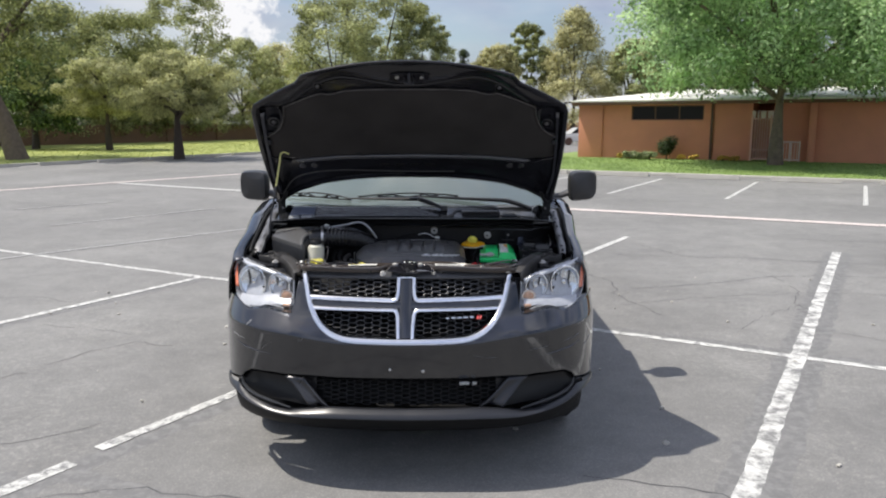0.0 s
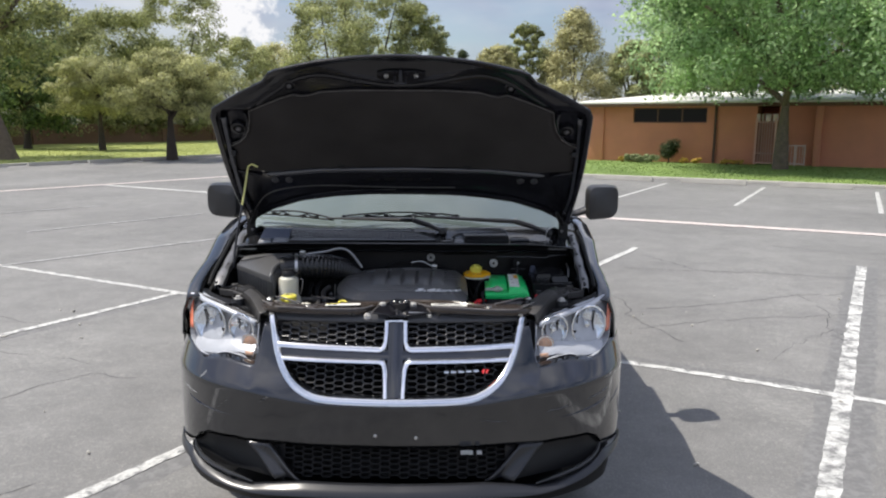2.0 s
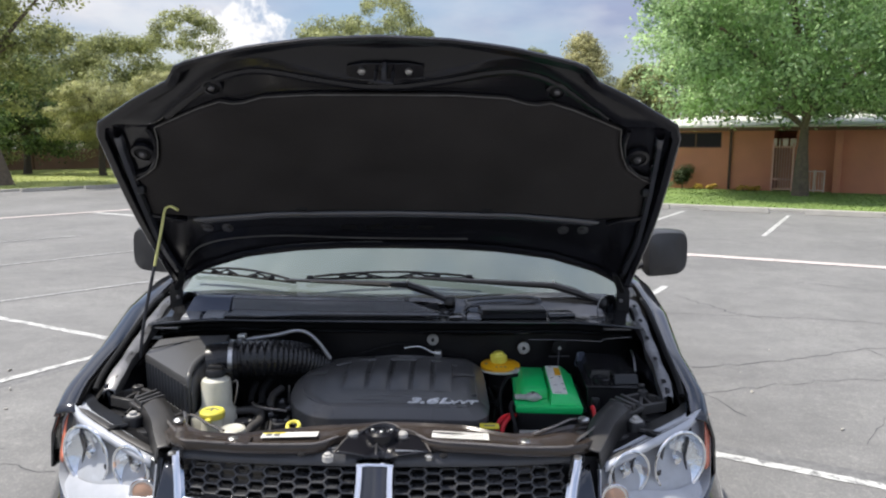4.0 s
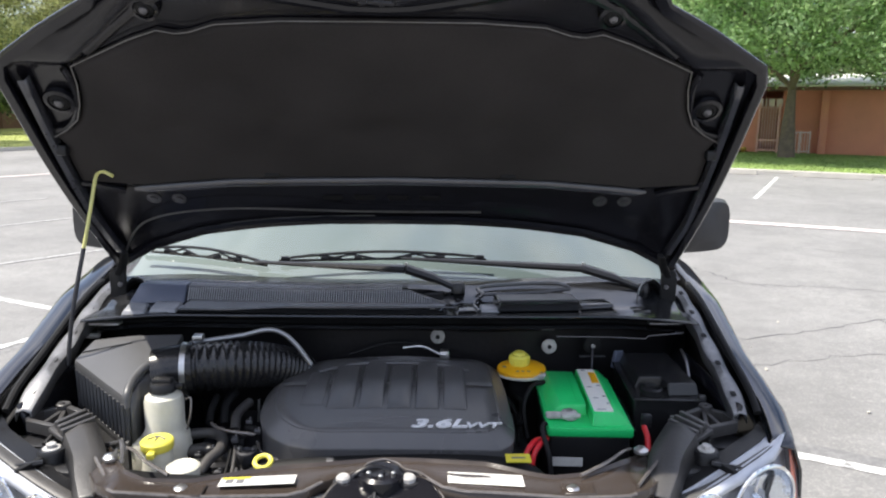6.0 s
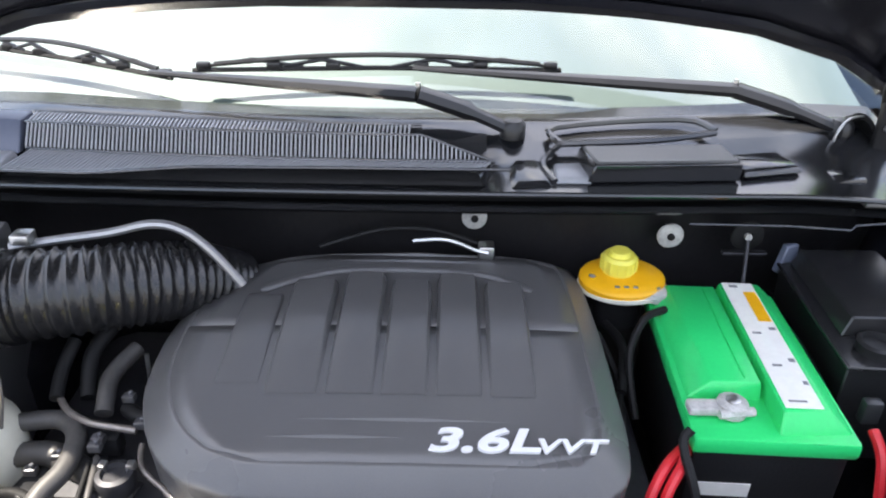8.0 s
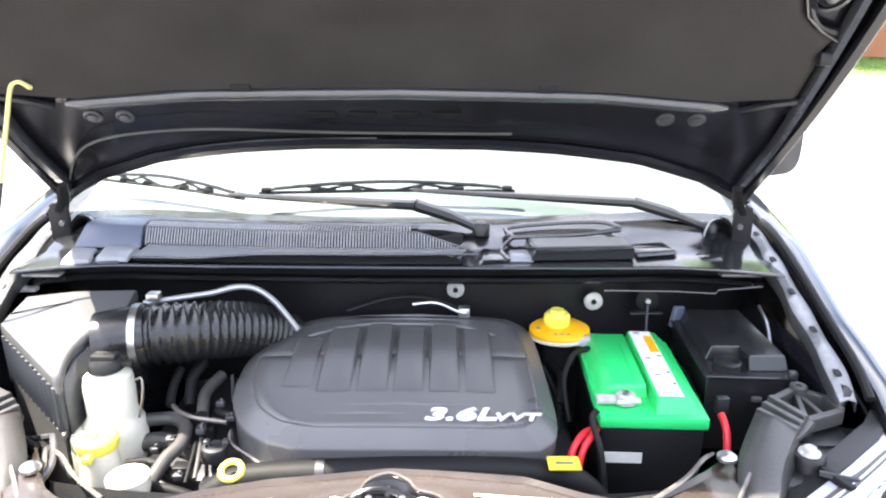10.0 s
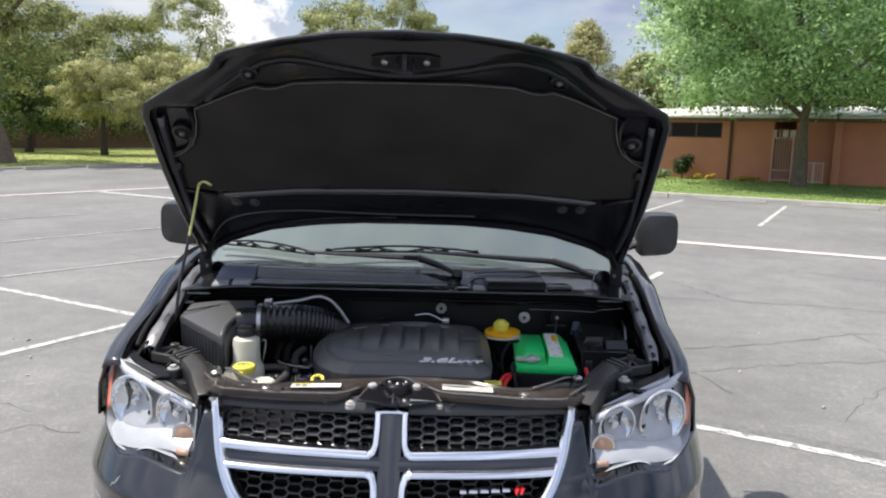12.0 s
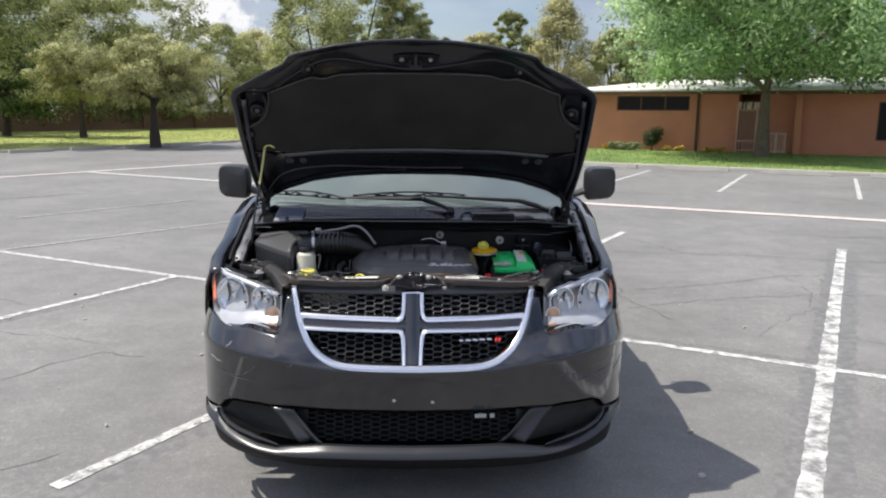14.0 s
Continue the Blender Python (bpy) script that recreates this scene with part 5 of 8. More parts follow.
            part("spoke", tube([(wx + s * 0.055, cy + 0.04 * math.cos(a), 0.374 + 0.04 * math.sin(a)), (wx + s * 0.062, cy + 0.195 * math.cos(a), 0.374 + 0.195 * math.sin(a))], [0.022, 0.030], 6, flat=0.5), ALLOY, w)
        liner = [[(s * (0.70 + 0.25 * j / 4), cy + 0.40 * math.cos(a), 0.365 + 0.40 * math.sin(a)) for j in range(5)] for a in [math.pi * k / 20 for k in range(21)]]
        part("wheel_liner", grid(liner), PLASTIC, VAN, thick=0.004)
    # door mirror
    y = 5.5
    prof = [(5.43, 0.55), (5.44, 0.9), (5.48, 1.0), (5.55, 0.97), (5.60, 0.8), (5.62, 0.4)]
    rows = []
    for yy, f in prof:
        rows.append([(s * (1.122 + 0.098 * f * math.copysign(abs(math.cos(a)) ** 0.45, math.cos(a))), yy + 0.02 * math.cos(a), 1.372 + (0.102 if math.sin(a) > 0 else 0.102 - 0.02 * math.cos(a)) * f * math.copysign(abs(math.sin(a)) ** 0.5, math.sin(a))) for a in [2 * math.pi * k / 28 for k in range(28)]])
    b = grid(rows, closed=True)
    b.verts.ensure_lookup_table()
    b.faces.new([b.verts[k] for k in range(28)])
    b.faces.new([b.verts[len(b.verts) - 28 + k] for k in range(28)])
    bmesh.ops.recalc_face_normals(b, faces=b.faces)
    mir = part("door_mirror", b, MIRROR_SHELL, VAN, "black plastic door mirror")
    part("mirror_arm", tube([(s * 0.88, 5.52, 1.285), (s * 0.98, 5.52, 1.30), (s * 1.06, 5.52, 1.33)], [0.04, 0.035, 0.04], 10, flat=0.6), MIRROR_SHELL, mir)
    part("mirror_glass", box(*sorted((s * 1.05, s * 1.19)), 5.613, 5.626, 1.305, 1.44, 0.004), CHROME, mir)

rows = []
for y in [5.2 + 3.65 * i / 40 for i in range(41)]:
    z = roof_z(y)
    rows.append([(u * green_x(y, z), y, z + 0.035 * (1 - u * u)) for u in [k / 10 - 1 for k in range(21)]])
part("roof", grid(rows[8:]), PAINT, VAN, thick=0.02)
for s in (-1, 1):
    part("roof_rail", tube([(s * 0.66, 6.3, 1.86), (s * 0.66, 6.4, 1.90), (s * 0.66, 8.2, 1.89), (s * 0.66, 8.3, 1.85)], 0.016, 8), PLASTIC, VAN)
rows = []
for z in [0.42 + 1.3 * k / 14 for k in range(15)]:
    y = lerp_table(z, [(0.4, 8.95), (1.2, 8.97), (1.7, 8.82)])
    w = side_x(8.93, z) + 0.06 if z < 1.26 else green_x(8.9, z)
    rows.append([(w * u, y - 0.06 * abs(u) ** 4, z) for u in [k / 8 - 1 for k in range(17)]])
part("tailgate", grid(rows), PAINT, VAN, thick=0.02)
part("rear_window", grid([[(w * 0.62, 8.96 - (z - 1.2) * 0.27 + 0.012, z) for w in (-1, -0.5, 0, 0.5, 1)] for z in (1.3, 1.4, 1.5, 1.6)]), SIDE_GLASS, VAN, thick=0.003)
part("rear_bumper", joined(box(-0.9, 0.9, 8.86, 9.0, 0.36, 0.62, 0.04)), PAINT, VAN)
part("floor_pan", box(-0.80, 0.80, 5.25, 8.8, 0.24, 0.34, 0.02), INTERIOR, VAN)


def screen_point(u, f, lift=0.0):
    """Windscreen: u across from -1 to 1, f up from the cowl to the roof."""
    x = u * (0.885 - 0.16 * f)
    return Vector((x, 4.855 + 1.04 * f + 0.155 * u * u - 0.04 * f * u * u, 1.300 + 0.50 * f - 0.03 * u * u + 0.05 * f * (1 - f) + lift))


part("windscreen", grid([[screen_point(k / 14 - 1, j / 12) for k in range(29)] for j in range(13)]), GLASS, VAN, "pale reflecting windscreen").visible_shadow = False
# sheet added behind the glass to brighten it in place of reflected sky
part("screen_backing", grid([[screen_point((k / 14 - 1) * 0.97, 0.03 + 0.9 * j / 12, -0.035) + Vector((0, 0.01, 0)) for k in range(29)] for j in range(13)]), SCREEN_FILL, VAN, "pale sheet added behind the windscreen to brighten it")
for s in (-1, 1):
    part("a_pillar", tube([screen_point(s * 1.02, f, -0.008) for f in (0.16, 0.28, 0.45, 0.7, 1.0)], [0.014, 0.026, 0.038, 0.045, 0.045], 8, flat=0.7), PAINT, VAN)
part("dashboard", box(-0.72, 0.72, 5.0, 5.7, 0.9, 1.2, 0.05), INTERIOR, VAN)

# ---- hood, propped at about 45 degrees ----
R2 = math.sqrt(0.5)


def hood_point(x, s, out=0.0):
    """A point of the open hood: s up along it from the hinge line, out away from its underside."""
    fore = max(0.0, min(1.0, (s - 0.88) / 0.18))
    crown = 0.045 * max(0.0, 1 - (x / 0.56) ** 2) * fore * fore * (3 - 2 * fore)
    roll = -0.06 * max(0.0, (s - 0.88) / 0.2) ** 2
    o = out + crown + roll
    return Vector((x, 4.935 - s * R2 + o * R2, 1.33 + s * R2 + o * R2))


def hood_side(s):
    return lerp_table(s, [(-0.04, 0.835), (0.2, 0.852), (0.5, 0.835), (0.775, 0.817), (0.86, 0.69), (0.93, 0.575), (0.95, 0.565), (0.995, 0.53), (1.045, 0.34), (1.07, 0.18), (1.083, 0.0)])


def hood_rear(x):
    return lerp_table(abs(x), [(0, 0.205), (0.2, 0.203), (0.36, 0.186), (0.53, 0.150), (0.7, 0.072), (0.80, -0.01), (0.84, -0.03)])


def hood_front(x):
    return lerp_table(abs(x), [(0, 1.083), (0.18, 1.072), (0.34, 1.045), (0.50, 1.003), (0.535, 0.985), (0.572, 0.93), (0.69, 0.86), (0.817, 0.775), (0.84, 0.72)])


XS = [-0.836, -0.826, -0.817, -0.79, -0.75, -0.69, -0.63, -0.59, -0.572, -0.55, -0.535, -0.50, -0.45, -0.40, -0.34, -0.27, -0.18, -0.09, 0.0]
XS = XS + [-x for x in XS[-2::-1]]


def hood_sheet(s_from, s_to, out, inset=0.0, n=18, xs=XS):
    rows = []
    for k in range(n + 1):
        row = []
        for x in xs:
            a, b = s_from(x), s_to(x)
            s = a + (b - a) * k / n
            e = 1.0 + 0.02 * math.sin(math.pi * min(1, max(0, s / 0.8)))
            row.append(hood_point(x * e * (1 - inset), s, out(x, s) if callable(out) else out))
        rows.append(row)
    return rows


def skin(x, s):
    """Outer skin: thin at the folded edge, domed inside."""
    f = max(0.0, min(1.0, (hood_front(x) - s) / 0.22)) * max(0.0, min(1.0, (s - hood_rear(x)) / 0.16)) * (1 - (x / 0.84) ** 4)
    return 0.016 + 0.07 * max(0.0, f) ** 0.6


HOOD = part("hood", grid(hood_sheet(hood_rear, hood_front, skin)), PAINT, VAN, "raised black hood seen from its underside")
skirt_pts = [(x, hood_front(x)) for x in XS]
left = [(-0.836 - 0.016 * math.sin(math.pi * k / 12), hood_rear(0.836) + (0.72 - hood_rear(0.836)) * k / 12) for k in range(12)]
rear = [(x, hood_rear(x)) for x in XS]
loop_pts = left + skirt_pts + [(-x, s) for x, s in left[::-1]] + rear[::-1]


def rim_strip(profile):
    """A strip round the hood's edge; profile of (inset, out)."""
    n = len(loop_pts)
    rows = []
    for i, (x, s) in enumerate(loop_pts):
        ax, as_ = loop_pts[i - 1]
        bx, bs = loop_pts[(i + 1) % n]
        l = math.hypot(bx - ax, bs - as_) or 1
        nx, ns = (bs - as_) / l, -(bx - ax) / l
        rows.append([hood_point(x + nx * inset, s + ns * inset, o) for inset, o in profile])
    b = grid(rows, loop=True)
    bmesh.ops.recalc_face_normals(b, faces=b.faces)
    return b


part("hood_edge", rim_strip([(0.0, 0.017), (-0.003, 0.012), (-0.003, 0.006), (0.003, 0.0), (0.022, -0.001), (0.024, 0.012)]), BAY_PAINT, HOOD, "folded black edge of the hood")


def under_depth(x, s):
    """Relief of the pressed inner panel: ribs stand proud towards the ground."""
    e = 0.014
    ridge = lerp_table(abs(x), [(0, 0.892), (0.11, 0.902), (0.2, 0.918), (0.27, 0.935), (0.335, 0.948), (0.42, 0.93), (0.47, 0.90), (0.54, 0.845), (0.66, 0.745)])
    bar = lerp_table(abs(x), [(0, 0.378), (0.4, 0.368), (0.66, 0.335), (0.84, 0.30)])
    v = 0.030
    if s > ridge:
        v = 0.030 - 0.018 * min(1, (s - ridge) / 0.02) + 0.022 * max(0, min(1, (s - ridge - 0.06) / 0.05))
    if s < bar - 0.004:
        v = 0.034 - 0.012 * math.exp(-((s - hood_rear(x) - 0.02) / 0.03) ** 2)
    return min(v, skin(x, s) - 0.004)


UX = [-0.81 + 1.62 * k / 90 for k in range(91)]
part("inner_panel", grid(hood_sheet(lambda x: hood_rear(x) + 0.015, lambda x: hood_front(x) - 0.015, under_depth, 0.0, 90, UX)), BAY_PAINT, HOOD, "glossy black pressed inner panel")


rib_x = [-0.672 + 1.344 * k / 40 for k in range(41)]
part("hood_rib", tube([hood_point(x, lerp_table(abs(x), [(0, 0.372), (0.4, 0.362), (0.66, 0.330), (0.7, 0.322)]), 0.024) for x in rib_x], [0.006] + [0.016] * 39 + [0.006], 10), BAY_PAINT_LIT, HOOD, "rounded pressed rib below the liner")
rib2 = [(x, lerp_table(abs(x), [(0, 0.894), (0.06, 0.896), (0.11, 0.904), (0.2, 0.920), (0.27, 0.937), (0.32, 0.946), (0.36, 0.946), (0.42, 0.930), (0.47, 0.902), (0.54, 0.850), (0.66, 0.752)])) for x in [-0.62 + 1.24 * k / 60 for k in range(61)]]
part("hood_rib", tube([hood_point(x, v + 0.006, 0.022) for x, v in rib2], 0.012, 8), BAY_PAINT, HOOD)
for q in (-1, 1):
    part("hood_rib", tube(smooth_curve([hood_point(q * 0.69, 0.74, 0.022), hood_point(q * 0.685, 0.69, 0.02), hood_point(q * 0.705, 0.62, 0.02), hood_point(q * 0.745, 0.565, 0.02), hood_point(q * 0.795, 0.545, 0.022)], 6), 0.008, 8), BAY_PAINT, HOOD)
    part("hood_rib", tube([hood_point(q * 0.70, 0.318, 0.024), hood_point(q * 0.76, 0.345, 0.022), hood_point(q * 0.81, 0.352, 0.024)], 0.010, 8), BAY_PAINT, HOOD)
    part("hood_flange", grid([[hood_point(q * (hood_side(k) - d) * (1 + 0.012 * math.sin(math.pi * min(1, k / 0.8))), k, o) for k in [0.02 + 0.05 * i for i in range(15)]] for d, o in ((0.026, 0.020), (0.034, 0.004), (0.046, 0.006), (0.052, 0.022))]), BAY_PAINT_LIT, HOOD, "pressed flange inside the hood's edge, its sheen put into the colour", thick=0.002)
    part("liner_clip", box(*[c for ax in range(3) for c in (hood_point(q * 0.79, 0.49, 0.01)[ax] - 0.012, hood_point(q * 0.79, 0.49, 0.01)[ax] + 0.012)], 0.004), PLASTIC, HOOD)
    part("liner_clip", box(*[c for ax in range(3) for c in (hood_point(q * 0.30, 0.40, 0.012)[ax] - (0.02 if ax == 0 else 0.006), hood_point(q * 0.30, 0.40, 0.012)[ax] + (0.02 if ax == 0 else 0.006))], 0.004), RUBBER, HOOD)


def pad_outline():
    top = [(-0.665, 0.752), (-0.60, 0.785), (-0.52, 0.825), (-0.455, 0.850), (-0.42, 0.842), (-0.39, 0.846), (-0.335, 0.866), (-0.2, 0.876), (0.0, 0.877)]
    sidep = [(-0.80, 0.365), (-0.795, 0.45), (-0.785, 0.49), (-0.795, 0.53), (-0.755, 0.555), (-0.715, 0.59), (-0.690, 0.64), (-0.672, 0.70)]
    low = [(0, 0.392), (-0.2, 0.390), (-0.45, 0.380), (-0.66, 0.352)]
    half = sidep + top
    full = half + [(-x, s) for x, s in half[-2::-1]]
    return full + [(-x, s) for x, s in low[::-1]] + low[1:]


def pad_mesh():
    bm = bmesh.new()
    o = pad_outline()
    cx, cs = 0.0, 0.62
    rows = []
    for f in [1.0, 0.985] + [0.97 - 0.023 * k for k in range(41)]:
        row = []
        for x, s in o:
            px, ps = cx + (x - cx) * f, cs + (s - cs) * f
            d = 0.0
            for qx, qs in ((-0.51, 0.57), (-0.26, 0.57), (0.0, 0.565), (0.26, 0.57), (0.51, 0.57), (-0.36, 0.72), (0.36, 0.72)):
                d += 0.009 * math.exp(-(((px - qx) ** 2 + (ps - qs) ** 2) / 0.0014))
            out = 0.026 if f == 1.0 else 0.016 if f == 0.985 else 0.012
            row.append(hood_point(px, ps, out + d + 0.003 * noise.noise(Vector((px * 5, ps * 5, 0)))))
        rows.append(row)
    bm = grid(rows, closed=True)
    bm.verts.ensure_lookup_table()
    n = len(o)
    bm.faces.new([bm.verts[len(bm.verts) - n + k] for k in range(n)])
    return bm


part("hood_liner", pad_mesh(), FELT, HOOD, "matt black felt hood liner")
# the highlight along the liner's edge, drawn as a pale tube
LINER_EDGE = surface("liner_edge_highlight", (0.16, 0.15, 0.14), 0.6, vary=0.3, scale=20)
edge_line = [(x, v + 0.002) for x, v in pad_outline() if v > 0.5]
part("liner_edge", tube([hood_point(x, v, 0.012) for x, v in edge_line], 0.0016, 5), LINER_EDGE, HOOD, "thin pale line painting the highlight on the liner's edge")
for x, s, r in ((-0.462, 0.903, 0.030), (0.466, 0.893, 0.030), (-0.733, 0.648, 0.036), (0.735, 0.637, 0.036)):
    face = Matrix(((1, 0, 0, 0), (0, R2, -R2, 0), (0, -R2, -R2, 0), (0, 0, 0, 1)))
    part("bump_stop_seat", lathe([(r, -0.004), (r * 0.95, 0.008), (r * 0.7, 0.010), (r * 0.66, 0.002), (r * 0.4, 0.0)], hood_point(x, s, 0.020), 20, face), BAY_PAINT, HOOD)
    part("bump_stop", lathe([(r * 0.62, 0), (r * 0.60, 0.008), (r * 0.40, 0.012), (r * 0.36, 0.008)], hood_point(x, s, 0.020), 18, face), RUBBER, HOOD)
    part("stop_bolt", lathe([(r * 0.30, 0.006), (r * 0.28, 0.014), (r * 0.12, 0.017)], hood_point(x, s, 0.020), 14, face), BOLT_DARK, HOOD)
for x in (-0.642, -0.574, 0.562, 0.628):
    part("hinge_bolt", lathe([(0.019, 0), (0.019, 0.004), (0.016, 0.005), (0.014, 0.002), (0.011, 0.002), (0.011, 0.009), (0.008, 0.010)], hood_point(x, 0.275, 0.034), 20, face), BOLT_DARK, HOOD)
for x in (-0.16, -0.075, 0.015, 0.10):
    part("panel_slot", joined(*[prism([(-0.03, -0.008), (0.03, -0.008), (0.024, 0.010), (-0.024, 0.010)], 0.0, 0.004, 0.001, 1, Matrix.Translation(hood_point(x, 0.285, 0.034)) @ face)]), RUBBER, HOOD)
LATCH = part("latch_plate", joined(*[prism([(-0.10, -0.018), (-0.06, -0.026), (0.06, -0.026), (0.10, -0.018), (0.10, 0.018), (0.05, 0.026), (-0.05, 0.026), (-0.10, 0.018)], 0.0, 0.006, 0.001, 1, Matrix.Translation(hood_point(0.01, 0.958, 0.010)) @ face)]), BAY_PAINT, HOOD)
for x in (-0.052, 0.072):
    part("latch_bolt", lathe([(0.010, 0), (0.010, 0.008), (0.006, 0.009)], hood_point(x, 0.961, 0.004), 6, face), STEEL, LATCH, "bright latch bolt")
part("striker", tube([hood_point(-0.015, 0.955, 0.004), hood_point(-0.015, 0.955, -0.035), hood_point(0.03, 0.955, -0.04), hood_point(0.03, 0.955, 0.004)], 0.005, 8), DARK_METAL, LATCH)
part("safety_hook", tube([hood_point(0.008, 0.985, 0.004), hood_point(0.008, 0.975, -0.02), hood_point(0.008, 0.945, -0.03), hood_point(0.008, 0.935, -0.015)], 0.006, 8, flat=0.5), DARK_METAL, LATCH)
part("washer_hose", tube(smooth_curve([hood_point(-0.80, 0.03, 0.02), hood_point(-0.68, 0.20, 0.012), hood_point(-0.45, 0.26, 0.01), hood_point(-0.1, 0.25, 0.012), hood_point(0.24, 0.245, 0.015)], 8), 0.0028, 6), PLASTIC_DULL, HOOD)
part("washer_hose", tube(smooth_curve([hood_point(-0.66, 0.10, 0.014), hood_point(-0.5, 0.175, 0.014), hood_point(-0.3, 0.215, 0.014), hood_point(-0.05, 0.228, 0.014)], 6), 0.0022, 6), PLASTIC_DULL, HOOD)
ROD = part("prop_rod", tube(smooth_curve([(-0.805, 4.555, 1.15), (-0.79, 4.57, 1.28), (-0.765, 4.605, 1.44)], 6), 0.0055, 8), DARK_METAL, VAN, "thin hood prop rod with a yellow grip")
YELLOW_ROD = surface("yellow_sleeve", (0.66, 0.64, 0.24), 0.5, vary=0.1, scale=30)
part("rod_sleeve", tube(smooth_curve([(-0.765, 4.605, 1.44), (-0.75, 4.64, 1.56), (-0.745, 4.66, 1.615), (-0.725, 4.655, 1.628), (-0.695, 4.64, 1.618)], 6), 0.0046, 8), YELLOW_ROD, ROD, "pale yellow sleeve on the rod's bent end")


# ---- engine bay ----
COVER = surface("engine_cover_plastic", (0.098, 0.096, 0.097), 0.29, vary=0.12, scale=5, fine=700, bump=0.0004)
GREEN = surface("battery_green", (0.010, 0.58, 0.15), 0.34, vary=0.08, scale=10, fine=200)
WHITE_PLASTIC = surface("milky_plastic", (0.66, 0.64, 0.54), 0.45, vary=0.08, scale=14, fine=120)
YELLOW = surface("yellow_cap", (0.78, 0.70, 0.10), 0.42, vary=0.08, scale=20)
ORANGE = surface("orange_reservoir", (0.80, 0.40, 0.01), 0.4, vary=0.08, scale=20)
LABEL = surface("paper_label", (0.74, 0.73, 0.68), 0.6, vary=0.06, scale=30)
PRINT = surface("label_print", (0.18, 0.18, 0.19), 0.7)
LABEL_YELLOW = surface("warning_yellow", (0.72, 0.62, 0.05), 0.55, vary=0.08, scale=30)
RED_CABLE = surface("red_cable", (0.62, 0.02, 0.03), 0.4, vary=0.12, scale=25)
LETTER = surface("silver_letter", (0.80, 0.80, 0.81), 0.35, metal=0.15, vary=0.04, scale=40)
AIRBOX = surface("airbox_plastic", (0.085, 0.085, 0.086), 0.36, vary=0.12, scale=6, fine=500, bump=0.0004)
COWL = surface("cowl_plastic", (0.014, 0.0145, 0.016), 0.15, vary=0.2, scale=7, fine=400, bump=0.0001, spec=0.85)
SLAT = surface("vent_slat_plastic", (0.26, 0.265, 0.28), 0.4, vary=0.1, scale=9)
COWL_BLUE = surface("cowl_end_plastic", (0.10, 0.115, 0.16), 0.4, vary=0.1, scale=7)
WIPER_BLACK = surface("wiper_black", (0.010, 0.010, 0.011), 0.34, vary=0.2, scale=20)
HOSE_RUBBER = surface("intake_hose_rubber", (0.014, 0.014, 0.015), 0.24, vary=0.2, scale=14)
LEAD = surface("oxidised_lead", (0.42, 0.41, 0.39), 0.55, vary=0.35, scale=60, fine=300, bump=0.002)
ALUMINIUM = surface("aluminium_pipe", (0.34, 0.34, 0.35), 0.40, metal=0.8, vary=0.1, scale=30)
GLOSS_LID = surface("glossy_lid_plastic", (0.018, 0.018, 0.019), 0.20, vary=0.12, scale=8)
FIREWALL_MAT = surface("firewall_insulation", (0.011, 0.0105, 0.0115), 0.42, spec=0.3, vary=0.35, scale=6, fine=60, bump=0.002)
LEDGE = surface("galvanised_ledge", (0.19, 0.19, 0.195), 0.36, metal=0.5, vary=0.35, scale=18, fine=90)


HOSE_DUSTY = surface("dusty_hose", (0.055, 0.052, 0.050), 0.5, vary=0.3, scale=20, fine=200)
# edge highlights put into a pale colour; also used for thin metal lines
EDGE_GLOSS = surface("edge_highlight_and_pipe", (0.20, 0.18, 0.165), 0.25, metal=0.5, vary=0.3, scale=30)


def disc_on_wall(x, y, z, r, deep, sides=16):
    return lathe([(r, 0), (r, deep * 0.6), (r * 0.8, deep), (r * 0.3, deep), (r * 0.28, deep * 0.4)], (x, y, z), sides, Matrix.Rotation(math.pi / 2, 4, "X"))


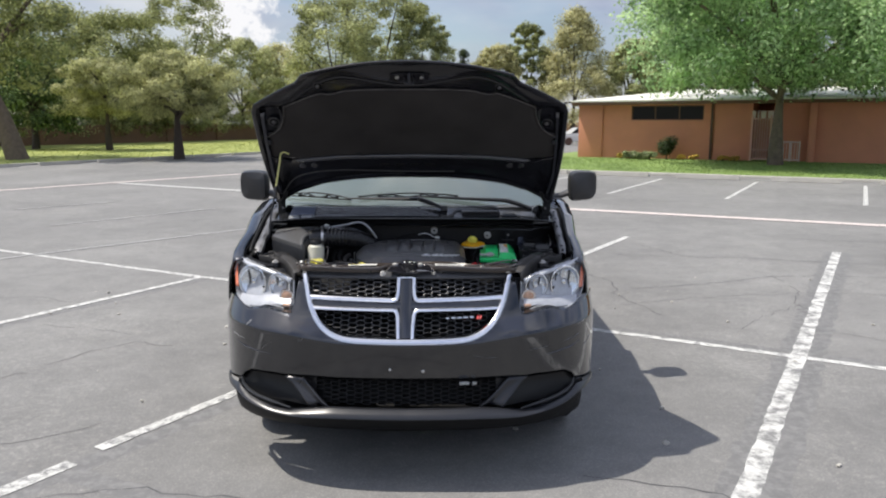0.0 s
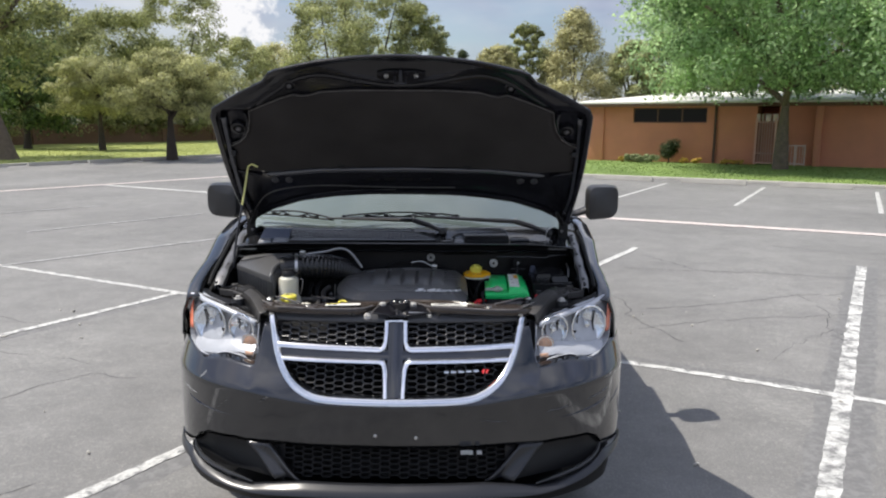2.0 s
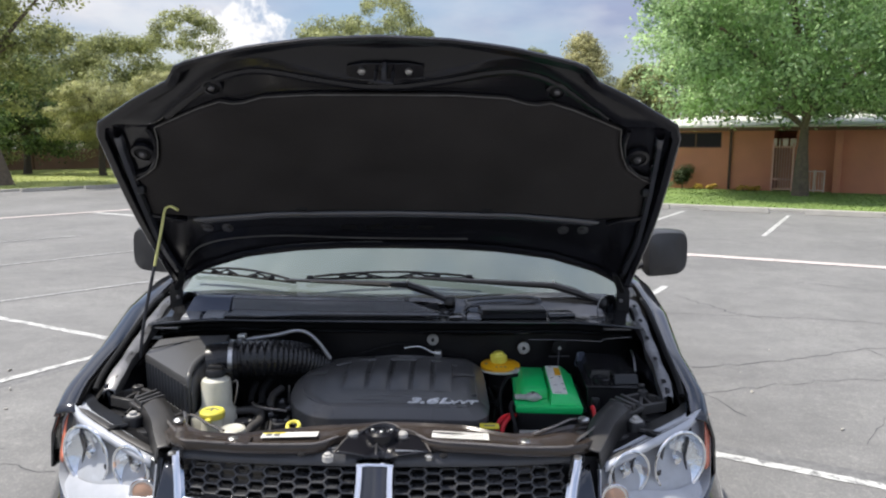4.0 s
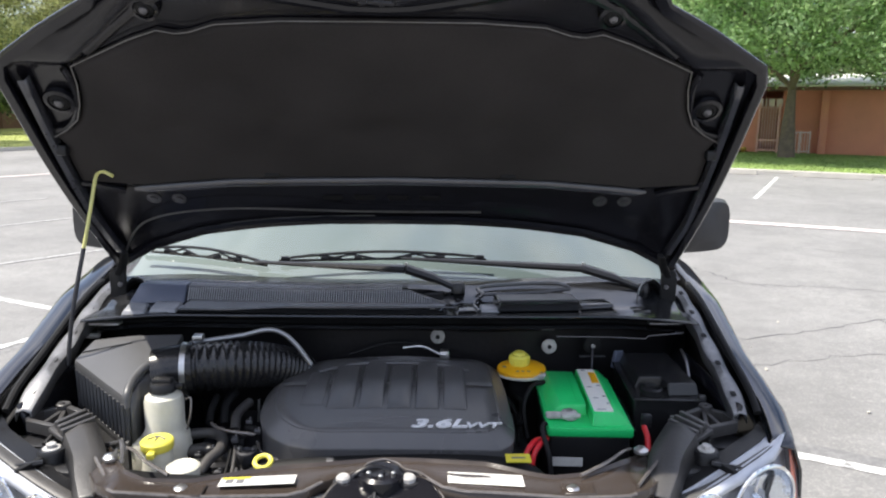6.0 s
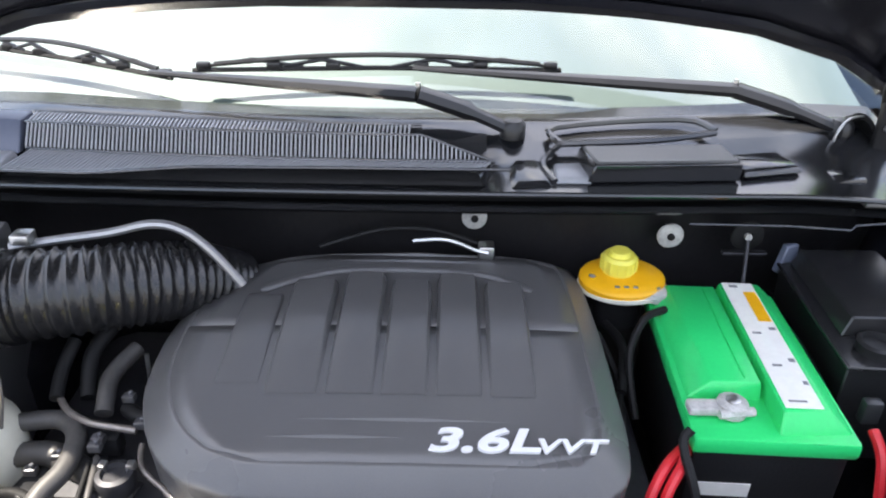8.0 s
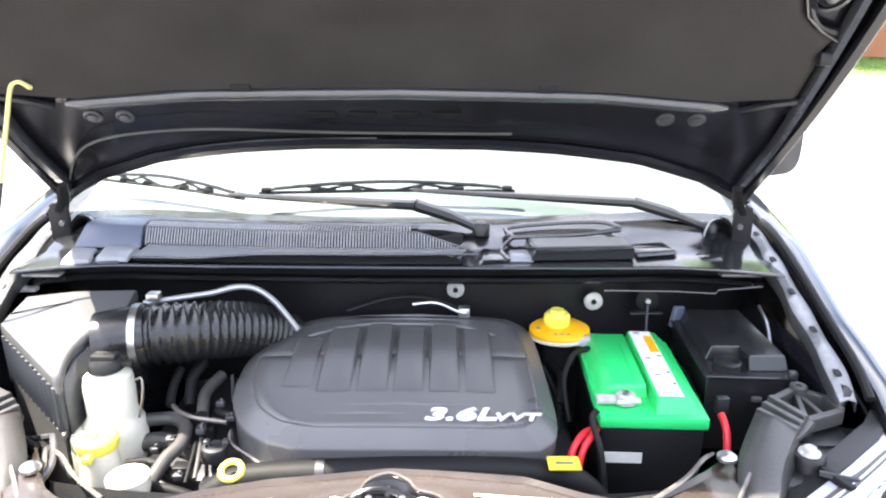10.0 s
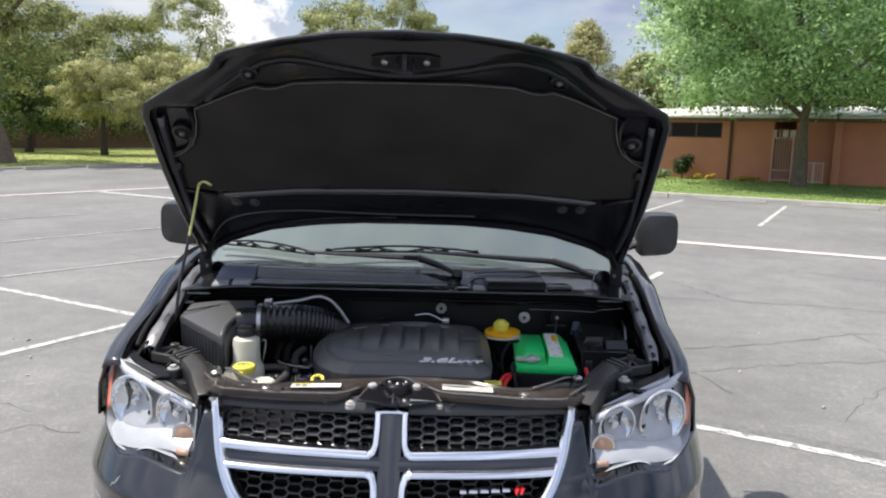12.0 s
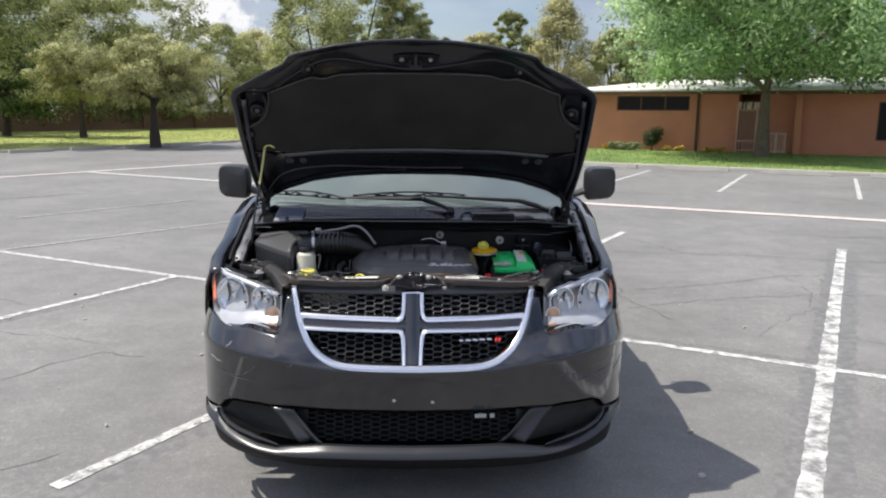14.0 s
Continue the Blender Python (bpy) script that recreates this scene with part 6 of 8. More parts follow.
# shell of the bay
part("firewall", grid([[(-0.86 + 1.72 * k / 20, 4.765 + 0.10 * (abs(-0.86 + 1.72 * k / 20) / 0.86) ** 3, z) for k in range(21)] for z in (0.45, 0.8, 1.0, 1.12, 1.20, 1.235)]), FIREWALL_MAT, VAN, thick=0.02)
for s in (-1, 1):
    part("inner_fender", grid([[(s * (0.80 + 0.05 * max(0, (z - 1.0)) / 0.2 - 0.10 * (z < 0.8)), y, z) for y in (4.38, 4.45, 4.55, 4.65, 4.8, 5.0)] for z in (0.45, 0.75, 0.95, 1.08, 1.12)]), BAY_PAINT, VAN, thick=0.01)
    tower = part("strut_tower", lathe([(0.15, 0.6), (0.145, 0.98), (0.12, 1.02), (0.06, 1.03), (0.03, 1.045)], (s * 0.66, 4.66, 0), 24), BAY_PAINT, VAN)
    path = [(s * 0.826, 4.375, 1.100), (s * 0.829, 4.44, 1.135), (s * 0.833, 4.583, 1.180), (s * 0.838, 4.712, 1.220), (s * 0.846, 4.855, 1.254), (s * 0.850, 4.95, 1.266)]
    line = smooth_curve(path, 6)
    rows = []
    for p in line:
        w = 0.020 + 0.003 * math.sin(p.y * 40)
        rows.append([p + Vector((-s * w, 0, -0.03)), p + Vector((-s * w, 0, 0.0)), p + Vector((-s * w * 0.2, 0, 0.006)), p + Vector((s * w * 0.7, 0, 0.0)), p + Vector((s * w * 0.8, 0, -0.02))])
    ledge = part("fender_ledge", grid(rows), LEDGE, VAN, "pressed steel ledge with holes beside the bay", thick=0.003)
    for k in range(1, 6):
        p = line[int(k * (len(line) - 1) / 6)]
        part("ledge_hole", prism([(-0.005, -0.009), (0.005, -0.009), (0.007, 0.0), (0.005, 0.009), (-0.005, 0.009), (-0.007, 0)], 0.0, 0.0012, 0, 1, Matrix.Translation(p + Vector((-s * 0.006, 0, 0.0055))) @ pose(0, 0, 0, 16)), RUBBER, ledge)
    part("fender_seal", tube([p + Vector((s * 0.036, 0, 0.006)) for p in line], 0.009, 8), RUBBER, ledge)
    cup = part("hinge_cover", lathe([(0.036, -0.03), (0.039, 0.012), (0.036, 0.016), (0.031, 0.012), (0.029, -0.02)], (s * 0.752, 4.868, 1.255), 20, Matrix.Rotation(math.radians(68), 4, "X") @ Matrix.Diagonal((0.85, 1.25, 1, 1))), RUBBER, VAN, "black hollow rubber hinge cover")
    part("hinge_flange", tube(smooth_curve([(s * 0.705, 4.846, 1.245), (s * 0.708, 4.846, 1.280), (s * 0.722, 4.848, 1.302), (s * 0.745, 4.85, 1.308)], 5), 0.0035, 6, flat=0.5), STEEL, cup, "bare bright sheet edge")
    hinge = part("hood_hinge", joined(box(*sorted((s * 0.770, s * 0.812)), 4.842, 4.856, 1.170, 1.335, 0.004), box(*sorted((s * 0.804, s * 0.816)), 4.842, 4.905, 1.19, 1.325, 0.004), tube([(s * 0.786, 4.85, 1.32), (s * 0.772, 4.84, 1.35), (s * 0.750, 4.80, 1.39)], [0.018, 0.015, 0.012], 8, flat=0.5), box(*sorted((s * 0.76, s * 0.84)), 4.84, 5.0, 1.16, 1.20, 0.008)), RUBBER, VAN, "black hood hinge plate")
    part("hinge_pin", disc_on_wall(s * 0.788, 4.842, 1.205, 0.009, 0.010), STEEL, hinge)
    part("hinge_bolt", disc_on_wall(s * 0.784, 4.842, 1.290, 0.007, 0.008), BOLT_DARK, hinge)
part("engine_block", joined(box(-0.48, 0.36, 4.30, 4.72, 0.36, 0.98, 0.05), box(-0.6, 0.5, 4.34, 4.66, 0.30, 0.7, 0.05)), DARK_METAL, VAN, "dark engine block under the cover")
part("radiator", box(-0.60, 0.60, 4.14, 4.20, 0.40, 1.02, 0.01), DARK_METAL, VAN)
# unseen tray added to block the sun, so the van's shadow has no gap
part("shadow_tray", prism([(-0.55, 4.0), (0.55, 4.0), (0.74, 4.2), (0.66, 4.45), (0.66, 5.3), (-0.66, 5.3), (-0.66, 4.45), (-0.74, 4.2)], 0.28, 0.30, 0.004), RUBBER, VAN)

# cowl with its vents: a lip in front, a black drop and a flange below it
def cowl_z(x):
    return -0.022 * max(0.0, (abs(x) - 0.58) / 0.25) ** 1.5


def cowl_y(x, y):
    return y + (0.012 + 0.10 * max(0.0, y - 4.65) / 0.22) * (x / 0.83) ** 2


def cowl_rows(profile, x0, x1, n=40):
    return [[(x, cowl_y(x, y), z + cowl_z(x)) for x in [x0 + (x1 - x0) * k / n for k in range(n + 1)]] for y, z in profile]


def vent_end(x):
    """1 beside the vents, 0 on the flat part of the cowl."""
    return max(0.0, min(1.0, (0.16 - x) / 0.10)) if x > 0 else max(0.0, min(1.0, (x + 0.80) / 0.08))


rows = []
for y, za, zb in ((4.690, 1.243, 1.243), (4.662, 1.245, 1.245), (4.657, 1.249, 1.249), (4.660, 1.2525, 1.2525), (4.70, 1.2535, 1.253), (4.737, 1.2545, 1.257), (4.752, 1.256, 1.262), (4.772, 1.287, 1.268), (4.80, 1.294, 1.278), (4.83, 1.298, 1.290), (4.872, 1.301, 1.301)):
    row = []
    for k in range(67):
        x = -0.825 + 1.65 * k / 66
        sunk = 0.016 if -0.577 < x < 0.132 and 4.695 < y < 4.80 else 0.0
        row.append((x, cowl_y(x, y), zb + (za - zb) * vent_end(x) + cowl_z(x) - sunk))
    rows.append(row)
cowl = part("cowl_panel", grid(rows), COWL, VAN, "black plastic cowl panel below the windscreen", thick=0.004)
part("cowl_lip", tube([(x, cowl_y(x, 4.657), 1.2505 + cowl_z(x)) for x in [-0.81 + 1.62 * k / 50 for k in range(51)]], 0.0042, 8), COWL, cowl)
part("cowl_drop", grid(cowl_rows([(4.672, 1.246), (4.700, 1.238), (4.712, 1.222), (4.712, 1.210)], -0.81, 0.81)), RUBBER, cowl, thick=0.004)
part("cowl_flange", grid(cowl_rows([(4.712, 1.2115), (4.690, 1.2125), (4.686, 1.209), (4.690, 1.2055)], -0.80, 0.80)), COWL, cowl, thick=0.003)
for x0, x1, z in ((-0.828, -0.736, 1.213), (0.700, 0.790, 1.221)):
    part("lip_end", box(x0, x1, 4.700, 4.728, z - 0.004, z + 0.003, 0.002), LEAD if x0 < 0 else LEDGE, cowl, "bare pale end of the cowl lip")
part("lip_end", box(-0.838, -0.800, 4.712, 4.732, 1.169, 1.178, 0.002), LEAD, cowl)
part("firewall_fold", tube([(x, 4.712, 1.2 - 0.004 * math.sin(x * 7)) for x in [0.50 + 0.17 * k / 8 for k in range(9)]], 0.0028, 6), LEDGE, cowl)
part("firewall_fold", tube([(0.45, 4.712, 1.180), (0.60, 4.712, 1.179), (0.693, 4.705, 1.177), (0.698, 4.705, 1.185), (0.794, 4.705, 1.194)], 0.0022, 6), COWL, cowl)
part("firewall_fold", tube([(x, 4.735 + 0.04 * (x / 0.83) ** 2, 1.192 - 0.004 * math.sin(x * 7)) for x in [0.18 + 0.60 * k / 20 for k in range(21)]], 0.004, 6), FIREWALL_MAT, cowl)


def slats(x0, x1, pitch, front_line, back_line, h, slant=0.0):
    """Thin upright bars between two lines of (y, z) along x."""
    bms = bmesh.new()
    for k in range(int((x1 - x0) / pitch)):
        x = x0 + pitch * k
        (ya, za), (yb, zb) = front_line(x), back_line(x)
        ya, yb, dz = cowl_y(x, ya), cowl_y(x, yb), cowl_z(x)
        q = []
        for dx in (0, pitch * 0.45):
            q.append([bms.verts.new((x + dx, ya, za + dz)), bms.verts.new((x + dx + slant, yb, zb + dz)), bms.verts.new((x + dx + slant, yb, zb + h + dz)), bms.verts.new((x + dx, ya, za + h + dz))])
        bms.faces.new(q[0])
        bms.faces.new(q[1][::-1])
        for a in range(4):
            b = (a + 1) % 4
            bms.faces.new((q[0][a], q[1][a], q[1][b], q[0][b]))
    return bms


low_front = lambda x: (lerp_table(x, [(-0.57, 4.690), (-0.44, 4.690), (-0.30, 4.722), (-0.10, 4.731), (0.18, 4.733)]), 1.2545)
upper = lambda x: max(0.0, min(1.0, (0.142 - x) / 0.11))
part("vent_well", grid(cowl_rows([(4.688, 1.249), (4.692, 1.242), (4.755, 1.243), (4.766, 1.250), (4.784, 1.278), (4.802, 1.284)], -0.58, 0.14, 24)), RUBBER, cowl)
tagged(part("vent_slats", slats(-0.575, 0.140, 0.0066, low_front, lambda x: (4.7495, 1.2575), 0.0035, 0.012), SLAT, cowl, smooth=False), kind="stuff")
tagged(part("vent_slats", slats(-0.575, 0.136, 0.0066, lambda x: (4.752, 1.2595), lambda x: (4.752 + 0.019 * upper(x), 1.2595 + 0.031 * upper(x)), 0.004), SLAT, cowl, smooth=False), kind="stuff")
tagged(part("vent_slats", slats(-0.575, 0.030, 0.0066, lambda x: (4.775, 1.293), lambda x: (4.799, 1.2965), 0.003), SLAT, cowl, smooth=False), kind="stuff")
for line in ([(x, cowl_y(x, 4.7725), 1.293 + cowl_z(x)) for x in [-0.58 + 0.62 * k / 20 for k in range(21)]] + [(0.09, 4.764, 1.278), (0.15, 4.751, 1.261)], [(x, cowl_y(x, 4.802), 1.299 + cowl_z(x)) for x in [-0.58 + 0.62 * k / 20 for k in range(21)]], [(x, cowl_y(x, low_front(x)[0] - 0.004), 1.2565) for x in [-0.57 + 0.75 * k / 20 for k in range(21)]], [(x, cowl_y(x, 4.7505), 1.2605) for x in [-0.57 + 0.71 * k / 20 for k in range(21)]]):
    part("vent_rim", tube(line, 0.0026, 6), COWL, cowl)


def wedge(low, high, z0, z1, dy=0.0):
    """A block whose foot follows one outline and whose top another."""
    b = bmesh.new()
    lo = [b.verts.new((x, y, z0)) for x, y in low]
    hi = [b.verts.new((x, y, z1)) for x, y in high]
    n = len(lo)
    b.faces.new(lo[::-1])
    b.faces.new(hi)
    for i in range(n):
        b.faces.new((lo[i], lo[(i + 1) % n], hi[(i + 1) % n], hi[i]))
    bmesh.ops.recalc_face_normals(b, faces=b.faces)
    bmesh.ops.bevel(b, geom=b.edges[:], offset=0.0022, segments=1, affect="EDGES")
    return b


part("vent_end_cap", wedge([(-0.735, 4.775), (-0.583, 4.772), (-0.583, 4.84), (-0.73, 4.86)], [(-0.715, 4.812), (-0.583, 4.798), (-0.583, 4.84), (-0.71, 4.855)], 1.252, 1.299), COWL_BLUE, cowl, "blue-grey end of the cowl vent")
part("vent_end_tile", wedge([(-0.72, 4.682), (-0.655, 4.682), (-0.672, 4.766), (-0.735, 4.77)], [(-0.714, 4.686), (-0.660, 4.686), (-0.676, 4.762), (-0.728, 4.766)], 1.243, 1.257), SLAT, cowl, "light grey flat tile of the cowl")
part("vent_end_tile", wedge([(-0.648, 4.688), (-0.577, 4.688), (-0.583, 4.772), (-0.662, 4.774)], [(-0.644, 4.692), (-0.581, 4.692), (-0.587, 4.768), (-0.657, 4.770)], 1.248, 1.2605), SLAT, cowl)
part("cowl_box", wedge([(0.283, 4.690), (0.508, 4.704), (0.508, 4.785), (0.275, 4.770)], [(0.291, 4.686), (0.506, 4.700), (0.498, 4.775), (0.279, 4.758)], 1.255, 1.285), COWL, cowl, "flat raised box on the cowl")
part("cowl_box_top", wedge([(0.293, 4.689), (0.503, 4.703), (0.496, 4.772), (0.282, 4.756)], [(0.294, 4.690), (0.502, 4.704), (0.495, 4.771), (0.283, 4.755)], 1.283, 1.2875), AIRBOX, cowl, "lighter grey top of the box")
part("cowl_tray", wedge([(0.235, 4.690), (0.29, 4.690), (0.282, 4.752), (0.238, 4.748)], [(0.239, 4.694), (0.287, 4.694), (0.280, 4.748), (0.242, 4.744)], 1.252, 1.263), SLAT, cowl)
for line in ([(0.252, 4.772, 1.283), (0.249, 4.815, 1.294), (0.45, 4.845, 1.300), (0.50, 4.815, 1.292)], [(0.252, 4.772, 1.283), (0.40, 4.788, 1.285), (0.50, 4.812, 1.290)], [(0.236, 4.690, 1.2565), (0.222, 4.74, 1.264), (0.252, 4.772, 1.283)]):
    part("tray_edge", tube(smooth_curve(line, 4), 0.0055, 6), COWL, cowl)
part("cowl_plate", wedge([(0.515, 4.712), (0.612, 4.735), (0.598, 4.80), (0.515, 4.785)], [(0.517, 4.716), (0.606, 4.738), (0.594, 4.796), (0.517, 4.781)], 1.256, 1.2665), COWL, cowl)
part("wiper_valley", wedge([(0.172, 4.668), (0.232, 4.676), (0.240, 4.80), (0.165, 4.80)], [(0.180, 4.678), (0.224, 4.684), (0.212, 4.79), (0.185, 4.79)], 1.252, 1.262), COWL, cowl)
for s in (-1, 1):
    part("cowl_bracket", wedge([(s * x, y) for x, y in ((0.655, 4.715), (0.715, 4.728), (0.700, 4.775), (0.650, 4.765))][::s], [(s * x, y) for x, y in ((0.660, 4.719), (0.708, 4.731), (0.696, 4.770), (0.655, 4.761))][::s], 1.236, 1.252), COWL, cowl)

# wipers
def wiper(pivot, elbow, arm_end, blade, rise=0.016):
    w = part("wiper", tube(smooth_curve([pivot, Vector(pivot).lerp(Vector(elbow), 0.5) + Vector((0, 0, 0.004)), elbow], 6), [0.014] * 6 + [0.019] * 7, 8, flat=0.75), WIPER_BLACK, VAN, "black windscreen wiper with a jointed blade")
    part("wiper_hub", lathe([(0.020, -0.01), (0.020, 0.010), (0.014, 0.018), (0.004, 0.020)], pivot, 16), WIPER_BLACK, w)
    part("wiper_arm", tube([elbow, Vector(elbow).lerp(Vector(arm_end), 0.35), arm_end], [0.019, 0.016, 0.007], 8, flat=0.65), WIPER_BLACK, w)
    part("arm_clip", lathe([(0.004, -0.014), (0.004, 0.018)], elbow, 8), STEEL, w)
    a, b = Vector(blade[0]), Vector(blade[1])
    mid = a.lerp(b, 0.5) + Vector((0, 0, rise))
    part("blade_bridge", tube(smooth_curve([a.lerp(b, 0.06) + Vector((0, 0, rise * 0.4)), a.lerp(b, 0.3) + Vector((0, 0, rise * 0.85)), mid, a.lerp(b, 0.7) + Vector((0, 0, rise * 0.85)), a.lerp(b, 0.94) + Vector((0, 0, rise * 0.4))], 5), 0.0046, 6), WIPER_BLACK, w)
    part("blade_rubber", tube([a, a.lerp(b, 0.5) + Vector((0, 0, 0.004)), b], 0.0052, 6, flat=0.8), RUBBER, w)
    for f0, f1 in ((0.03, 0.30), (0.24, 0.46), (0.54, 0.76), (0.70, 0.97)):
        part("blade_yoke", tube([a.lerp(b, f0) + Vector((0, 0, 0.006)), a.lerp(b, (f0 + f1) / 2) + Vector((0, 0, rise * 0.7)), a.lerp(b, f1) + Vector((0, 0, 0.006))], [0.0028, 0.004, 0.0028], 6), WIPER_BLACK, w)
    for f in (0.03, 0.22, 0.38, 0.62, 0.78, 0.97):
        p = a.lerp(b, f)
        part("blade_claw", box(p.x - 0.012, p.x + 0.012, p.y - 0.006, p.y + 0.006, p.z + 0.002, p.z + 0.014, 0.003), WIPER_BLACK, w)


wiper((0.181, 4.806, 1.290), (0.034, 4.80, 1.348), (-0.420, 4.925, 1.339), ((-0.385, 4.930, 1.328), (-0.815, 5.085, 1.340)), 0.030)
wiper((0.731, 4.880, 1.273), (0.555, 4.912, 1.328), (0.02, 4.928, 1.352), ((0.27, 4.950, 1.346), (-0.350, 4.935, 1.341)), 0.026)

# engine cover
OUT = [(-0.232, 4.706), (-0.17, 4.732), (-0.05, 4.741), (0.15, 4.744), (0.255, 4.732), (0.285, 4.703), (0.295, 4.600), (0.299, 4.450), (0.300, 4.370), (0.292, 4.318), (0.270, 4.292), (0.235, 4.279), (0.05, 4.275), (-0.13, 4.277), (-0.178, 4.286), (-0.222, 4.306), (-0.266, 4.352), (-0.297, 4.422), (-0.304, 4.491), (-0.298, 4.575), (-0.270, 4.643)]


def cover_top(x, y):
    """Top of the cover: level behind a crease, falling gently in front of it."""
    fall = 0.105 * max(0.0, 4.525 - y) - 0.02 * max(0.0, y - 4.525)
    return 1.116 - fall - 0.008 * (x / 0.3) ** 2


COVER_PTS = [(p.x, p.y) for p in smooth_curve([(x, y, 0) for x, y in OUT + OUT[:1]], 3)][:-1]


def cover_rim():
    cx, cy = 0.0, 4.48
    rows = []
    for f, dz in ((0.985, -0.12), (0.996, -0.045), (1.0, -0.030), (0.999, -0.0265), (0.993, -0.0245), (0.893, -0.002), (0.887, -0.0006), (0.880, 0.0), (0.86, 0.0), (0.78, -0.0008)):
        rows.append([(cx + (x - cx) * f, cy + (y - cy) * f, cover_top(cx + (x - cx) * f, cy + (y - cy) * f) + dz) for x, y in COVER_PTS])
    return grid(rows, closed=True)


def cover_span(y, f=0.874):
    """Left and right edges of the cover's flat top at y."""
    hits = []
    pts = [(x * f, 4.48 + (v - 4.48) * f) for x, v in COVER_PTS]
    for (xa, ya), (xb, yb) in zip(pts, pts[1:] + pts[:1]):
        if (ya - y) * (yb - y) <= 0 and abs(ya - yb) > 1e-9:
            hits.append(xa + (xb - xa) * (y - ya) / (yb - ya))
    return min(hits), max(hits)


def cover_deck(y0, y1, n):
    rows = []
    for k in range(n + 1):
        y = y0 + (y1 - y0) * k / n
        a, b = cover_span(y)
        rows.append([(a + (b - a) * j / 16, y, cover_top(a + (b - a) * j / 16, y) + 0.0006) for j in range(17)])
    return grid(rows)


EC = part("engine_cover", cover_rim(), COVER, VAN, "charcoal moulded plastic engine cover with ribs")
part("cover_deck", cover_deck(4.3030, 4.525, 12), COVER, EC, "sloping front of the cover", thick=0.003)
part("cover_deck", cover_deck(4.525, 4.706, 8), COVER, EC, thick=0.003)


def cover_pad(x0, x1, y0, y1, rise, f0=0.0, f1=1.0):
    """A raised rounded pad on the engine cover, from f0 to f1 of its length."""
    rows = []
    crease = (4.525 - y0) / (y1 - y0)
    for fy, h in sorted([(0.0, 0.001), (0.10, rise * 0.35), (0.3, rise * 0.7), (0.6, rise), (crease, rise * 1.1), (0.90, rise * 1.2), (0.965, rise * 1.1), (0.99, rise * 0.5), (1.0, -0.004)]):
        if fy < f0 - 1e-6 or fy > f1 + 1e-6:
            continue
        row = []
        for fx, g in ((0.0, -0.003), (0.05, 0.6), (0.10, 0.95), (0.5, 1.0), (0.90, 0.95), (0.95, 0.6), (1.0, -0.003)):
            wide = 1.0 if fy < 0.95 else 0.93 if fy < 0.98 else 0.8
            x, y = (x0 + x1) / 2 + (x1 - x0) * (fx - 0.5) * wide, y0 + (y1 - y0) * fy
            row.append((x, y, cover_top(x, y) + 0.0006 + (h * g if g > 0 else g)))
        rows.append(row)
    return grid(rows)


for k, (a, b) in enumerate(((-0.141, -0.0725), (-0.0665, -0.0045), (0.0015, 0.0615), (0.0675, 0.128), (0.134, 0.194))):
    part("cover_rib", cover_pad(a, b, 4.402, 4.648 if k in (1, 3) else 4.628, 0.011), COVER, EC)
part("cover_panel", cover_pad(-0.205, -0.147, 4.42, 4.60, 0.004), COVER, EC)
part("cover_ridge", tube(smooth_curve([(x, y, cover_top(x, y) + 0.003) for x, y in ((-0.186, 4.606), (-0.126, 4.640), (-0.06, 4.660), (0.067, 4.661), (0.145, 4.650), (0.205, 4.614))], 6), [0.003] + [0.0075] * 29 + [0.003], 8, flat=0.7), COVER, EC)
for y, x0, x1 in ((4.338, -0.131, 0.037), (4.364, -0.115, 0.177), (4.690, -0.092, 0.168), (4.708, -0.095, 0.169)):
    part("cover_groove", tube([(x0, y, cover_top(x0, y) - 0.001), ((x0 + x1) / 2, y, cover_top(0, y) + 0.0005), (x1, y, cover_top(x1, y) - 0.001)], [0.0015, 0.0038, 0.0015], 6), COVER, EC)


def lettering(text, size, m, material, parent, depth=0.002):
    cu = bpy.data.curves.new("lettering", "FONT")
    cu.body, cu.size, cu.extrude, cu.shear = text, size, depth, 0.25
    cu.space_character, cu.offset = 1.0, size * 0.026
    ob = new("lettering", cu)
    bpy.context.view_layer.update()
    me = bpy.data.meshes.new_from_object(ob.evaluated_get(bpy.context.evaluated_depsgraph_get()))
    bpy.data.objects.remove(ob)
    bm = bmesh.new()
    bm.from_mesh(me)
    bpy.data.meshes.remove(me)
    bm.transform(m)
    return part("lettering", bm, material, parent, "silver raised lettering", smooth=False)


tilt = pose(0, 0, 0, 6.0)
lettering("3.6L", 0.045, Matrix.Translation((0.060, 4.319, 1.0955)) @ tilt @ Matrix.Diagonal((1.64, 1, 1, 1)), LETTER, EC)
lettering("VVT", 0.026, Matrix.Translation((0.181, 4.319, 1.0950)) @ tilt @ Matrix.Diagonal((1.66, 1, 1, 1)), LETTER, EC)

# air intake hose and air box
hose_line = smooth_curve([(-0.565, 4.50, 1.15), (-0.50, 4.512, 1.158), (-0.40, 4.536, 1.159), (-0.33, 4.577, 1.146), (-0.275, 4.628, 1.122), (-0.235, 4.675, 1.09)], 52)
rad = []
for i, p in enumerate(hose_line):
    f = i / len(hose_line)
    r = 0.060 - 0.016 * max(0, f - 0.45) - 0.03 * max(0, f - 0.74)
    rad.append(r + (0.0048 * (0.5 + 0.5 * math.cos(i * math.pi / 4.5)) ** 1.6 - 0.004 if f > 0.25 else 0.003 if f > 0.22 else 0.0))
HOSE = part("intake_hose", tube(hose_line, rad, 40), HOSE_RUBBER, VAN, "black corrugated rubber intake hose")
part("hose_clamp", tube([(-0.502, 4.512, 1.159), (-0.489, 4.514, 1.159)], 0.064, 28), STEEL, HOSE, "bright steel hose clamp")
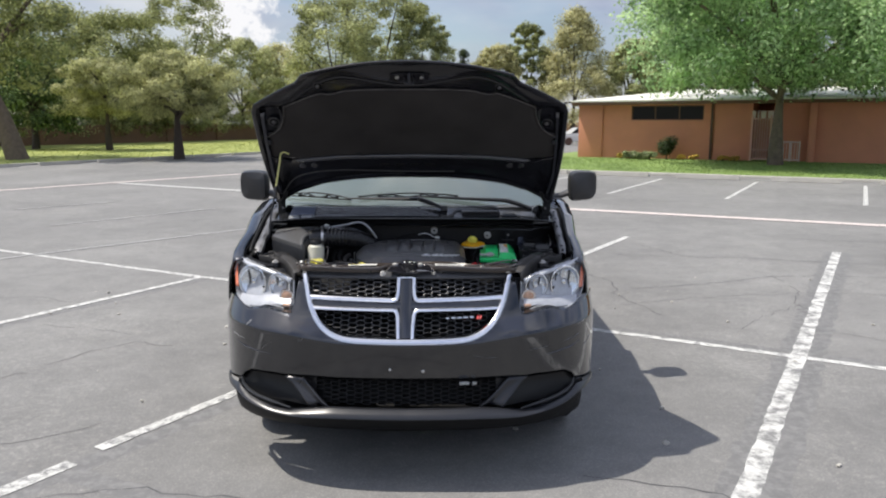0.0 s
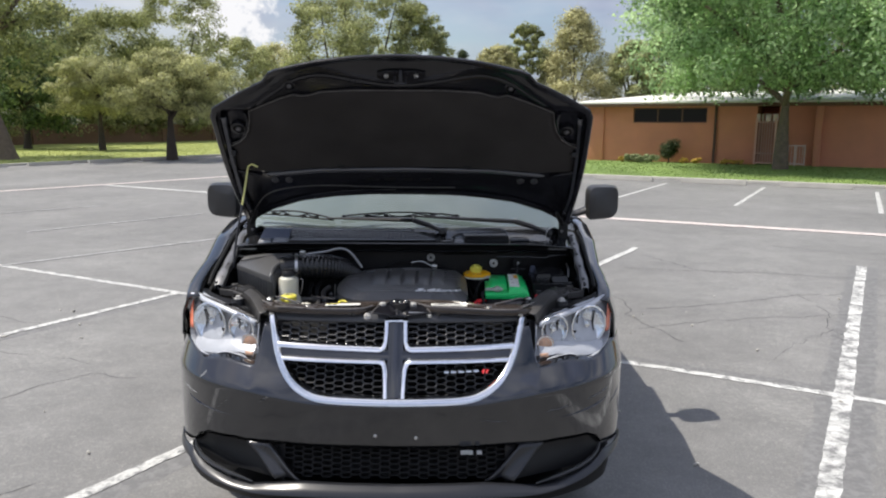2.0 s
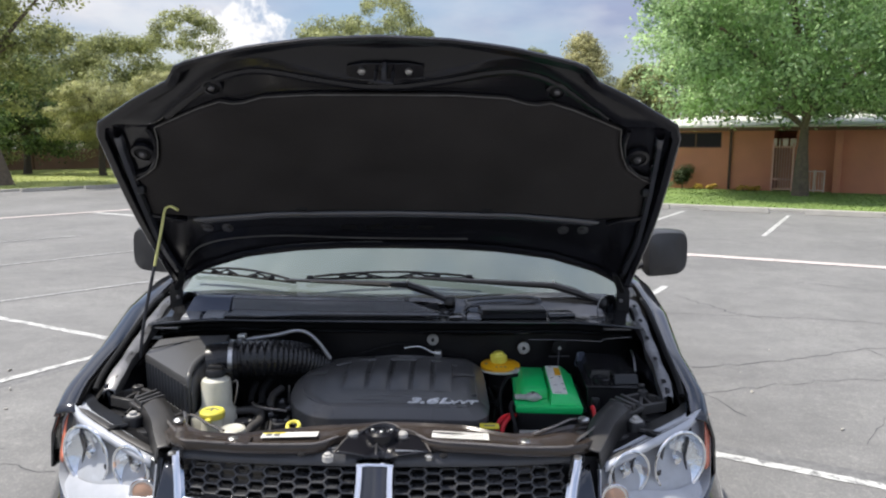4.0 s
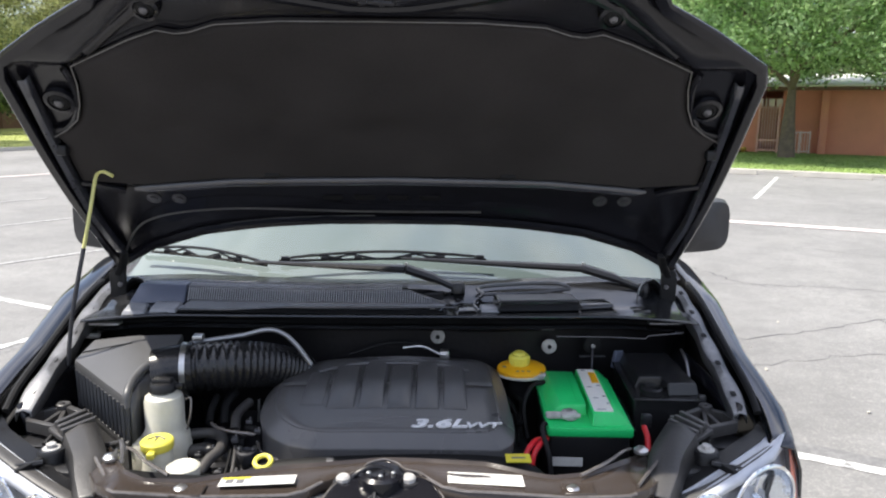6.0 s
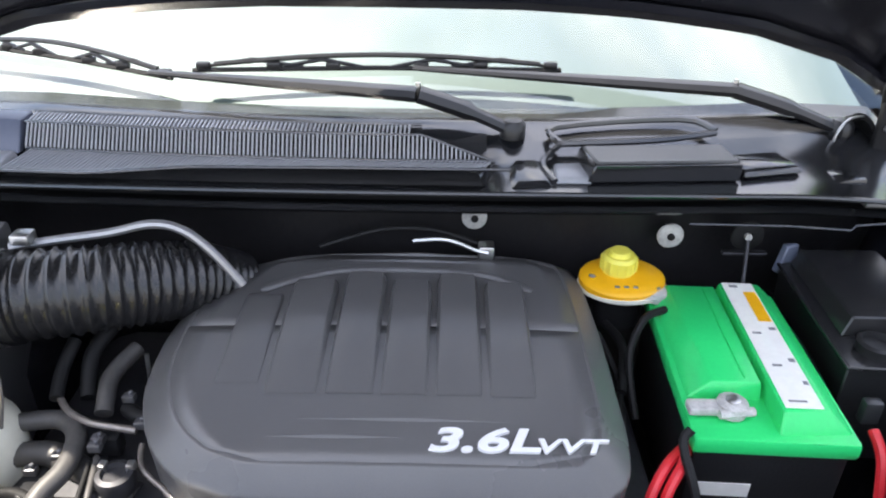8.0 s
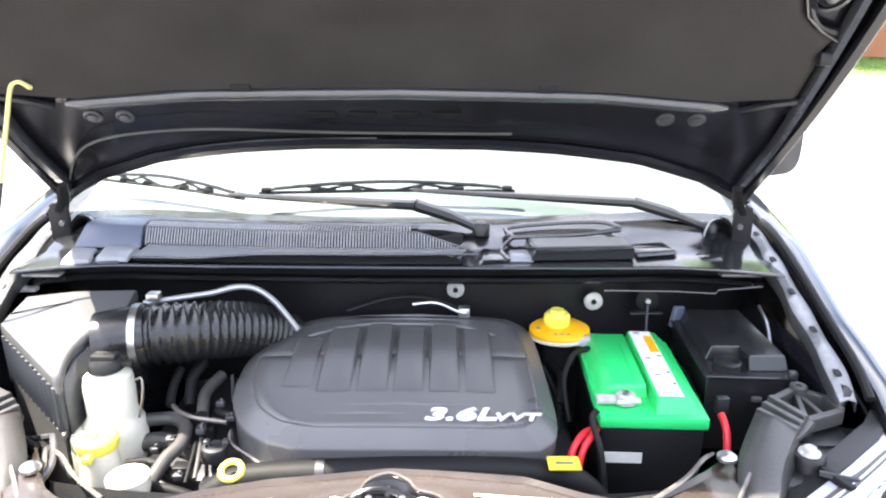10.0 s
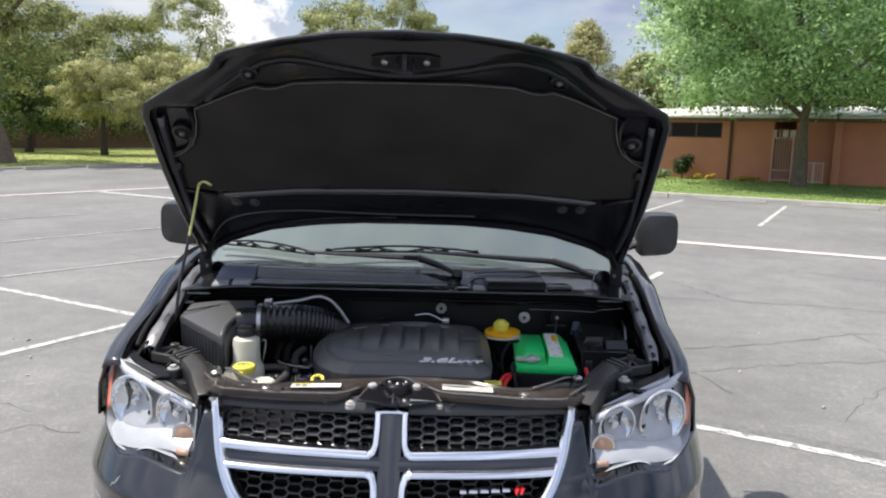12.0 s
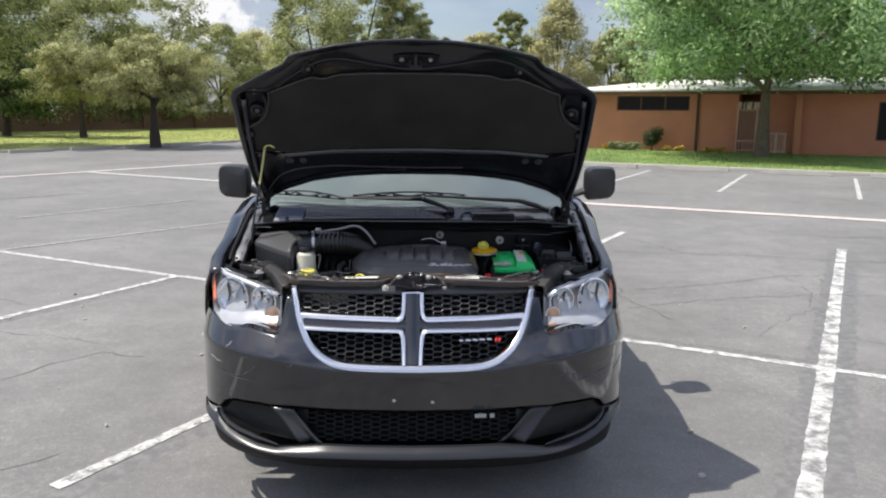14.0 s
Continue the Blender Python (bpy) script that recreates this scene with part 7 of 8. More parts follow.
part("clamp_screw", box(-0.490, -0.465, 4.55, 4.575, 1.215, 1.23, 0.003), STEEL, HOSE)
PA, PB, PC, PD, PE, PF, PG = (-0.785, 4.553, 1.165), (-0.772, 4.636, 1.190), (-0.672, 4.636, 1.202), (-0.545, 4.636, 1.206), (-0.536, 4.490, 1.172), (-0.572, 4.470, 1.178), (-0.587, 4.363, 1.147)
SA, SB = (-0.780, 4.582, 1.174), (-0.656, 4.590, 1.197)
lid_loop = [PA, PG, PF, PE, PD, PC, PB]
bx = bmesh.new()
for face in ((PA, PG, PF, SB), (PA, SB, PC, PB), (PC, SB, PF, PE, PD)):
    bx.faces.new([bx.verts.new(p) for p in face])
cx, cy = -0.665, 4.53
rows = []
for f, dz in ((1.0, 0.0), (1.018, -0.004), (1.022, -0.020), (1.0, -0.024), (0.985, -0.110), (1.03, -0.112), (1.03, -0.124), (0.98, -0.128), (0.97, -0.30)):
    rows.append([(cx + (x - cx) * f, cy + (y - cy) * f, z + dz) for x, y, z in lid_loop])
bx = joined(bx, grid(rows, closed=True))
bmesh.ops.remove_doubles(bx, verts=bx.verts[:], dist=0.0004)
bmesh.ops.recalc_face_normals(bx, faces=bx.faces)
AB = part("air_box", bx, AIRBOX, VAN, "grey-black ribbed air filter box")
part("box_seam", tube([(SA[0], SA[1], SA[2] + 0.001), (-0.72, 4.586, 1.187), (SB[0], SB[1], SB[2] + 0.001)], 0.0016, 5), RUBBER, AB)
for (x0, y0, z0), (x1, y1, z1), n in ((PA, PG, 13), (PG, PF, 6), (PF, PE, 2), (PE, PD, 7), (PB, PA, 4)):
    for k in range(n):
        f = (k + 0.5) / n
        x, y, z = x0 + (x1 - x0) * f, y0 + (y1 - y0) * f, z0 + (z1 - z0) * f
        part("box_rib", tube([(cx + (x - cx) * 1.0, cy + (y - cy) * 1.0, z - 0.110), (cx + (x - cx) * 1.014, cy + (y - cy) * 1.014, z - 0.022)], 0.0050, 5), AIRBOX, AB, smooth=False)
part("snout", tube(smooth_curve([(-0.580, 4.362, 1.120), (-0.583, 4.372, 1.148), (-0.585, 4.42, 1.168), (-0.568, 4.466, 1.184), (-0.540, 4.485, 1.182)], 5), [0.007] * 4 + [0.010] * 13 + [0.012] * 4, 10), AIRBOX, AB)
part("snout_wall", grid([[(-0.574, 4.372, z), (-0.572, 4.42, z + 0.018), (-0.556, 4.464, z + 0.030), (-0.530, 4.478, z + 0.028)] for z in (1.02, 1.08, 1.14)]), AIRBOX, AB, thick=0.006)
part("coolant_pipe", tube(smooth_curve([(-0.50, 4.565, 1.206), (-0.44, 4.57, 1.215), (-0.368, 4.572, 1.226), (-0.309, 4.572, 1.240), (-0.270, 4.572, 1.232), (-0.236, 4.570, 1.203), (-0.198, 4.568, 1.150)], 8), 0.0062, 8), ALUMINIUM, VAN, "thin bent metal pipe over the hose")

# bottles
CB = part("coolant_bottle", lathe([(0.050, 0.90), (0.056, 0.93), (0.057, 1.02), (0.054, 1.038), (0.046, 1.052), (0.044, 1.060), (0.044, 1.120), (0.041, 1.133), (0.028, 1.141), (0.024, 1.146)], (-0.513, 4.405, 0), 24), WHITE_PLASTIC, VAN, "milky white plastic fluid bottle")
part("bottle_foot", prism([(-0.585, 4.36), (-0.475, 4.36), (-0.470, 4.43), (-0.58, 4.44)], 0.90, 1.034, 0.016), WHITE_PLASTIC, CB)
cap = lathe([(0.027, 1.143), (0.032, 1.147), (0.031, 1.160), (0.026, 1.166), (0.008, 1.168)], (-0.513, 4.405, 0), 14)
part("bottle_cap", joined(cap, box(-0.535, -0.490, 4.392, 4.416, 1.160, 1.176, 0.004), box(-0.49, -0.465, 4.40, 4.412, 1.150, 1.162, 0.003)), PLASTIC, CB, "black screw cap")
WB = part("washer_neck", lathe([(0.040, 0.92), (0.036, 1.0), (0.031, 1.04), (0.031, 1.060)], (-0.489, 4.289, 0), 20), WHITE_PLASTIC, VAN, "milky washer filler neck with a yellow cap")
part("washer_cap", lathe([(0.033, 1.058), (0.035, 1.062), (0.035, 1.076), (0.031, 1.080), (0.006, 1.0805)], (-0.489, 4.289, 0), 24), YELLOW, WB, "yellow washer fluid cap")
part("cap_tab", box(-0.496, -0.480, 4.240, 4.256, 1.054, 1.068, 0.003), YELLOW, WB)
part("cap_mark", tube([(-0.508, 4.285, 1.0815), (-0.489, 4.30, 1.0815), (-0.470, 4.285, 1.0815)], 0.0018, 5), PRINT, WB)
part("cap_mark", tube([(-0.489, 4.278, 1.0815), (-0.489, 4.298, 1.0815)], 0.0016, 5), PRINT, WB)
part("recovery_cap", lathe([(0.030, 1.02), (0.034, 1.04), (0.034, 1.056), (0.028, 1.060), (0.022, 1.056), (0.006, 1.056)], (-0.408, 4.212, 0), 20), WHITE_PLASTIC, VAN, "flat white filler cap")
def higher(bm):
    """Shifts a brake reservoir part up and forward to fit the camera's view."""
    bm.transform(Matrix.Translation((-0.003, -0.010, 0.016)))
    return bm


OR = part("brake_reservoir", higher(lathe([(0.036, 1.0), (0.040, 1.060), (0.046, 1.072)], (0.355, 4.700, 0), 24, Matrix.Diagonal((1.05, 0.72, 1, 1)))), PLASTIC, VAN, "brake fluid reservoir with orange collar and yellow cap")
collar = lathe([(0.058, 1.072), (0.063, 1.076), (0.063, 1.085), (0.057, 1.089), (0.028, 1.092)], (0, 0, 0), 32, Matrix.Diagonal((1.05, 0.78, 1, 1)))
collar.transform(Matrix.Translation((0.355, 4.695, 0.0)) @ Matrix.Translation((0, 0, 1.08)) @ pose(0, 0, 0, 9) @ Matrix.Translation((0, 0, -1.08)))
part("reservoir_collar", higher(collar), ORANGE, OR, "orange reservoir collar")
part("reservoir_lip", higher(lathe([(0.060, 1.062), (0.066, 1.066), (0.066, 1.0715), (0.060, 1.073)], (0.357, 4.697, 0), 28, Matrix.Diagonal((1.05, 0.80, 1, 1)))), WHITE_PLASTIC, OR, "milky rim below the collar")
part("collar_hole", higher(lathe([(0.006, 1.086), (0.006, 1.0895), (0.003, 1.090)], (0.308, 4.690, 0), 10)), PRINT, OR)
part("reservoir_cap", higher(lathe([(0.025, 1.090), (0.027, 1.094), (0.027, 1.114), (0.023, 1.119), (0.017, 1.119), (0.015, 1.126), (0.004, 1.127)], (0.350, 4.705, 0), 20)), YELLOW, OR, "yellow knurled cap")
for k in range(14):
    a = 2 * math.pi * k / 14
    part("cap_grip", higher(tube([(0.350 + 0.027 * math.cos(a), 4.705 + 0.027 * math.sin(a), 1.095), (0.350 + 0.027 * math.cos(a), 4.705 + 0.027 * math.sin(a), 1.113)], 0.0022, 5)), YELLOW, OR)
for k in range(3):
    part("collar_mark", higher(box(0.338 + 0.014 * k, 0.345 + 0.014 * k, 4.661, 4.665, 1.0845, 1.0868)), PRINT, OR)

# battery
turnb = Matrix.Translation((0.482, 4.520, 0)) @ pose(0, 0, 0, 0, 0, -2.5)


def bat_box(x0, x1, y0, y1, z0, z1, bevel=0.006):
    b = box(x0, x1, y0, y1, z0, z1, bevel)
    b.transform(turnb)
    return b


BAT = part("battery", bat_box(-0.093, 0.093, -0.150, 0.160, 0.88, 1.048), PLASTIC, VAN, "car battery with a bright green lid and black case")
part("battery_lid", bat_box(-0.099, 0.099, -0.158, 0.168, 1.049, 1.074), GREEN, BAT, "bright green battery lid")


def bat_wedge(low, high, z0, z1):
    b = wedge(low, high, z0, z1)
    b.transform(turnb)
    return b


part("lid_step", bat_wedge([(-0.093, -0.085), (0.002, -0.085), (0.002, 0.155), (-0.093, 0.155)], [(-0.062, -0.078), (0.0, -0.078), (0.0, 0.148), (-0.070, 0.148)], 1.072, 1.097), GREEN, BAT)
part("lid_step", bat_wedge([(0.004, -0.148), (0.095, -0.140), (0.095, 0.160), (0.004, 0.160)], [(0.008, -0.135), (0.062, -0.130), (0.066, 0.152), (0.008, 0.152)], 1.072, 1.101), GREEN, BAT)
part("lid_groove", bat_box(-0.020, -0.0175, -0.07, 0.14, 1.0965, 1.0982, 0.0005), GREEN, BAT)
lb = part("battery_label", bat_box(0.011, 0.056, -0.128, 0.150, 1.1015, 1.1025, 0.0), LABEL, BAT, "white printed battery label")
for k, (x0, x1, a, b, m) in enumerate(((0.036, 0.054, 0.05, 0.125, ORANGE), (0.020, 0.032, 0.137, 0.144, PRINT), (0.044, 0.053, 0.03, 0.036, PRINT), (0.046, 0.054, -0.04, -0.033, PRINT), (0.022, 0.034, -0.05, -0.046, PRINT), (0.048, 0.054, -0.085, -0.078, PRINT), (0.018, 0.030, 0.02, 0.024, PRINT), (0.018, 0.040, -0.118, -0.115, PRINT))):
    part("label_mark", bat_box(x0, x1, a, b, 1.1026, 1.1031, 0.0), m, lb)
part("front_sticker", bat_box(-0.085, -0.015, -0.1525, -0.1512, 0.975, 0.997, 0.0), LABEL, BAT)
part("lid_vent", lathe([(0.006, 1.073), (0.006, 1.076), (0.003, 1.077)], turnb @ Vector((0.075, -0.115, 0)), 10), PRINT, BAT)
for x, y in ((-0.045, -0.112), (-0.090, 0.138)):
    c = turnb @ Vector((x, y, 0))
    tp = part("terminal", lathe([(0.010, 1.07), (0.009, 1.098), (0.006, 1.100)], c, 14), STEEL, BAT)
    cl = joined(lathe([(0.019, 1.078), (0.019, 1.093), (0.012, 1.096)], c, 14), box(c.x - 0.055, c.x - 0.008, c.y - 0.012, c.y + 0.010, 1.079, 1.091, 0.004), tube([(c.x - 0.02, c.y - 0.016, 1.087), (c.x + 0.024, c.y - 0.010, 1.087)], 0.006, 6))
    part("terminal_clamp", cl, LEAD, BAT, "grey metal terminal clamp")
part("clamp_cable", tube(smooth_curve([(0.372, 4.37, 1.085), (0.362, 4.36, 1.07), (0.372, 4.32, 1.03), (0.378, 4.30, 0.97)], 6), 0.006, 8), RUBBER, BAT)
for dx in (0.0, 0.018):
    part("red_cable", tube(smooth_curve([(0.375 + dx * 0.3, 4.39, 1.035), (0.345 + dx, 4.352, 1.046), (0.322 + dx, 4.322, 1.03), (0.312 + dx, 4.305, 0.98)], 6), 0.0065, 8), RED_CABLE, VAN, "bright red battery cable")
part("red_cable", tube(smooth_curve([(0.608, 4.40, 1.06), (0.610, 4.37, 1.04), (0.605, 4.34, 0.99)], 5), 0.007, 8), RED_CABLE, VAN, "bright red battery cable")
part("ground_cable", tube(smooth_curve([(0.405, 4.62, 1.085), (0.37, 4.60, 1.08), (0.345, 4.56, 1.04), (0.35, 4.5, 0.98)], 6), 0.006, 8), RUBBER, VAN, "black battery cable")
part("hold_rod", tube([(0.556, 4.735, 1.14), (0.545, 4.69, 1.07)], 0.0032, 6), DARK_METAL, BAT)

# fuse box
FB = part("fuse_box", wedge([(0.612, 4.485), (0.76, 4.475), (0.765, 4.735), (0.625, 4.735)], [(0.606, 4.480), (0.768, 4.470), (0.770, 4.738), (0.618, 4.738)], 0.93, 1.092), PLASTIC, VAN, "black power distribution box with a stepped lid")
part("fuse_rim", prism([(0.602, 4.474), (0.774, 4.464), (0.776, 4.742), (0.614, 4.742)], 1.092, 1.099, 0.002, 1), GLOSS_LID, FB)
part("fuse_lid", wedge([(0.622, 4.540), (0.690, 4.540), (0.693, 4.492), (0.770, 4.492), (0.768, 4.738), (0.632, 4.738)], [(0.634, 4.545), (0.690, 4.545), (0.694, 4.503), (0.764, 4.503), (0.760, 4.733), (0.642, 4.733)], 1.099, 1.128), GLOSS_LID, FB, "glossy black lid", smooth=False)
part("fuse_socket", lathe([(0.026, 1.099), (0.027, 1.112), (0.022, 1.115), (0.020, 1.106)], (0.655, 4.510, 0), 18), PLASTIC, FB)
part("fuse_latch", box(0.764, 0.782, 4.475, 4.49, 1.085, 1.105, 0.003), PLASTIC_GREY, FB)
part("fuse_latch", box(0.690, 0.71, 4.458, 4.468, 1.05, 1.06, 0.003), STEEL, FB)
part("plug", box(0.612, 0.636, 4.43, 4.446, 1.04, 1.075, 0.004), PLASTIC_GREY, FB)
part("inner_bracket", wedge([(0.615, 4.735), (0.65, 4.745), (0.64, 4.75), (0.61, 4.748)], [(0.622, 4.735), (0.645, 4.745), (0.64, 4.75), (0.618, 4.748)], 1.08, 1.13), COWL_BLUE, FB)
part("edge_wire", tube(smooth_curve([(0.788, 4.62, 1.10), (0.792, 4.66, 1.13), (0.79, 4.70, 1.15)], 4), 0.004, 6), STEEL, FB)

# firewall studs and clutter
for x, z, r in ((0.124, 1.168, 0.020), (0.436, 1.141, 0.021), (0.558, 1.143, 0.026)):
    disc = part("firewall_washer", disc_on_wall(x, 4.748, z, r, 0.006), LEAD if r < 0.025 else RUBBER, VAN, "round washer on the firewall")
    part("washer_hole", lathe([(0.006, 0), (0.006, 0.009), (0.003, 0.010)], (x, 4.748, z), 10, Matrix.Rotation(math.pi / 2, 4, "X")), RUBBER if r < 0.025 else LEAD, disc)
part("firewall_pad", box(0.522, 0.594, 4.738, 4.75, 1.110, 1.116, 0.002), DARK_METAL, VAN)
part("vacuum_line", tube(smooth_curve([(0.03, 4.70, 1.15), (0.08, 4.69, 1.158), (0.125, 4.70, 1.135), (0.145, 4.70, 1.13)], 6), 0.0032, 6), STEEL, VAN)
part("wire_loom", tube(smooth_curve([(-0.12, 4.73, 1.12), (-0.02, 4.735, 1.15), (0.06, 4.735, 1.15), (0.13, 4.73, 1.13)], 6), 0.004, 6), RUBBER, VAN)
part("bracket", box(0.13, 0.155, 4.70, 4.725, 1.115, 1.14, 0.004), STEEL, VAN)
for pts, r, m in (([(-0.49, 4.418, 1.025), (-0.449, 4.428, 1.027), (-0.410, 4.429, 1.027), (-0.382, 4.403, 1.026), (-0.375, 4.354, 1.022), (-0.390, 4.318, 1.015), (-0.402, 4.27, 1.0)], 0.0125, HOSE_DUSTY), ([(-0.48, 4.400, 0.99), (-0.42, 4.398, 1.0), (-0.36, 4.375, 0.99), (-0.30, 4.36, 0.97)], 0.016, HOSE_DUSTY),
                  ([(-0.432, 4.468, 1.045), (-0.407, 4.437, 1.040), (-0.370, 4.414, 1.040), (-0.332, 4.407, 1.038), (-0.305, 4.404, 1.036)], 0.005, EDGE_GLOSS), ([(-0.425, 4.450, 1.045), (-0.432, 4.49, 1.06), (-0.428, 4.53, 1.08)], 0.009, RUBBER),
                  ([(-0.395, 4.47, 1.03), (-0.405, 4.52, 1.06), (-0.39, 4.56, 1.08)], 0.011, RUBBER), ([(-0.362, 4.44, 1.03), (-0.368, 4.49, 1.05), (-0.35, 4.54, 1.06)], 0.012, HOSE_DUSTY),
                  ([(-0.344, 4.372, 1.022), (-0.333, 4.320, 1.018), (-0.327, 4.275, 1.005)], 0.004, HOSE_DUSTY), ([(-0.352, 4.366, 1.018), (-0.345, 4.315, 1.012), (-0.342, 4.27, 1.0)], 0.0035, RUBBER),
                  ([(-0.297, 4.394, 1.022), (-0.285, 4.36, 1.018), (-0.245, 4.326, 1.016), (-0.206, 4.294, 1.01)], 0.004, EDGE_GLOSS), ([(-0.335, 4.45, 1.03), (-0.31, 4.43, 1.035), (-0.285, 4.43, 1.03)], 0.010, RUBBER),
                  ([(-0.44, 4.25, 1.01), (-0.36, 4.235, 1.015), (-0.30, 4.225, 1.0)], 0.009, RUBBER), ([(-0.47, 4.34, 0.99), (-0.42, 4.33, 1.0), (-0.37, 4.30, 0.99)], 0.008, RUBBER),
                  ([(0.33, 4.66, 1.03), (0.345, 4.60, 1.03), (0.33, 4.52, 1.01)], 0.007, RUBBER), ([(0.31, 4.62, 1.04), (0.33, 4.55, 1.01), (0.32, 4.45, 0.99)], 0.005, RUBBER), ([(0.60, 4.45, 1.02), (0.595, 4.55, 1.05), (0.60, 4.66, 1.04)], 0.007, RUBBER),
                  ([(-0.74, 4.30, 1.06), (-0.72, 4.34, 1.075), (-0.66, 4.33, 1.06), (-0.60, 4.30, 1.05)], 0.006, RUBBER), ([(-0.462, 4.40, 1.125), (-0.448, 4.395, 1.13), (-0.446, 4.385, 1.10), (-0.455, 4.38, 1.06)], 0.0025, EDGE_GLOSS)):
    part("rubber_hose", tube(smooth_curve(pts, 6), r, 12), m, VAN, "black rubber hose" if m is RUBBER else "dusty grey hose or line")
dial = part("sensor_cap", lathe([(0.022, 1.000), (0.024, 1.018), (0.022, 1.024), (0.016, 1.026), (0.014, 1.020), (0.004, 1.020)], (-0.312, 4.345, 0), 18), DARK_METAL, VAN, "round dark sensor cap with bright rim")
for a in (0.6, 2.6):
    part("cap_clip", box(-0.312 + 0.020 * math.cos(a) - 0.005, -0.312 + 0.020 * math.cos(a) + 0.005, 4.345 + 0.020 * math.sin(a) - 0.006, 4.345 + 0.020 * math.sin(a) + 0.006, 1.018, 1.030, 0.002), STEEL, dial)
for x, y, z in ((-0.330, 4.452, 1.048), (-0.300, 4.410, 1.042), (-0.345, 4.376, 1.036), (-0.35, 4.395, 1.03), (-0.40, 4.385, 1.01), (-0.43, 4.37, 1.0), (-0.27, 4.30, 1.0), (-0.36, 4.29, 1.0)):
    part("pipe_clip", joined(box(x - 0.008, x + 0.008, y - 0.006, y + 0.006, z - 0.006, z + 0.005, 0.002), lathe([(0.003, 0), (0.003, 0.010), (0.002, 0.011)], (x + 0.003, y, z), 8)), BOLT_DARK, VAN)
part("cover_stud", tube([(-0.318, 4.49, 1.03), (-0.316, 4.495, 1.085)], 0.003, 6), STEEL, VAN)
part("wire_loom", tube(smooth_curve([(-0.66, 4.37, 1.02), (-0.60, 4.34, 1.045), (-0.575, 4.31, 1.06), (-0.56, 4.27, 1.04), (-0.57, 4.24, 1.02)], 6), 0.006, 8), BOLT_DARK, VAN)
part("wire_loom", tube(smooth_curve([(-0.63, 4.36, 1.03), (-0.59, 4.335, 1.03), (-0.585, 4.30, 1.045), (-0.565, 4.25, 1.03)], 6), 0.004, 8), STEEL, VAN)
for x, y, z, w in ((-0.36, 4.31, 0.995, 0.015), (-0.41, 4.335, 0.99, 0.016), (-0.30, 4.265, 1.0, 0.012), (-0.345, 4.41, 1.01, 0.014)):
    part("connector", box(x - w, x + w, y - w * 0.8, y + w * 0.8, z - w, z + w, 0.003), PLASTIC, VAN)
ring = [[(-0.243 + (0.0165 + 0.0055 * math.cos(b)) * math.cos(a), 4.216 + (0.0165 + 0.0055 * math.cos(b)) * math.sin(a) * 0.9, 1.064 + 0.0055 * math.sin(b) + 0.4 * (0.0165 * math.sin(a))) for b in [2 * math.pi * j / 8 for j in range(8)]] for a in [2 * math.pi * k / 20 for k in range(20)]]
part("dipstick_ring", grid(ring, closed=True, loop=True), YELLOW, VAN, "yellow dipstick ring")
part("dipstick_tube", tube([(-0.243, 4.225, 1.05), (-0.25, 4.25, 0.95)], 0.006, 6), DARK_METAL, VAN)
part("radiator_hose", tube(smooth_curve([(-0.30, 4.25, 0.99), (-0.24, 4.262, 1.015), (-0.08, 4.262, 1.028), (0.15, 4.268, 1.030), (0.30, 4.27, 1.015), (0.36, 4.27, 0.97)], 8), 0.024, 14), RUBBER, VAN, "black radiator hose in front of the engine")
part("hose_band", tube([(-0.115, 4.262, 1.026), (-0.10, 4.262, 1.027)], 0.026, 14), DARK_METAL, VAN)

# radiator core support
back = [(-0.58, 4.27), (-0.54, 4.20), (-0.49, 4.13), (-0.44, 4.098), (-0.353, 4.100), (-0.264, 4.141), (-0.167, 4.170), (0.012, 4.190), (0.219, 4.167), (0.300, 4.130), (0.345, 4.117), (0.42, 4.136), (0.50, 4.19), (0.56, 4.25), (0.58, 4.27)]
fore = [(-0.58, 4.16), (-0.53, 4.08), (-0.48, 4.043), (-0.34, 4.034), (-0.16, 4.046), (-0.13, 4.06), (-0.10, 4.095), (-0.06, 4.112), (0.06, 4.115), (0.10, 4.098), (0.13, 4.062), (0.17, 4.046), (0.36, 4.032), (0.48, 4.043), (0.53, 4.08), (0.58, 4.16)]
rows = []
xs = [-0.58 + 1.16 * k / 80 for k in range(81)]
for f, dz in ((-0.03, -0.020), (-0.01, -0.004), (0.03, 0.003), (0.10, 0.0), (0.5, 0.003), (0.9, -0.002), (0.97, 0.004), (1.0, 0.002), (1.02, -0.03)):
    rows.append([(x, lerp_table(x, fore) + (lerp_table(x, back) - lerp_table(x, fore)) * f, 1.085 + dz + 0.004 * math.sin(x * 9) - 0.02 * max(0, abs(x) - 0.5) / 0.08) for x in xs])
CS = part("core_support", grid(rows), BRONZE, VAN, "brown-black glossy core support panel behind the grille", thick=0.004)
# pale tubes stand in for the highlights along the panel's edges
for line in ([(x, lerp_table(x, fore) + 0.002, 1.088 + 0.004 * math.sin(x * 9) - 0.02 * max(0, abs(x) - 0.5) / 0.08) for x in xs[6:34]], [(x, lerp_table(x, fore) + 0.002, 1.088 + 0.004 * math.sin(x * 9) - 0.02 * max(0, abs(x) - 0.5) / 0.08) for x in xs[47:75]]):
    part("support_edge", tube(line, 0.0035, 6), EDGE_GLOSS, CS, "pale bead with the panel edge's highlight in its colour")
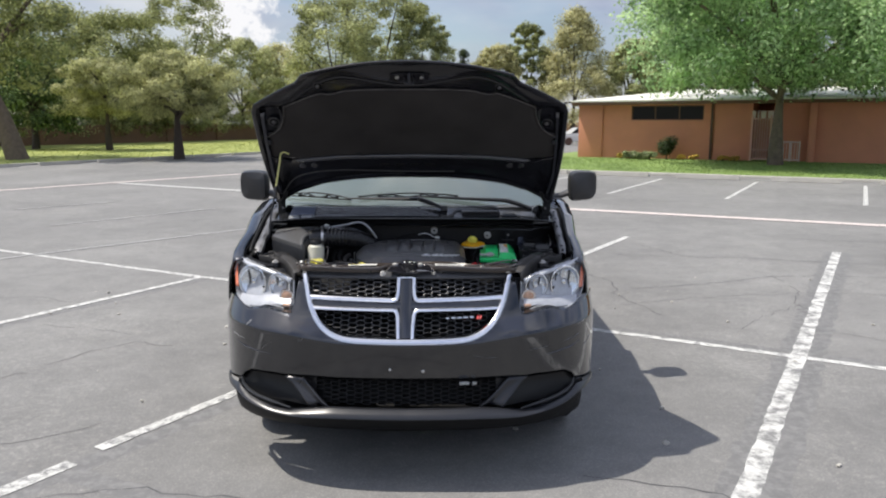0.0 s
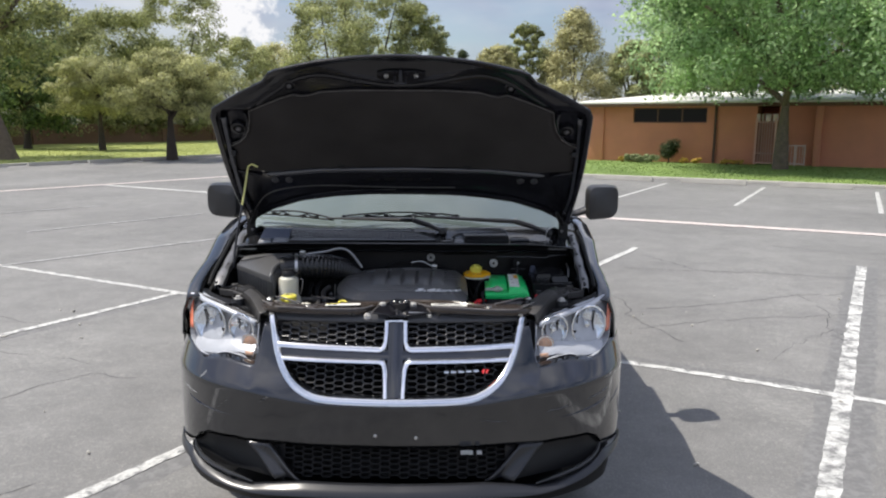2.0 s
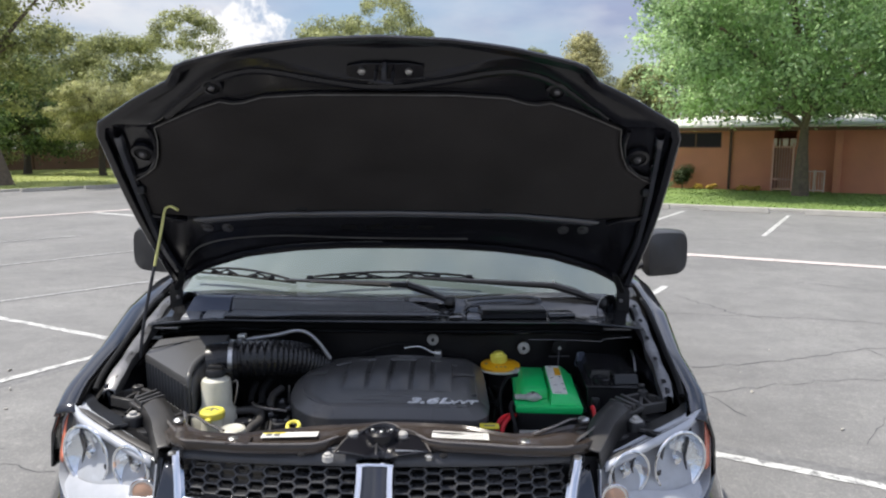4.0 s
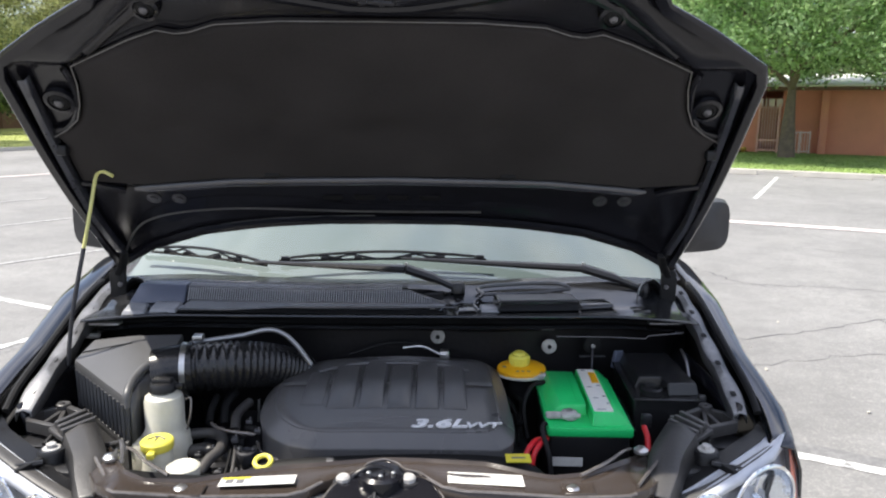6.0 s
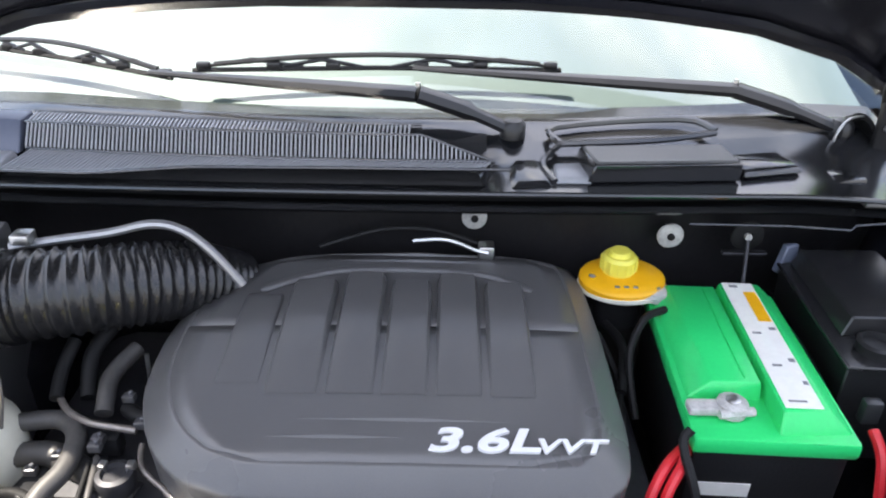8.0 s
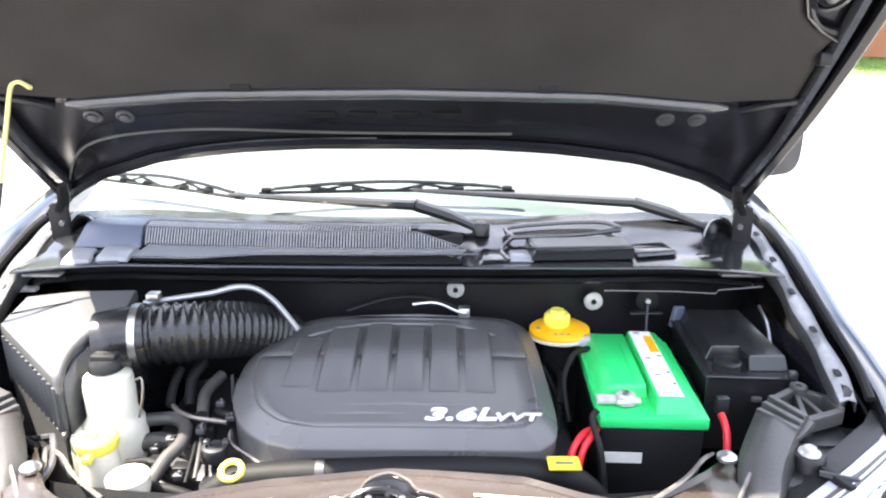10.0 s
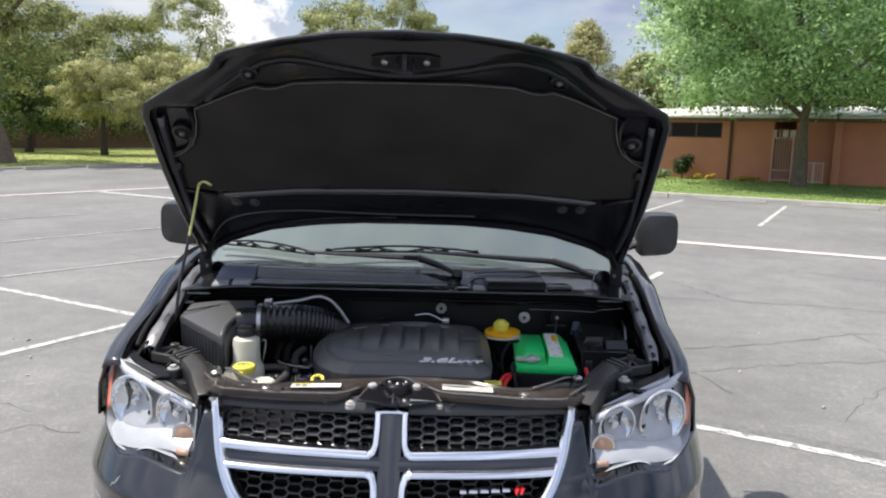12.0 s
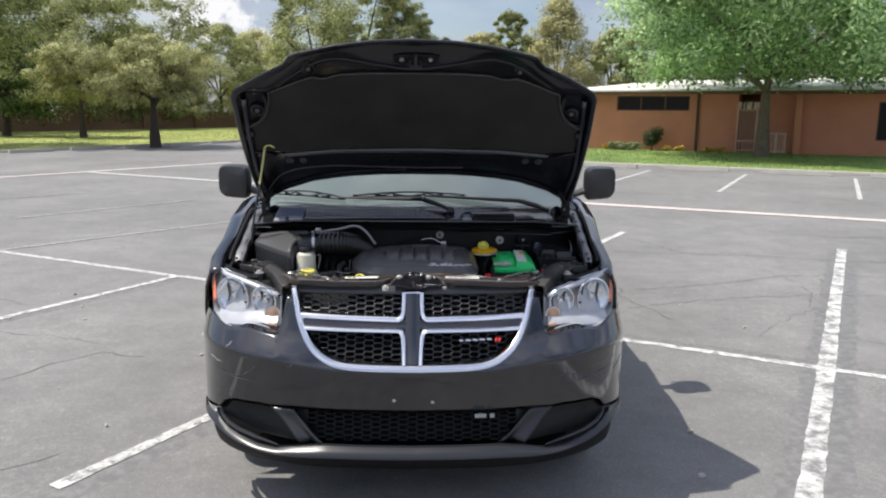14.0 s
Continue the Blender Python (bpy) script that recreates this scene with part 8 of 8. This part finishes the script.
for q in (-1, 1):
    for line in ([(0.40, 4.112, 1.090), (0.462, 4.161, 1.092), (0.507, 4.213, 1.090), (0.532, 4.238, 1.084)], [(0.505, 4.085, 1.082), (0.55, 4.155, 1.080), (0.60, 4.225, 1.080), (0.625, 4.262, 1.078)]):
        part("support_edge", tube(smooth_curve([(q * x, y, z) for x, y, z in line], 4), 0.0038, 6), EDGE_GLOSS, CS)
shelf = []
for f in (0.0, 0.5, 1.0):
    shelf.append([(x, front(x, 1.062, -0.004).y + (lerp_table(x, fore) + 0.02 - front(x, 1.062, -0.004).y) * f, 1.066 - 0.004 * f) for x in xs[4:-4]])
part("support_shelf", grid(shelf), SHELF_GREY, CS, thick=0.004)
for x in (-0.50, -0.18, 0.17, 0.50):
    part("shelf_clip", lathe([(0.010, 1.066), (0.010, 1.071), (0.004, 1.073)], (x, 4.02, 0), 10), STEEL if abs(x) > 0.4 else PLASTIC, CS)


def support_label(x0, x1, y0, y1, dy):
    b = prism([(x0, y0), (x1, y0 + dy), (x1, y1 + dy), (x0, y1)], 1.0905, 1.0915)
    return b


sl = part("support_label", support_label(-0.293, -0.152, 4.066, 4.098, 0.013), LABEL, CS, "white printed label")
part("label_warning", prism([(-0.291, 4.090), (-0.237, 4.095), (-0.237, 4.102), (-0.291, 4.097)], 1.0917, 1.0922), LABEL_YELLOW, sl)
for x in (-0.275, -0.255):
    part("label_mark", prism([(x - 0.007, 4.076), (x + 0.007, 4.0775), (x + 0.007, 4.092), (x - 0.007, 4.0905)], 1.0923, 1.0927), PRINT, sl)
sr = part("support_label", support_label(0.140, 0.285, 4.082, 4.124, -0.015), LABEL, CS, "white printed label")
for k in range(4):
    part("label_mark", prism([(0.15, 4.088 + 0.009 * k), (0.272, 4.075 + 0.009 * k), (0.272, 4.0765 + 0.009 * k), (0.15, 4.0895 + 0.009 * k)], 1.0917, 1.0921), PRINT, sr)
arch_line = smooth_curve([(-0.100, 4.030, 1.070), (-0.080, 4.075, 1.086), (-0.052, 4.110, 1.092), (-0.030, 4.124, 1.094), (-0.018, 4.152, 1.094), (0.012, 4.170, 1.094), (0.042, 4.152, 1.094), (0.056, 4.130, 1.094), (0.088, 4.118, 1.092), (0.116, 4.085, 1.086), (0.138, 4.040, 1.070)], 4)
arch_plate = [[Vector((0.018, 4.02, 1.058)).lerp(p, f) + Vector((0, 0, 0.010 * f * (1 - f))) for p in arch_line] for f in (0.08, 0.4, 0.8, 0.93, 1.0)]
AP = part("latch_plate", grid(arch_plate), BAY_PAINT, CS, "arched black latch plate", thick=0.003)
part("plate_edge", tube(arch_line, 0.0022, 6), EDGE_GLOSS, AP)
for x, y, w in ((-0.066, 4.166, 0.010), (0.095, 4.163, 0.010), (0.442, 4.082, 0.012), (-0.43, 4.072, 0.009)):
    part("support_hole", lathe([(w, 1.083), (w, 1.0895), (w * 0.7, 1.090)], (x, y, 0), 10, Matrix.Translation((0, y, 0)) @ Matrix.Diagonal((1, 0.55, 1, 1)) @ Matrix.Translation((0, -y, 0))), RUBBER, CS)
for x, y in ((-0.345, 4.052), (0.386, 4.058)):
    part("support_pad", prism([(x - 0.030, y - 0.018), (x + 0.030, y - 0.018), (x + 0.032, y + 0.024), (x - 0.032, y + 0.024)], 1.086, 1.0915, 0.002, 1), BRONZE, CS)
LT = part("hood_latch", joined(box(-0.034, 0.038, 4.052, 4.112, 1.03, 1.074, 0.010), lathe([(0.016, 1.07), (0.016, 1.082), (0.010, 1.086)], (-0.018, 4.088, 0), 14), lathe([(0.044, 1.06), (0.044, 1.098), (0.036, 1.103), (0.030, 1.094)], (0.012, 4.104, 0), 24), lathe([(0.016, 1.07), (0.016, 1.080), (0.010, 1.084)], (0.022, 4.086, 0), 14), tube(smooth_curve([(-0.05, 4.085, 1.062), (-0.042, 4.105, 1.092), (0.0, 4.116, 1.106), (0.045, 4.105, 1.092), (0.055, 4.085, 1.062)], 5), 0.0045, 8)), BAY_PAINT, VAN, "black hood latch mechanism")
for x in (-0.061, 0.065):
    part("latch_bolt", lathe([(0.014, 1.080), (0.014, 1.094), (0.010, 1.098)], (x, 4.098, 0), 8), LEAD, LT, "bright hexagon bolt")
    part("latch_ear", lathe([(0.020, 1.070), (0.020, 1.086)], (x, 4.098, 0), 16), DARK_METAL, LT)
for pts in ([(-0.022, 4.05, 1.066), (0.0, 4.062, 1.076), (0.022, 4.052, 1.066)], [(0.002, 4.03, 1.06), (0.002, 4.06, 1.080), (0.004, 4.10, 1.082)], [(0.05, 4.045, 1.07), (0.12, 4.042, 1.068)]):
    part("latch_lever", tube(pts, 0.0035, 6), STEEL if pts[0][0] > 0.04 else DARK_METAL, LT)
for x, y in ((-0.012, 4.098), (0.014, 4.118), (0.036, 4.098), (0.012, 4.085)):
    part("latch_rivet", lathe([(0.005, 1.07), (0.005, 1.104), (0.003, 1.106)], (x, y, 0), 10), STEEL, LT)
part("support_bolt", joined(lathe([(0.014, 1.050), (0.014, 1.064), (0.012, 1.065)], (-0.116, 4.026, 0), 12), lathe([(0.010, 1.055), (0.010, 1.069), (0.007, 1.071)], (-0.116, 4.026, 0), 6)), LEAD, CS)
part("support_bolt", lathe([(0.012, 1.055), (0.012, 1.064), (0.008, 1.067)], (0.135, 4.03, 0), 6), STEEL, CS)
for x, y in ((-0.36, 4.062), (0.375, 4.062), (-0.545, 4.19), (0.55, 4.225)):
    part("support_bolt", lathe([(0.016, 1.083), (0.016, 1.089), (0.010, 1.094), (0.004, 1.095)], (x, y, 0), 10), STEEL, CS)
part("fluid_tag", box(0.268, 0.322, 4.235, 4.272, 1.052, 1.056, 0.0015), LABEL_YELLOW, VAN, "yellow warning tag on the hose")
part("tag_mark", box(0.28, 0.31, 4.248, 4.254, 1.0565, 1.0572), PRINT, VAN)

# headlamp backs with their bolts and brackets
def bar(a, b, w, z0, z1):
    """A straight sharp-edged bar from a to b in plan."""
    a, b = Vector((*a, 0)), Vector((*b, 0))
    d = (b - a).normalized()
    n = Vector((-d.y, d.x, 0)) * w / 2
    return prism([((a - n).x, (a - n).y), ((b - n).x, (b - n).y), ((b + n).x, (b + n).y), ((a + n).x, (a + n).y)], z0, z1, 0.0015, 1)


BRACKET = surface("bracket_plastic", (0.052, 0.050, 0.049), 0.42, vary=0.3, scale=12, fine=200, bump=0.0008)


def fold(side, lines):
    """A bent plate through lines of points, mirrored by side."""
    return grid([[(side * x, y, z) for x, y, z in line] for line in lines])


for s in (-1, 1):
    # a channel that rises from the corner of the core support and turns out over the lamp
    H = part("lamp_bracket", fold(s, [smooth_curve([(0.528, 4.10, 1.050), (0.548, 4.165, 1.066), (0.575, 4.235, 1.082), (0.645, 4.345, 1.094)], 5), smooth_curve([(0.545, 4.095, 1.054), (0.572, 4.155, 1.074), (0.602, 4.220, 1.090), (0.668, 4.318, 1.102)], 5), smooth_curve([(0.565, 4.090, 1.050), (0.598, 4.145, 1.070), (0.630, 4.205, 1.086), (0.690, 4.292, 1.096)], 5), smooth_curve([(0.570, 4.085, 1.010), (0.605, 4.140, 1.025), (0.638, 4.200, 1.040), (0.698, 4.285, 1.050)], 5)]), BRACKET, VAN, "dusty black headlamp mounting bracket", thick=0.004)
    for k in range(3):
        part("bracket_rib", bar((s * (0.650 + 0.020 * k), 4.352 + 0.022 * k), (s * (0.692 + 0.016 * k), 4.285 + 0.020 * k), 0.011, 1.086, 1.103), BRACKET, H)
    part("bracket_web", prism([(s * x, y) for x, y in ((0.640, 4.345), (0.690, 4.280), (0.745, 4.330), (0.705, 4.410))][::s], 1.074, 1.086, 0.002, 1), BRACKET, H)
    truss = [(0.700, 4.405), (0.765, 4.450), (0.805, 4.420), (0.812, 4.372), (0.735, 4.340)]
    for k in range(5):
        (xa, ya), (xb, yb) = truss[k], truss[(k + 1) % 5]
        part("bracket_truss", bar((s * xa, ya), (s * xb, yb), 0.014, 1.060, 1.090 - 0.002 * (k % 2)), BRACKET, H)
    for (xa, ya), (xb, yb) in ((truss[1], truss[4]), (truss[1], (0.775, 4.356))):
        part("bracket_truss", bar((s * xa, ya), (s * xb, yb), 0.010, 1.056, 1.083), BRACKET, H)
    part("bracket_eye", lathe([(0.016, 1.060), (0.016, 1.094), (0.013, 1.096), (0.006, 1.095), (0.005, 1.085)], (s * 0.768, 4.446, 0), 16), BRACKET, H)
    part("lamp_housing", prism([(s * x, y) for x, y in ((0.575, 4.19), (0.66, 4.21), (0.75, 4.25), (0.84, 4.31), (0.88, 4.37), (0.80, 4.40), (0.66, 4.33), (0.58, 4.27))][::s], 0.88, 1.044, 0.008), PLASTIC, H)
    deck = []
    for f in (0.0, 0.33, 0.66, 1.0):
        deck.append([(s * x, lerp_table(x, [(0.56, 4.10), (0.65, 4.135), (0.75, 4.19), (0.84, 4.255), (0.895, 4.315)]) * (1 - f) + (4.19 + 0.52 * (x - 0.58)) * f, lerp_table(x, [(0.57, 1.018), (0.65, 1.037), (0.74, 1.060), (0.84, 1.077), (0.91, 1.085)]) - 0.018 * f) for x in (0.57, 0.62, 0.68, 0.74, 0.80, 0.85, 0.895)])
    part("lamp_deck", grid(deck), PLASTIC_DULL, H, thick=0.004)
    part("lamp_slot", bar((s * 0.712, 4.235), (s * 0.735, 4.180), 0.012, 1.050, 1.064), RUBBER, H)
    part("lamp_boss", lathe([(0.030, 1.02), (0.029, 1.066), (0.025, 1.071)], (s * 0.702, 4.262, 0), 18), PLASTIC, H)
    part("lamp_bolt", joined(lathe([(0.018, 1.068), (0.018, 1.074), (0.016, 1.075)], (s * 0.702, 4.260, 0), 18), lathe([(0.011, 1.074), (0.011, 1.082), (0.009, 1.084)], (s * 0.702, 4.260, 0), 6)), LEAD, H, "pale lamp bolt with a flange")
    part("lamp_cap_rim", lathe([(0.050, 1.03), (0.050, 1.048), (0.044, 1.05)], (s * 0.765, 4.365, 0), 18), PLASTIC, H)
    part("lamp_lever", tube([(s * 0.70, 4.22, 1.060), (s * 0.755, 4.20, 1.058)], 0.006, 6), PLASTIC, H)
